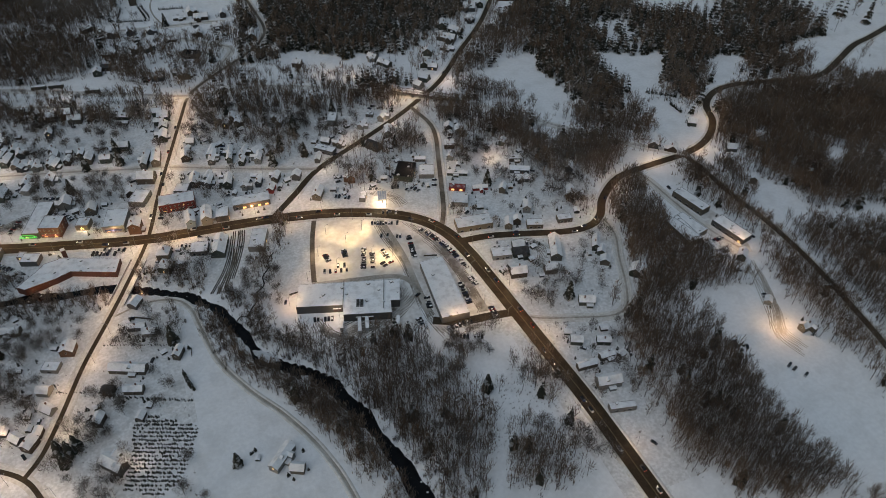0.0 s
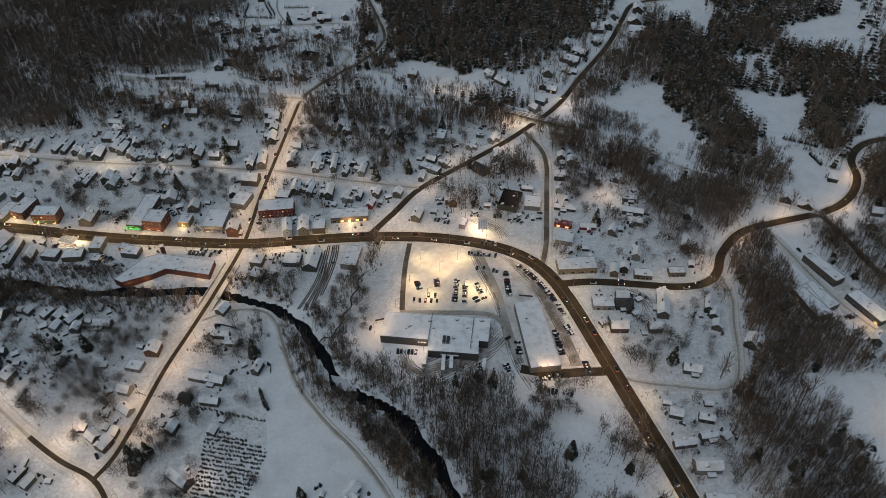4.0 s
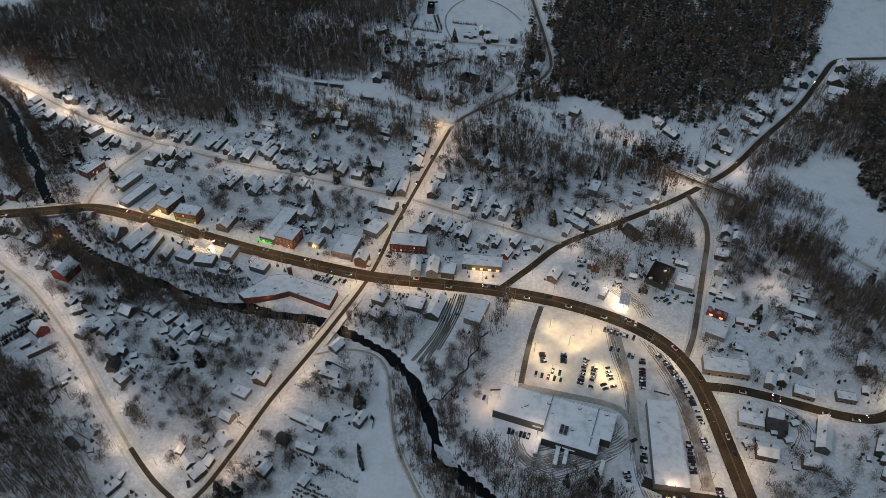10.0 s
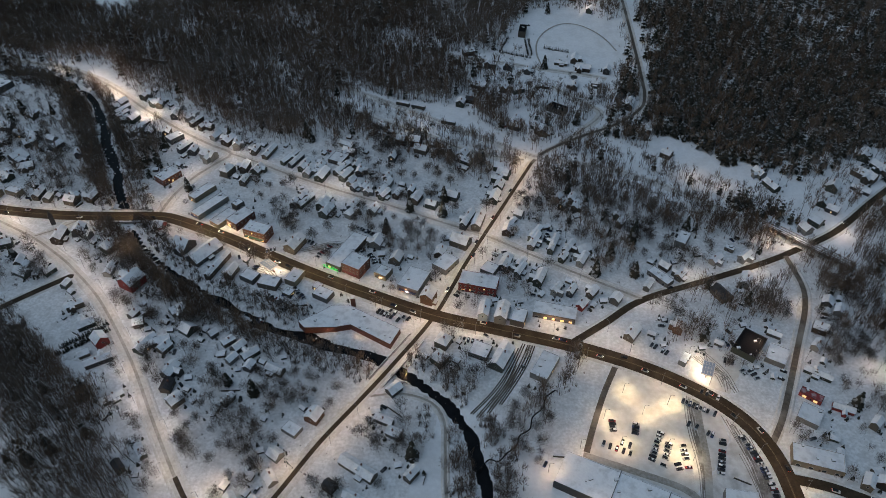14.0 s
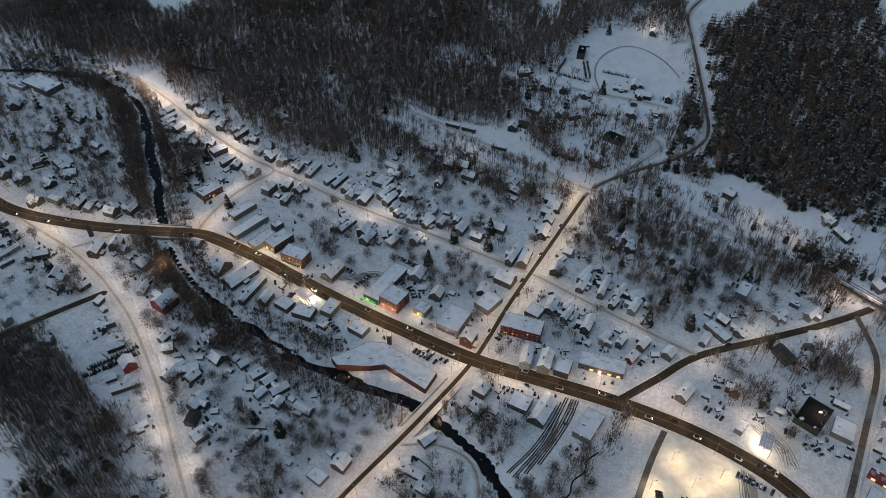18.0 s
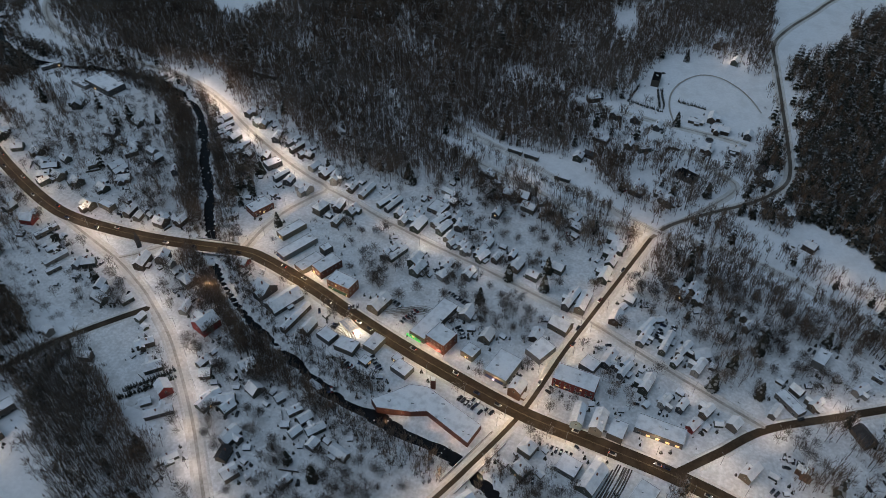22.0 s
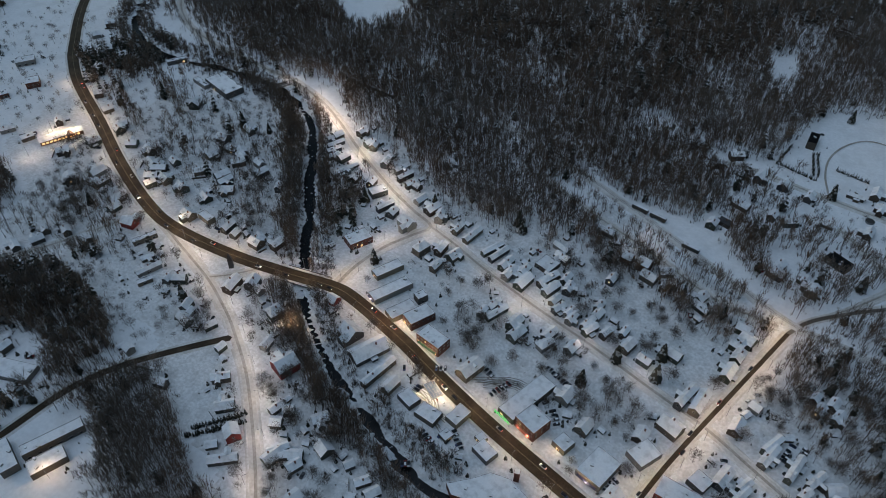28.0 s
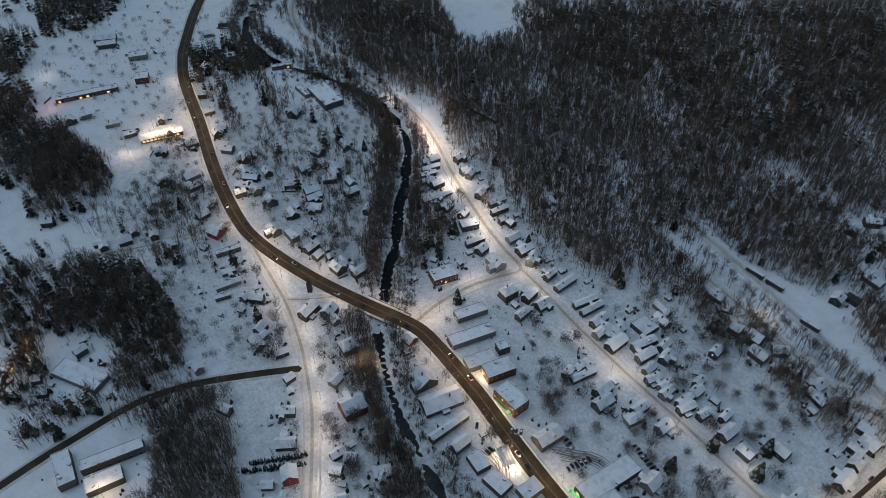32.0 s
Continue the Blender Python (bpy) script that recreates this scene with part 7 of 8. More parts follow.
# fields, yards and lanes that stay open inside the woods
CLEARINGS = [
    [(82, 636), (106, 648), (147, 621), (156, 592), (129, 588), (97, 609)],
    [(-508, 378), (-482, 404), (-427, 422), (-379, 390), (-398, 352), (-426, 362), (-463, 366)],
    [(-113, 935), (-89, 949), (-78, 894), (-101, 880)], [(-223, 668), (-189, 664), (-132, 664), (-128, 652), (-171, 646), (-221, 656)],
    [(-601, 855), (-534, 801), (-505, 812), (-490, 850), (-560, 900)],
    [(287, 188), (331, 173), (347, 153), (357, 129), (288, 49), (289, 112), (287, 149)],
    [(407, 279), (439, 270), (428, 230), (414, 202), (398, 232)], [(-190, 668), (-96, 671), (-27, 605), (-74, 615), (-147, 650)],
    [(-661, 573), (-659, 616), (-602, 566), (-608, 550)], [(-423, 357), (-402, 379), (-380, 365), (-403, 342)],
    [(-508, 295), (-451, 318), (-433, 297), (-465, 274)], [(-417, 267), (-387, 294), (-341, 273), (-401, 228)],
    [(246, 516), (266, 530), (292, 539), (328, 551), (339, 554), (342, 534), (332, 506), (338, 482), (341, 471), (330, 457), (305, 462), (283, 486), (263, 507)],
    [(407, 536), (423, 522), (445, 508), (478, 496), (457, 464), (427, 438), (403, 437), (404, 454), (398, 473), (401, 496), (400, 515)],
    [(401, 429), (416, 419), (441, 407), (421, 379), (395, 390), (388, 415)],
    [(421, 721), (456, 722), (462, 696), (440, 635), (419, 626), (431, 667), (405, 675)],
    [(521, 632), (553, 641), (605, 651), (568, 592), (532, 606), (511, 615)],
    [(49, 636), (96, 618), (150, 609), (180, 609), (211, 573), (206, 554), (170, 569), (92, 595), (47, 609)],
    [(636, 392), (681, 414), (729, 431), (660, 364), (624, 372)],
    [(593, 455), (645, 470), (697, 464), (678, 436), (629, 434), (592, 446)],
    [(393, 390), (422, 389), (445, 380), (424, 347), (404, 338), (366, 344)],
    [(413, 300), (430, 284), (442, 254), (443, 230), (476, 213), (494, 202), (482, 190), (435, 214), (416, 225), (408, 264)],
    [(511, 293), (528, 287), (506, 263), (491, 269)],
    [(343, 360), (362, 347), (381, 331), (324, 335)],
    [(334, 331), (361, 311), (365, 261), (366, 212), (351, 150), (339, 179), (329, 213), (318, 256)],
    [(282, 191), (322, 177), (345, 177), (343, 142), (336, 122), (329, 104), (333, 87), (350, 85), (346, 59), (297, 11), (280, 18), (284, 49), (278, 72), (276, 96), (288, 115), (286, 137), (286, 165)],
    [(-28, 875), (22, 874), (59, 852), (64, 798), (71, 763), (47, 738), (-15, 745), (-27, 766), (-37, 797), (-50, 800), (-50, 825), (-32, 841)],
    [(-106, 913), (-96, 928), (-80, 907), (-86, 889), (-98, 888)],
    [(-200, 774), (-185, 792), (-167, 769), (-187, 767)],
    [(-184, 664), (-140, 661), (-95, 646), (-52, 629), (-8, 612), (-53, 605), (-99, 616), (-149, 636), (-179, 647)],
    [(-644, 643), (-604, 647), (-560, 641), (-525, 638), (-491, 607), (-451, 560), (-490, 586), (-537, 607), (-563, 603), (-605, 608)],
    [(-636, 559), (-658, 601), (-654, 616), (-629, 587), (-598, 582), (-574, 562), (-582, 541), (-616, 548)],
    [(-705, 579), (-696, 605), (-679, 601), (-686, 571)],
    [(-875, 486), (-850, 531), (-807, 574), (-773, 593), (-723, 564), (-659, 534), (-602, 508), (-549, 485), (-568, 441), (-605, 410), (-640, 433), (-707, 434), (-773, 455), (-851, 461)],
    [(-612, 849), (-529, 886), (-502, 826), (-514, 803), (-539, 796), (-573, 821)],
    [(-739, 696), (-727, 720), (-689, 687), (-718, 685)],
    [(-526, 452), (-520, 490), (-475, 466), (-466, 432), (-488, 419)],
    [(-439, 360), (-409, 385), (-371, 408), (-357, 389), (-378, 371), (-406, 339)],
    [(-365, 343), (-340, 391), (-264, 312), (-291, 295), (-324, 314)],
    [(-418, 257), (-412, 276), (-385, 301), (-365, 284), (-346, 274), (-355, 256), (-388, 236)],
    [(-429, 426), (-377, 405), (-393, 370), (-423, 376), (-458, 408)],
    [(-493, 309), (-469, 318), (-445, 316), (-442, 298), (-465, 290)],
    [(-128, 766), (-78, 772), (-27, 766), (-21, 758), (-74, 748), (-118, 750)],
    [(-73, 775), (-46, 858), (-28, 875), (-33, 804), (-31, 770)],
    [(-196, 778), (-172, 793), (-152, 772), (-184, 766)],
    [(-20, 749), (52, 748), (61, 716), (17, 694), (-21, 715)],
    [(-55, 659), (-31, 678), (-15, 650), (-44, 636)],
    [(-96, 723), (-55, 705), (-57, 686), (-91, 701)],
    [(-109, 686), (-89, 688), (-78, 661), (-98, 658)],
    [(86, 1001), (129, 1033), (144, 974), (120, 921), (93, 904), (79, 918)],
    [(116, 204), (153, 203), (161, 171), (140, 174), (121, 157), (106, 168)],
    [(118, 149), (133, 152), (112, 121), (95, 92), (84, 96), (101, 121)],
    [(137, 156), (153, 126), (144, 108), (135, 120), (124, 138)],
    [(157, 133), (167, 95), (172, 61), (148, 70), (154, 100)],
    [(-848, 477), (-795, 482), (-723, 471), (-691, 453), (-725, 440), (-751, 421)],
    [(-904, 614), (-871, 694), (-759, 586), (-764, 553), (-849, 490), (-890, 520), (-869, 569)],
    [(523, 625), (592, 637), (620, 598), (608, 565), (543, 575), (510, 592)],
    [(436, 590), (483, 584), (479, 565), (433, 571)],
    [(518, 470), (554, 468), (550, 444), (517, 436), (501, 446)],
]
# what stands clear of trees: the roads, kept by their distance
CLEAR_LINES = [np.array(l[::3] + [l[-1]]) for l in list(ROAD_LINES.values()) + [[p for p in RAIL if p[0] > -215]]]


def clear_of_roads(x, y, gap):
    ok = np.ones(len(x), bool)
    for l in CLEAR_LINES:
        near = (x > l[:, 0].min() - 15) & (x < l[:, 0].max() + 15) & (y > l[:, 1].min() - 15) & (y < l[:, 1].max() + 15) & ok
        if near.any():
            i = np.where(near)[0]
            ok[i] = line_distance(x[i], y[i], l) > gap
    return ok


def scatter(poly, spacing, wander=0.0):
    """Jittered places inside a polygon."""
    a = np.array(poly)
    x0, y0 = a.min(0)
    x1, y1 = a.max(0)
    X, Y = np.meshgrid(np.arange(x0, x1, spacing), np.arange(y0, y1, spacing))
    x = X.ravel() + rng.uniform(-0.5, 0.5, X.size) * spacing
    y = Y.ravel() + rng.uniform(-0.5, 0.5, X.size) * spacing
    # edges that wander
    wx = x + wander * np.sin(y / 9.0 + 1.7 * np.sin(x / 13.0)) + rng.normal(0, 0.6 * wander + 1e-6, len(x))
    wy = y + wander * np.cos(x / 8.0 + 1.5 * np.sin(y / 12.0)) + rng.normal(0, 0.6 * wander + 1e-6, len(x))
    ok = inside(wx, wy, poly)
    return x[ok], y[ok]




def clear_of_buildings(x, y, gap):
    ok = np.ones(len(x), bool)
    for fx, fy, fr in FOOTPRINTS:
        ok &= np.hypot(x - fx, y - fy) > fr + gap
    return ok


taken = set()
bare_places, fir_places = [], []
for kind, poly in WOODS:
    deep = min(p[1] for p in poly) > 480
    x, y = scatter(poly, {"b": 4.5 if deep else 3.5, "s": 6.5, "h": 9.0, "m": 4.7, "c": 4.6 if deep else 4.2, "o": 13.5}[kind], 5.0 if kind != "c" else 3.0)
    ok = clear_of_roads(x, y, 6.0) & (line_distance(x, y, RIVER_COARSE) > 6.5) & ~inside(x, y, [(-12, 384), (8, 380), (0, 345), (-22, 308), (-36, 308), (-36, 330)])
    ok &= clear_of_buildings(x, y, 2.0)
    for cl in CLEARINGS:
        ok &= ~inside(x, y, cl)
    thick = np.sin(x / 31 + 1.3 * np.sin(y / 47)) * np.cos(y / 38 + np.sin(x / 53)) + 0.5 * np.sin(x / 11 + y / 14)
    ok &= rng.random(len(x)) < np.clip((0.95 if kind == "c" else np.where(x < -230, 0.78, 0.74)) + 0.4 * thick, 0.22, 1)
    z = height(x, y)
    for i in np.where(ok)[0]:
        cell = 3.2 if y[i] < 480 else 4.0
        key = (int(x[i] // cell), int(y[i] // cell))
        if key in taken:
            continue
        taken.add(key)
        fir = rng.random() < {"b": 0.025 if deep else 0.02, "s": 0.05, "h": 0.04, "m": 0.3, "c": 0.6 if y[i] > 450 else 0.26, "o": 0.6}[kind]
        (fir_places if fir else bare_places).append((x[i], y[i], z[i], (rng.uniform(10, 20) if fir else rng.uniform(13, 21)) * (1.35 if kind == "o" else 1.0), rng.uniform(0, 6.28)))
# saplings and brush between the trunks, added to darken the bright snow there
def sapling(seed):
    r = np.random.default_rng(seed)
    parts = []
    for k in range(7):
        a = r.uniform(0, 6.28)
        p = np.array([r.normal(0, 0.3), r.normal(0, 0.3), -0.02])
        q = p + np.array([math.cos(a) * 0.3, math.sin(a) * 0.3, r.uniform(0.6, 1.1)])
        w = np.array([-math.sin(a), math.cos(a), 0]) * 0.07
        parts.append((np.array([p - w, p + w, q]), np.array([(0, 1, 2)])))
    return merge(parts)


under = []
for p in bare_places:
    ux, uy = p[0] + rng.normal(0, 2.6), p[1] + rng.normal(0, 2.6)
    under.append((ux, uy, p[2], rng.uniform(1.8, 4.2), rng.uniform(0, 6.28)))
under = np.array(under)
under = under[clear_of_roads(under[:, 0], under[:, 1], 6.0) & (line_distance(under[:, 0], under[:, 1], RIVER_COARSE) > 6.0)]
stand("undergrowth", under, [[sapling(600 + s)] for s in range(6)], [TWIG], "grey-brown saplings and brush under leafless trees", "brush")
near = [p for p in bare_places if p[1] < 520]
far = [p for p in bare_places if p[1] >= 520]
if near:
    stand("bare_woods", near, BARE, [BARK, TWIG], "leafless grey-brown hardwoods dusted with snow", "trees")
stand("far_woods", far, THIN, [BARK, TWIG], "leafless hillside forest dusted with snow", "trees")
stand("spruce_woods", fir_places, LITTLE, [BARK, NEEDLE], "dark snow-dusted conifers on the slopes", "trees")
# snow that stays open: fields, yards and the plots of the stores
OPEN_SNOW = ([(-60, 290), (-8, 205), (20, 120), (-60, 120), (-62, 200)], [(10, 285), (20, 385), (130, 365), (160, 300), (155, 210), (95, 215), (30, 240)], [(-340, 480), (-310, 540), (-330, 550), (-365, 510)],
             [(-12, 380), (6, 378), (-2, 345), (-22, 308), (-36, 308), (-36, 330)], [(-101, 226), (-56, 210), (-68, 188), (-86, 158), (-108, 171), (-99, 192)], [(-170, 362), (-90, 352), (-88, 376), (-133, 392), (-155, 384)])


def on_open_snow(x, y):
    r = np.zeros(len(x), bool)
    for p in OPEN_SNOW:
        r |= inside(x, y, p)
    return r


# brush along the river
t = rng.uniform(0.12, 0.9, 13500)
k = (t * (len(RIVER_LINE) - 2)).astype(int)
side = rng.choice([-1, 1], len(t))
off = 3.8 + 18 * rng.random(len(t)) ** 1.3
d = RIVER_LINE[k + 1] - RIVER_LINE[k]
d /= np.hypot(d[:, 0], d[:, 1])[:, None]
bx = RIVER_LINE[k, 0] + side * off * d[:, 1] + rng.normal(0, 2, len(t))
by = RIVER_LINE[k, 1] - side * off * d[:, 0] + rng.normal(0, 2, len(t))
ok = (clear_of_roads(bx, by, 7.0) | ((by < 300) & (bx < 60) & (bx > -46))) & (line_distance(bx, by, RIVER_COARSE) > 4.4) & (by > -50) & clear_of_buildings(bx, by, 0.0) & ~inside(bx, by, OPEN_SNOW[5]) & ~inside(bx, by, OPEN_SNOW[3])
bz = height(bx, by)
stand("river_brush", [(bx[i], by[i], bz[i], rng.uniform(1.5, 4.5), rng.uniform(0, 6.28)) for i in np.where(ok)[0]], [[s] for s in SHRUBS], [BRUSH],
      "tangled brown brush on the river banks", "brush")
pick = np.where(ok & (line_distance(bx, by, RIVER_COARSE) > 6))[0][::2]
stand("bank_trees", [(bx[i], by[i], bz[i], rng.uniform(8, 15), rng.uniform(0, 6.28)) for i in pick], BARE, [BARK, TWIG], "leafless trees lining the river banks", "trees")

# single trees of the town
def tree_things(kinds, mats, names, n, label, group):
    """Meshes for trees that stand alone: trunk and crown of each form."""
    out = []
    for i, (trunk, crown) in enumerate(kinds[:n]):
        ob = new(names)
        for pn, (v, f), mt in (("trunk", trunk, mats[0]), ("crown", crown, mats[1])):
            me = bpy.data.meshes.new(pn)
            me.from_pydata(v.tolist(), [], f.tolist())
            me.materials.append(mt)
            me.update()
            part(pn, me, ob)
        tagged(ob, label, "tree", group)
        out.append(ob)
    return out


ROUND = [bare_tree(400 + s, 14, 68, 0.42, 0.0052, True, (0.3, 1.2)) for s in range(6)]
shade_trees = tree_things(ROUND, (BARK, YARD_TWIG), "bare_tree", 6, "leafless spreading yard tree dusted with snow", "yard trees")
spruces = tree_things([conifer(500 + s, 11, 10, 0.24) for s in range(4)], (BARK, NEEDLE), "spruce_tree", 4, "tall dark spruce with snow-dusted boughs", "town spruces")
used = set()


def plant(kinds, x, y, size):
    i = int(rng.integers(len(kinds)))
    m = pose(x, y, h1(x, y), 0, 0, rng.uniform(0, 360)) @ Matrix.Scale(size, 4)
    if id(kinds[i]) not in used:
        used.add(id(kinds[i]))
        kinds[i].matrix_basis = m
    else:
        o = copy_thing(kinds[i], pose(0, 0, 0))
        o.matrix_basis = m


SPRUCE_PLACES = [(-125, 475), (-84, 502), (-112, 504), (41, 452), (68, 493), (-65, 278), (70, 456), (-194, 311), (205, 358), (206, 216), (117, 163), (-41, 168), (-175, 306),
                 (-86, 521), (-403, 398), (-298, 579), (-222, 588), (-515, 589), (-487, 593), (-586, 447), (-548, 438), (-352, 556), (-132, 211), (-138, 214), (-135, 205), (-128, 214), (71, 503), (52, 473), (112, 515), (-247, 599), (-228, 594),
                 (-17, 752), (-21, 868), (-305, 500), (-140, 283), (20, 655), (380, 300), (150, 440), (-620, 590)]
for x, y in SPRUCE_PLACES:
    if clear_of_buildings(np.array([x]), np.array([y]), -2)[0]:
        plant(spruces, x, y, rng.uniform(12, 18))
YARDS = [
    ([(-330, 560), (-70, 505), (-60, 590), (-200, 585), (-300, 600)], 19), ([(-60, 480), (60, 440), (185, 500), (100, 545), (-30, 575)], 19),
    ([(-290, 540), (-290, 475), (-80, 410), (-60, 480)], 24), ([(-380, 390), (-290, 400), (-150, 350), (-110, 310), (-170, 215), (-250, 290)], 17),
    ([(-155, 200), (-105, 300), (-50, 290), (-10, 190), (-20, 130), (-100, 140)], 22), ([(165, 300), (190, 480), (290, 420), (270, 290)], 17),
    ([(170, 210), (165, 290), (260, 275), (250, 215), (230, 195)], 18), ([(170, 80), (165, 210), (230, 190), (210, 100)], 22),
    ([(-470, 460), (-380, 460), (-360, 490), (-420, 570), (-540, 640), (-680, 560), (-560, 500)], 16), ([(-640, 500), (-500, 440), (-420, 410), (-360, 390), (-400, 340), (-520, 380), (-600, 430)], 17),
    ([(-500, 660), (-330, 580), (-300, 570), (-290, 600), (-400, 650)], 18), ([(-180, 770), (-80, 700), (60, 690), (70, 760), (-60, 780)], 19), ([(230, 540), (300, 640), (370, 720), (400, 700), (320, 600)], 20),
    ([(-900, 480), (-780, 445), (-700, 475), (-640, 555), (-760, 640), (-880, 700)], 24), ([(-640, 470), (-560, 400), (-500, 430), (-520, 470), (-600, 520)], 16),
    ([(-30, 330), (25, 375), (45, 360), (10, 280), (-25, 260)], 16), ([(-190, 660), (-60, 605), (-30, 585), (-100, 590), (-180, 620)], 15),
]
tx, ty = [], []
for poly, gap in YARDS:
    x, y = scatter(poly, gap * 0.72)
    tx += list(x)
    ty += list(y)
tx, ty = np.array(tx), np.array(ty)
ok = ~on_open_snow(tx, ty) & clear_of_roads(tx, ty, 8.5) & clear_of_buildings(tx, ty, 1.0) & (line_distance(tx, ty, RIVER_COARSE) > 9)
spots = np.where(ok)[0]
order = sorted(spots, key=lambda i: abs(tx[i] + 60) + abs(ty[i] - 400))
for i in order[:230]:
    plant(shade_trees, tx[i], ty[i], rng.uniform(7, 13.5))
rest = order[230:]
if rest:
    stand("yard_trees", [(tx[i], ty[i], h1(tx[i], ty[i]), rng.uniform(6, 11.5), rng.uniform(0, 6.28)) for i in rest], [bare_tree(450 + s, 8, 28, 0.38, 0.0085, False, (0.3, 1.2)) for s in range(5)], [BARK, YARD_TWIG], "leafless yard trees in the outer streets", "trees")
sx, sy = [], []
for poly, gap in YARDS:
    x, y = scatter(poly, 7.5)
    sx += list(x)
    sy += list(y)
sx, sy = np.array(sx), np.array(sy)
ok = ~on_open_snow(sx, sy) & clear_of_roads(sx, sy, 7) & clear_of_buildings(sx, sy, 0.0) & (rng.random(len(sx)) < 0.4)
stand("yard_shrubs", [(sx[i], sy[i], h1(sx[i], sy[i]), rng.uniform(0.9, 2.8), rng.uniform(0, 6.28)) for i in np.where(ok)[0]], [[s] for s in SHRUBS], [BRUSH], "small brown shrubs poking through yard snow", "shrubs")

mx2, my2 = scatter([(136, 180), (167, 144), (144, 108), (101, 121), (114, 150)], 3.4, 3.0)
stand("marsh_brush", [(x, y, h1(x, y), rng.uniform(0.8, 1.9), rng.uniform(0, 6.28)) for x, y in zip(mx2, my2)], [[s] for s in SHRUBS], [BRUSH], "frozen marsh tufts poking through the snow", "brush")
# clumps of small bare trees all through the town
cx, cy = scatter([(-680, 560), (-560, 500), (-540, 640), (-330, 600), (-180, 640), (-30, 585), (190, 500), (290, 410), (280, 290), (250, 200), (180, 80), (0, 120), (-150, 180), (-300, 300), (-420, 340), (-600, 420)], 6.2)
clump = np.sin(cx / 17 + 1.4 * np.sin(cy / 23)) * np.cos(cy / 15 + 1.2 * np.sin(cx / 29)) + 0.4 * np.sin(cx / 6.1 + cy / 7.7)
ok = (clump > 0.42) & clear_of_roads(cx, cy, 8) & clear_of_buildings(cx, cy, 1.2) & (line_distance(cx, cy, RIVER_COARSE) > 9)
ok &= ~on_open_snow(cx, cy)
stand("town_trees", [(cx[i], cy[i], h1(cx[i], cy[i]), rng.uniform(8, 15), rng.uniform(0, 6.28)) for i in np.where(ok)[0]], [bare_tree(470 + s, 8, 28, 0.33, 0.0085, False, (0.4, 1.4)) for s in range(6)], [BARK, YARD_TWIG], "clumps of leafless trees between the houses", "trees")
# low evergreens against the houses
ex, ey = [], []
for fx, fy, fr in FOOTPRINTS:
    for _ in range(3):
        a = rng.uniform(0, 6.28)
        ex.append(fx + (fr + rng.uniform(0.5, 3.5)) * math.cos(a))
        ey.append(fy + (fr + rng.uniform(0.5, 3.5)) * math.sin(a))
ex, ey = np.array(ex), np.array(ey)
ok = clear_of_roads(ex, ey, 8) & clear_of_buildings(ex, ey, 0.2) & (line_distance(ex, ey, RIVER_COARSE) > 9) & ~inside(ex, ey, [(20, 380), (130, 370), (160, 300), (150, 215), (100, 215), (10, 270)])
stand("house_evergreens", [(ex[i], ey[i], h1(ex[i], ey[i]), rng.uniform(1.2, 4.6), rng.uniform(0, 6.28)) for i in np.where(ok)[0]], [[conifer(160 + s, 4, 5, 0.3, False)[1]] for s in range(4)], [NEEDLE], "low dark evergreens planted beside houses", "shrubs")

# ---------------------------------------------------------------- station canopies, signs and yards
CANOPY = material("canopy_white", (0.7, 0.7, 0.68), (0.6, 0.6, 0.58), 1.0, 0.5)
PANEL = material("blue_roof_panels", (0.3, 0.36, 0.45), (0.2, 0.26, 0.36), 1.0, 0.35, stain=(0.5, 0.52, 0.56), stain_scale=0.4)
UNDER = material("canopy_light", (1.0, 0.9, 0.7), (1.0, 0.88, 0.68), 1.0, 0.4, emit=9.0)
NEON = material("green_neon", (0.04, 0.7, 0.12), (0.03, 0.55, 0.1), 1.0, 0.4, emit=1.0)
PUMP = material("pump", (0.45, 0.08, 0.06), (0.35, 0.06, 0.05), 1.0, 0.5)


def station(x, y, turn, ln, wd, panels, watts):
    ob = new("fuel_canopy")
    ob.matrix_basis = pose(x, y, h1(x, y), 0, 0, turn)
    a, b = ln / 2, wd / 2
    part("canopy", data("canopy", [box(-a, -b, 4.6, a, b, 5.3)], [CANOPY]), ob)
    if panels:
        n = max(2, int(ln / 3))
        for i in range(n):
            for j in range(4):
                u, v = -a + 0.3 + i * (ln - 0.6) / n, -b + 0.3 + j * (wd - 0.6) / 4
                part("roof_panel", data("roof_panel", [box(u + 0.1, v + 0.1, 5.31, u + (ln - 0.6) / n - 0.1, v + (wd - 0.6) / 4 - 0.1, 5.42)], [PANEL]), ob)
    else:
        part("roof_snow", data("roof_snow", [box(-a + 0.2, -b + 0.2, 5.305, a - 0.2, b - 0.2, 5.5)], [ROOF_SNOW]), ob)
    for u in (-a * 0.65, 0, a * 0.65):
        part("post", data("post", [box(u - 0.2, -0.2, -0.3, u + 0.2, 0.2, 4.6)], [STEEL]), ob)
        part("pump", data("pump", [box(u + 0.8, -0.3, 0, u + 1.6, 0.3, 1.9), box(u + 0.7, -0.4, 1.9, u + 1.7, 0.4, 2.05)], [PUMP, CANOPY], [0, 1]), ob)
        part("light_panel", data("light_panel", [box(u - 0.6, -b * 0.5, 4.55, u + 0.6, b * 0.5, 4.595)], [UNDER]), ob)
        l = bpy.data.lights.new("canopy_lamp", "POINT")
        l.energy, l.color, l.shadow_soft_size = watts, (1.0, 0.83, 0.6), 0.4
        g = new("canopy_lamp", l)
        g.parent = ob
        g.matrix_basis = pose(u + 0.5, b * 0.6, 3.9)
    tagged(ob, "lit fuel station canopy with pumps" + (" and blue roof panels" if panels else " under snow"), "fuel station")


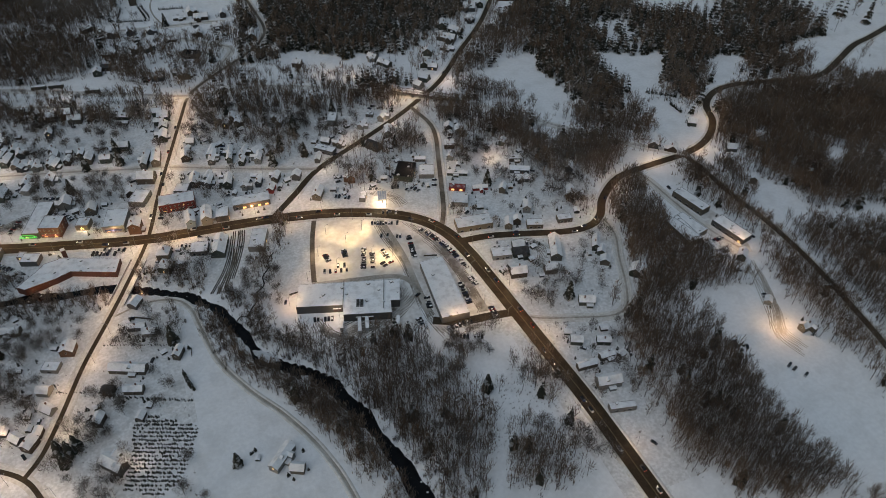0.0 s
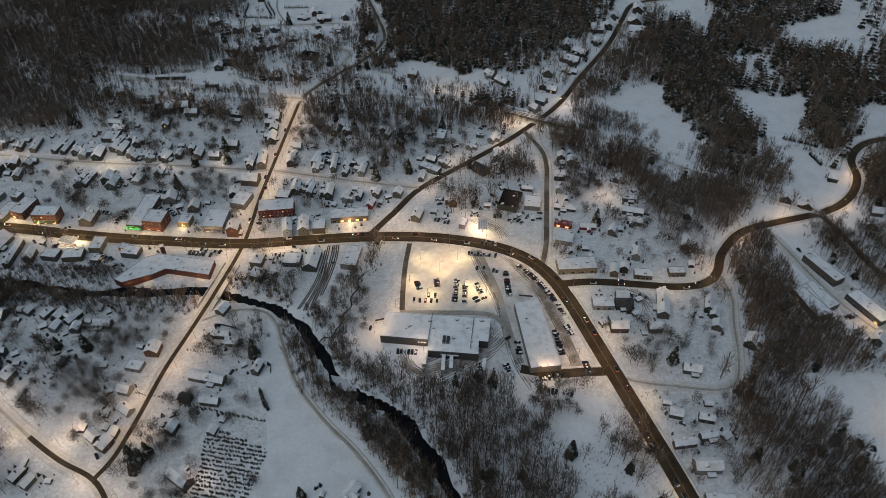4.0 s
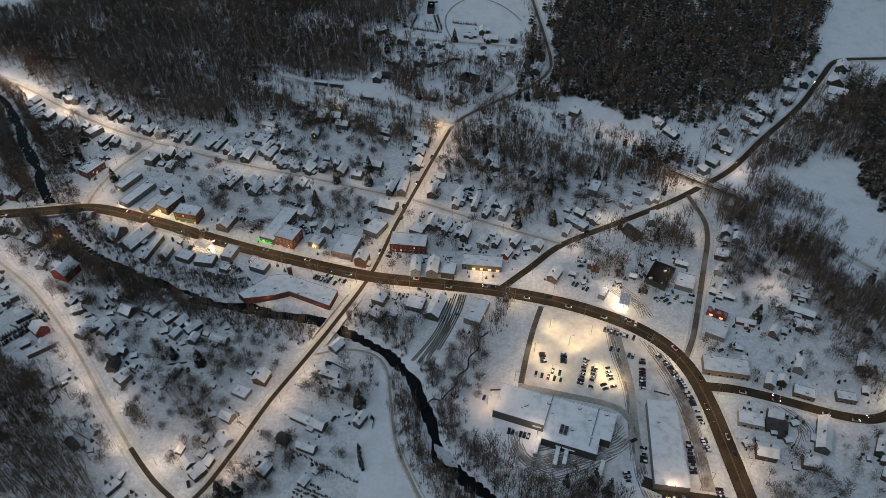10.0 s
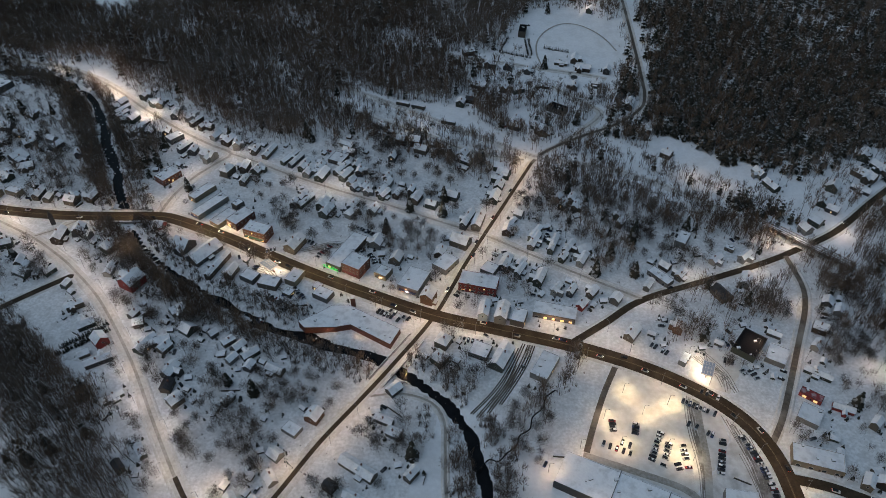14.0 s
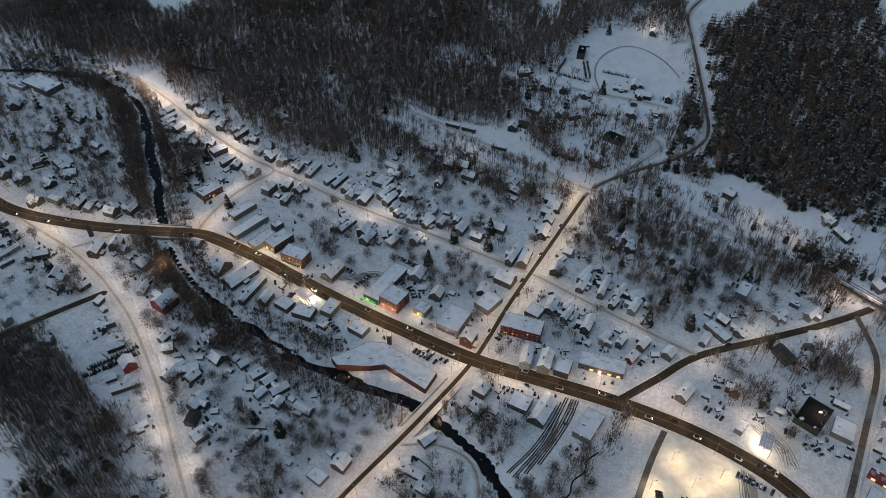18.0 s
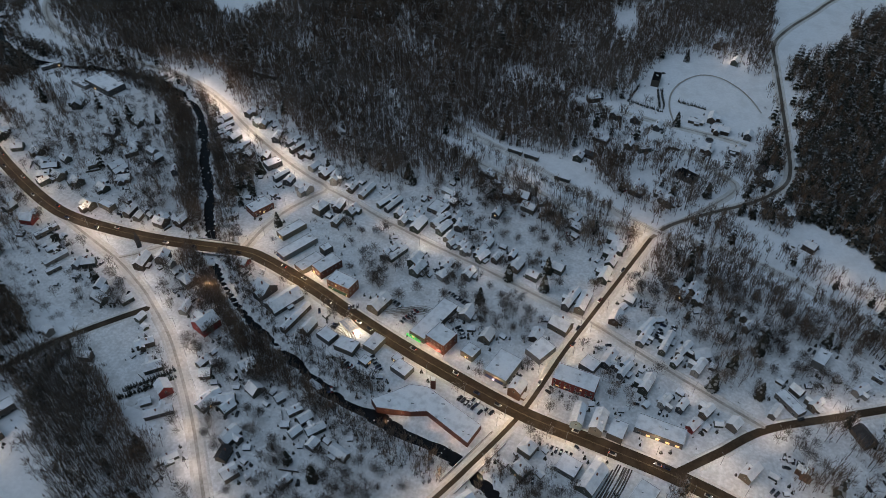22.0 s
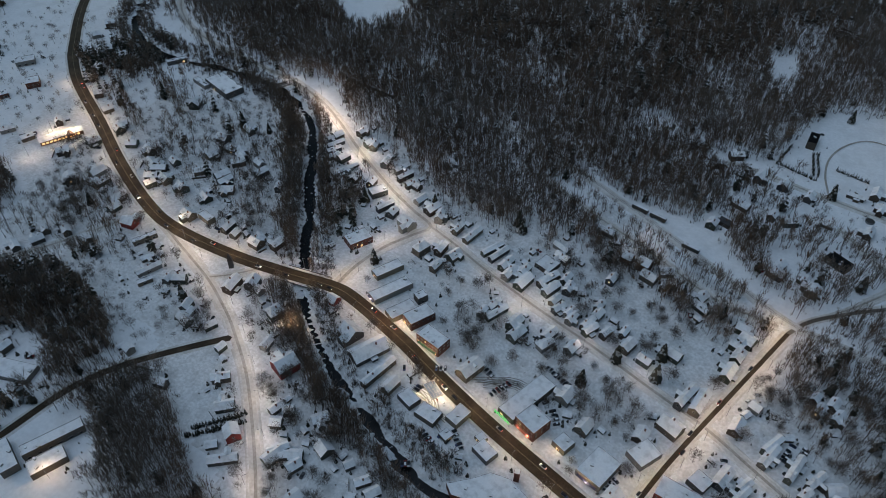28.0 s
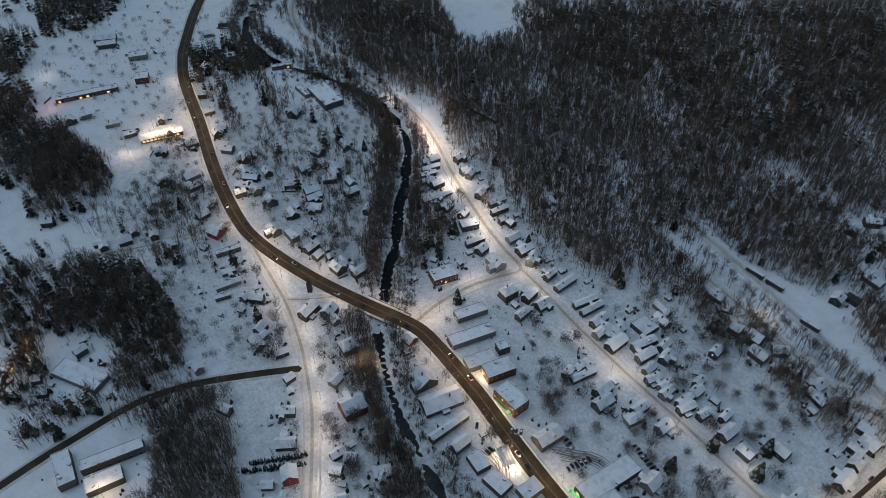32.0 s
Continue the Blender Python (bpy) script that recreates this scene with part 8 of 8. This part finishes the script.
station(115, 371, 75, 12, 8, True, 1300)
station(-204, 419, -30, 13, 8, True, 1900)

# a long low store with a gabled front beside the west road
market = new("roadside_market")
market.matrix_basis = pose(-649, 490, h1(-649, 490), 0, 0, 64)
part("wall", data("wall", [box(-19, -5, -0.5, 19, 5, 4.2)], [WALLS["b"][0]]), market)
part("roof", data("roof", [([(-19.6, -5.8, 4.2), (19.6, -5.8, 4.2), (19.6, 0, 6.2), (-19.6, 0, 6.2), (-19.6, 5.8, 4.2), (19.6, 5.8, 4.2)], [(0, 1, 2, 3), (3, 2, 5, 4), (0, 3, 4), (1, 5, 2)])], [ROOF_SNOW]), market)
part("portico", data("portico", [box(4, -8.4, 3.4, 11, -5.0, 3.9), ([(3.6, -8.7, 3.9), (11.4, -8.7, 3.9), (7.5, -8.7, 6.4), (3.6, -2, 3.9), (11.4, -2, 3.9), (7.5, -2, 6.4)], [(0, 1, 2), (0, 2, 5, 3), (1, 4, 5, 2)])], [TRIM, WALLS["b"][0]], [0, 1]), market, None, "dark gabled front over the doors")
for u in (4.3, 10.7):
    part("portico_post", data("portico_post", [box(u - 0.2, -8.3, -0.3, u + 0.2, -7.9, 3.4)], [TRIM]), market)
for k in range(10):
    part("shop_window", SHOPWIN_LIT, market, pose(-16.5 + k * 3.4, -5.02, 2.0), "brightly lit shop window")
tagged(market, "long brown roadside store with lit windows and snowy roof", "store")

WAGON = material("dark_wagon", (0.05, 0.055, 0.05), (0.035, 0.038, 0.035), 1.0, 0.7, stain=(0.12, 0.09, 0.07), stain_scale=0.3)


def wagon(x, y, turn, ln=14.0):
    ob = new("rail_wagon")
    ob.matrix_basis = pose(x, y, h1(x, y) + 0.3, 0, 0, turn)
    a = ln / 2
    part("body", data("body", [box(-a, -1.5, 1.1, a, 1.5, 4.2)], [WAGON]), ob)
    part("roof_snow", data("roof_snow", [box(-a + 0.1, -1.3, 4.205, a - 0.1, 1.3, 4.4)], [ROOF_SNOW]), ob)
    for u in (-a * 0.7, a * 0.7):
        part("bogie", data("bogie", [box(u - 1.2, -1.1, -0.3, u + 1.2, 1.1, 1.1)], [TRIM]), ob)
    tagged(ob, "dark old freight wagon on a snowed-in siding", "rail wagon", "rail wagons")


for x, y, turn in ((-150, 660, -10), (-134, 657.2, -10), (-100.5, 635, -9), (-469, 705, -6), (-454, 703.4, -6), (-439, 701.8, -6), (-424, 700.2, -6)):
    wagon(x, y, turn)
pool = new("round_pool")
pool.matrix_basis = pose(15, 738, h1(15, 738))
ring_v = [(r * math.cos(k * math.pi / 12), r * math.sin(k * math.pi / 12), z) for r, z in ((3.6, -0.3), (3.6, 1.2), (3.4, 1.2), (3.4, 0.95)) for k in range(24)]
part("pool_wall", data("pool_wall", [(ring_v, [(r * 24 + k, r * 24 + (k + 1) % 24, r * 24 + 24 + (k + 1) % 24, r * 24 + 24 + k) for r in range(3) for k in range(24)])], [STEEL]), pool)
part("pool_cover", data("pool_cover", [([(3.4 * math.cos(k * math.pi / 12), 3.4 * math.sin(k * math.pi / 12), 0.95) for k in range(24)], [tuple(range(24))])], [TRIM]), pool)
tagged(pool, "round covered above-ground pool in a snowy yard", "pool")


# green neon front beside the brick block
sign = new("neon_sign")
sign.matrix_basis = pose(-157, 423.5, h1(-157, 423.5) + 3.2, 0, 0, -18) @ Matrix.Diagonal((1.3, 1.0, 1.6, 1.0))
arch = [(-5.2 + k * 0.8, 0, 1.0 + 0.9 * math.sin(math.pi * k / 13)) for k in range(14)]
part("tube_frame", data("tube_frame", tube_pieces(arch, 0.12, 4) + [box(-5.2, -0.12, 0, 5.2, 0.12, 0.2)], [NEON]), sign)
for k in range(7):
    part("neon_bar", data("neon_bar", [box(-4.3 + k * 1.3, -0.1, 0.4, -3.6 + k * 1.3, 0.1, 1.0)], [NEON]), sign)
part("sign_post", data("sign_post", [box(-5.1, -0.1, -3.4, -4.9, 0.1, 0), box(4.9, -0.1, -3.4, 5.1, 0.1, 0)], [STEEL]), sign)
tagged(sign, "green glowing neon front along the street", "sign")


def stack(x, y, h, w):
    ob = new("brick_stack")
    ob.matrix_basis = pose(x, y, h1(x, y), 0, 0, 14)
    part("shaft", data("shaft", [box(-w, -w, -0.5, w, w, h)], [WALLS["k"][0]]), ob)
    part("cap", data("cap", [box(-w - 0.2, -w - 0.2, h, w + 0.2, w + 0.2, h + 0.4), box(-w, -w, h + 0.4, w, w, h + 0.6)], [CHIMNEY, ROOF_SNOW], [0, 1]), ob)
    tagged(ob, "square brown brick stack with a snowy cap", "chimney stack")


stack(-131, 392, 9, 1.6)
# church steeple
steeple = new("church_steeple")
steeple.matrix_basis = pose(-396, 441, h1(-396, 441), 0, 0, 40)
part("tower", data("tower", [box(-1.7, -1.7, -0.5, 1.7, 1.7, 8)], [WALLS["d"][1]]), steeple)
part("spire", data("spire", [([(-1.9, -1.9, 8), (1.9, -1.9, 8), (1.9, 1.9, 8), (-1.9, 1.9, 8), (0, 0, 15)], [(0, 1, 4), (1, 2, 4), (2, 3, 4), (3, 0, 4), (3, 2, 1, 0)])], [SHINGLE]), steeple)
tagged(steeple, "slate church tower with a dark pointed spire", "church tower")


def sheet(name, poly, mat, label, lift=0.1, category="pavement"):
    me = bpy.data.meshes.new(name)
    me.from_pydata([(x, y, h1(x, y) + lift) for x, y in poly], [], [tuple(range(len(poly)))])
    me.materials.append(mat)
    me.update()
    if me.polygons[0].normal.z < 0:
        me.flip_normals()
    return tagged(new(name, me), label, category, kind="structure")


LOT = material("packed_lot_snow", (0.8, 0.78, 0.75), (0.68, 0.65, 0.61), 0.25, 0.7, 0.4, 1.0, stain=(0.5, 0.46, 0.4), stain_scale=0.13, stain_amount=0.4)
YARD = material("churned_yard", (0.8, 0.79, 0.78), (0.64, 0.62, 0.6), 0.3, 0.75, 0.5, 1.2, stain=(0.34, 0.31, 0.28), stain_scale=0.1, stain_amount=0.5)
sheet("pavement_lot", [(54, 367), (72, 366), (100, 357), (119, 345), (124, 321), (113, 299), (103, 284), (99, 277), (36, 296), (44, 320)], LOT, "bright lit car park of packed snow")
sheet("pavement_yard", [(98, 272), (104, 284), (114, 299), (125, 321), (121, 344), (133, 330), (142, 310), (148, 270), (150, 228), (140, 222), (108, 218), (104, 240)], YARD, "churned snow yard round the long store", 0.14)
sheet("pavement_back", [(48, 252), (80, 242), (88, 251), (97, 270), (103, 262), (101, 238), (88, 226), (62, 232), (40, 248)], YARD, "tyre-marked loading yard behind the supermarket", 0.12)
sheet("pavement_station", [(102, 364), (128, 356), (136, 372), (141, 392), (112, 394)], LOT, "lit fuel station forecourt of packed snow", 0.12)
sheet("pavement_works", [(346, 258), (362, 262), (372, 236), (362, 206), (346, 208), (342, 230)], YARD, "churned snow yard of the works", 0.1)

RUT = material("tyre_ruts", (0.24, 0.215, 0.185), (0.15, 0.13, 0.11), 0.6, 0.7, 0.3, 2.0, stain=(0.55, 0.53, 0.51), stain_scale=0.12, stain_amount=0.7)
MUD_RUT = material("muddy_ruts", (0.16, 0.13, 0.1), (0.1, 0.08, 0.06), 0.6, 0.7, 0.3, 2.0, stain=(0.45, 0.42, 0.39), stain_scale=0.12, stain_amount=0.6)
trng = random.Random(77)


def ruts(guide, n, spread, mat, label, lift=0.2):
    """Many thin tyre lines that follow a guide, wandering beside one another, as one sheet of marks."""
    vs, fs = [], []
    for _ in range(n):
        o0, o1 = trng.gauss(0, spread), trng.gauss(0, spread)
        pts = [Vector(p) for p in spline([(x + trng.gauss(0, spread * 0.25), y + trng.gauss(0, spread * 0.25)) for x, y in guide], 4.0)]
        i0, i1 = trng.randint(0, len(pts) // 3), len(pts) - trng.randint(0, len(pts) // 3)
        for g in (-0.8, 0.8):
            row = []
            for i in range(i0, i1):
                d = (pts[min(i + 1, len(pts) - 1)] - pts[max(i - 1, 0)]).normalized()
                o = o0 + (o1 - o0) * i / len(pts) + g
                for e in (-0.22, 0.22):
                    q = pts[i] + Vector((d.y, -d.x)) * (o + e)
                    vs.append((q.x, q.y, h1(q.x, q.y) + lift + 0.002 * len(row)))
                row.append(len(vs) - 2)
            fs += [(a, a + 1, b + 1, b) for a, b in zip(row, row[1:])]
    tagged(mesh_object("tyre_ruts", vs, fs, mat), label, "tyre tracks", kind="stuff")


ruts([(122, 345), (131, 325), (139, 300), (142.5, 270), (143, 240), (141, 222), (120, 216)], 26, 3.0, RUT, "tyre ruts in the churned snow beside the parked row")
ruts([(104, 350), (105, 325), (108, 295), (106.5, 262), (107, 232), (112, 214)], 18, 2.2, RUT, "tyre ruts along the long store's wall")
ruts([(36, 236), (52, 240), (70, 247), (92, 258), (100, 268)], 26, 6.0, RUT, "sweeping tyre ruts of the loading yard")
ruts([(31, 262), (33, 250), (40, 240), (52, 236)], 14, 2.6, RUT, "sweeping tyre ruts beside the loading yard")
ruts([(-2, 378), (-7, 360), (-14, 340), (-27, 314)], 5, 2.4, MUD_RUT, "dark muddy ruts between the old sidings", 0.2)
ruts([(110, 392), (118, 380), (128, 372), (131, 358)], 8, 4.0, RUT, "tyre ruts round the fuel pumps", 0.26)
ruts([(185, 290), (200, 282), (210, 268), (205, 255)], 8, 4.0, RUT, "tyre ruts in the roadside yard", 0.2)
ruts([(-190, 440), (-175, 446), (-160, 452), (-140, 446)], 8, 4.0, RUT, "tyre ruts behind the brick block", 0.2)
ruts([(352, 200), (345, 175), (335, 150), (325, 132), (330, 112)], 12, 4.5, FAINT, "tyre ruts across the churned works yard", 0.2)
ruts([(-110, 392), (-95, 390), (-85, 382)], 6, 3.0, MUD_RUT, "tyre ruts in the plaza's car park", 0.2)
ruts([(-225, 418), (-206, 414), (-195, 404), (-178, 398)], 8, 4.0, RUT, "tyre ruts round the corner station", 0.2)

# garden rows, hedges and lanes
TRACK = material("dark_track", (0.07, 0.055, 0.045), (0.05, 0.04, 0.035), 1.0, 0.7, 0.3, 2.0, stain=(0.4, 0.38, 0.36), stain_scale=0.2, stain_amount=0.35)
for pts in ([(-6, 378), (-10, 362), (-17, 338), (-30, 312)], [(-2.5, 377), (-6.5, 360), (-13, 340), (-24, 316)], [(0.5, 376), (-3, 360), (-9, 343), (-17, 324)], [(-9, 372), (-14, 354), (-22, 334), (-34, 314)]):
    for side in (-0.75, 0.75):
        tagged(ribbon("track", spline([(x + side, y) for x, y in pts], 4), [(-0.45, 0), (-0.25, 0.12), (0.25, 0.12), (0.45, 0)], TRACK, lift=0.12), "dark rail showing through siding snow", "track", kind="structure")
# a brook that joins the river, and muddy lanes of the car park
brook = spline([(-25, 276), (-19, 284), (-14, 283), (-9, 290), (-4, 296), (-3, 303), (3, 309), (4, 318), (10, 326), (11, 334), (17, 341)], 2)
tagged(ribbon("water_brook", brook, [(-0.45, -0.05), (-0.2, 0.05), (0.2, 0.05), (0.5, -0.05)], WATER, lift=0.16), "narrow dark brook between snowy banks", "brook", kind="structure")
for pts, w in (([(58, 374), (54, 362), (48, 343), (42, 318), (38, 298)], 1.9), ([(36, 296), (65, 290), (94, 283), (104, 274), (107, 258), (106, 240)], 2.2), ([(106, 350), (107, 330), (109, 300), (107, 262)], 2.2)):
    tagged(ribbon("pavement_lane", spline(pts, 4), [(-w, 0), (-w * 0.4, 0.02), (w * 0.4, 0.02), (w, 0)], WORN if w < 2 else FAINT, lift=0.26), "muddy worn lane across packed snow", "lane", kind="structure")

mrng = np.random.default_rng(21)
NURSERY = [(-96, 222), (-90, 226), (-58, 203), (-72, 172), (-86, 163), (-105, 176), (-98, 201)]
gx2, gy2 = np.meshgrid(np.arange(-80, 60, 1.1), np.arange(-60, 60, 2.7))
c, s = math.cos(radians(-22)), math.sin(radians(-22))
px = -82 + gx2.ravel() * c - gy2.ravel() * s + mrng.normal(0, 0.25, gx2.size)
py = 194 + gx2.ravel() * s + gy2.ravel() * c + mrng.normal(0, 0.25, gx2.size)
keep = inside(px, py, NURSERY) & (mrng.random(px.size) < 0.8)
stand("nursery_rows", [(px[i], py[i], h1(px[i], py[i]), mrng.uniform(1.3, 2.6), mrng.uniform(0, 6.28)) for i in np.where(keep)[0]], [[conifer(160 + s, 4, 5, 0.34, False)[1]] for s in range(3)], [NEEDLE],
      "rows of small dark evergreens in snow", "plants")


def hedge(pts, h, label="dark snow-dusted hedge row"):
    line = spline(pts, 1.3)
    pl = [(x + mrng.normal(0, 0.4), y + mrng.normal(0, 0.4), h1(x, y), h * mrng.uniform(0.8, 1.3), mrng.uniform(0, 6.28)) for x, y in line]
    stand("hedge", pl, [[l[1]] for l in LITTLE], [NEEDLE], label, "hedge")


hedge([(-108, 246), (-90, 238), (-60, 224)], 2.4)
hedge([(-318, 315), (-294, 341)], 5.0, "tall dark evergreen hedge under snow")
hedge([(-319, 321), (-298, 345)], 5.0, "tall dark evergreen hedge under snow")
hedge([(-62, 246), (-58, 232)], 5.5, "tall dark evergreen hedge")
hedge([(-140, 262), (-122, 255)], 2.0)
hedge([(-110, 292), (-86, 283), (-70, 277)], 1.6)
for pts in ([(-67, 778), (-33, 770)], [(-66, 780), (-61, 808)], [(-38, 806), (-32, 776)], [(-42, 806), (-36, 776)], [(-20, 792), (7, 787)]):
    hedge(pts, 4.0, "row of small spruces beside the ball field")

hedge([(417, 436), (439, 419)], 5.0, "row of dark evergreens across a snowy field")
hedge([(426, 409), (427, 392)], 5.0, "row of dark evergreens across a snowy field")
# ball field ring
ring = spline([(-20, 757), (-27, 781), (-28, 806), (-20, 829), (-4, 846), (16, 846), (36, 831), (49, 813), (58, 795)], 5)
tagged(ribbon("field_track", ring, [(-0.9, 0), (0, 0.05), (0.9, 0)], FAINT, lift=0.35), "snowy running track round the ball field", "track", kind="structure")

# rocks and ice shelves in the river
ROCK = material("river_rock", (0.1, 0.095, 0.09), (0.07, 0.065, 0.06), 1.5, 0.8, 0.4, 3.0, islands=(0.75, 0.76, 0.79), island_share=0.6)


def rock(seed):
    r = np.random.default_rng(seed)
    n = 7
    a = np.sort(r.uniform(0, 6.28, n))
    rad = r.uniform(0.6, 1.1, n)
    v = [(math.cos(t) * q, math.sin(t) * q, -0.3) for t, q in zip(a, rad)] + [(math.cos(t) * q * 0.8, math.sin(t) * q * 0.8, 0.25) for t, q in zip(a, rad)] + [(0, 0, 0.4)]
    f = []
    for k in range(n):
        j = (k + 1) % n
        f += [(k, j, n + j), (k, n + j, n + k), (n + k, n + j, 2 * n)]
    return np.array(v), np.array(f)


ROCKS = [[rock(300 + s)] for s in range(6)]
pl = []
for i in range(520):
    k = int(mrng.integers(40, len(RIVER_LINE) - 40))
    p = RIVER_LINE[k]
    if p[1] < 100 or not (-560 < p[0] < 70):
        continue
    dense = -470 < p[0] < -95 or p[0] < -390
    if not dense and mrng.random() < 0.7:
        continue
    d = RIVER_LINE[k + 1] - p
    d /= np.hypot(*d)
    off = mrng.choice([-1, 1]) * abs(mrng.normal(2.6, 1.8))
    pl.append((p[0] + d[1] * off, p[1] - d[0] * off, -2.25 + h1(*p), mrng.uniform(0.3, 1.2), mrng.uniform(0, 6.28)))
stand("river_rocks", pl, ROCKS, [ROCK], "snow-capped rocks and ice in the dark river", "rocks")


# snow-covered ice shelves along the river's bends
def ice_shelf(poly):
    top = [(x + mrng.normal(0, 0.4), y + mrng.normal(0, 0.4)) for x, y in spline(poly + poly[:1], 2.0)[:-1]]
    n = len(top)
    v = [(x, y, -2.05) for x, y in top] + [(x, y, -2.4) for x, y in top]
    f = [tuple(range(n))] + [(k, n + k, n + (k + 1) % n, (k + 1) % n) for k in range(n)]
    me = bpy.data.meshes.new("ice_shelf")
    me.from_pydata(v, [], f)
    me.materials.append(ICE)
    me.update()
    if me.polygons[0].normal.z < 0:
        me.flip_normals()
    tagged(new("ice_shelf", me), "snow-covered ice shelf at the river's edge", "ice", "river ice")


for poly in ([(-17, 253), (-11, 250), (-4, 243), (-2, 237), (-9, 239), (-15, 246)], [(8, 221), (13, 217), (16, 208), (10, 211)], [(-340, 447), (-334, 450), (-330, 444), (-336, 442)],
             [(-262, 394), (-252, 393), (-250, 390), (-260, 391)], [(-210, 373), (-200, 369), (-203, 366), (-212, 370)], [(-414, 556), (-409, 560), (-405, 549), (-410, 548)], [(-441, 596), (-437, 599), (-431, 588), (-436, 588)]):
    ice_shelf(poly)


# board fences between yards
FENCE = material("weathered_boards", (0.09, 0.075, 0.06), (0.06, 0.05, 0.042), 2.0, 0.85, 0.2, 3.0)
frng = random.Random(31)
made = 0
for x, y, r in FOOTPRINTS[::3]:
    if made > 26 or r > 9:
        continue
    a = frng.uniform(0, 360)
    u = Vector((math.cos(radians(a)), math.sin(radians(a))))
    px, py = x + (r + 3.5) * -u.y, y + (r + 3.5) * u.x
    n = frng.randint(3, 6)
    ends = [np.array([px + u.x * k for k in (-n * 1.3, 0, n * 1.3)]), np.array([py + u.y * k for k in (-n * 1.3, 0, n * 1.3)])]
    if not (clear_of_buildings(*ends, 0.5).all() and clear_of_roads(*ends, 8).all() and (line_distance(*ends, RIVER_COARSE) > 12).all()):
        continue
    fence = new("board_fence")
    fence.matrix_basis = pose(px, py, h1(px, py), 0, 0, a)
    for k in range(n):
        q = (k - n / 2 + 0.5) * 2.5
        part("fence_panel", data("fence_panel", [box(q - 1.22, -0.05, 0, q + 1.22, 0.05, 1.6), box(q - 1.25, -0.08, -0.3, q - 1.15, 0.08, 1.75)], [FENCE]), fence)
    tagged(fence, "weathered dark board fence between snowy yards", "fence", "yard fences")
    made += 1
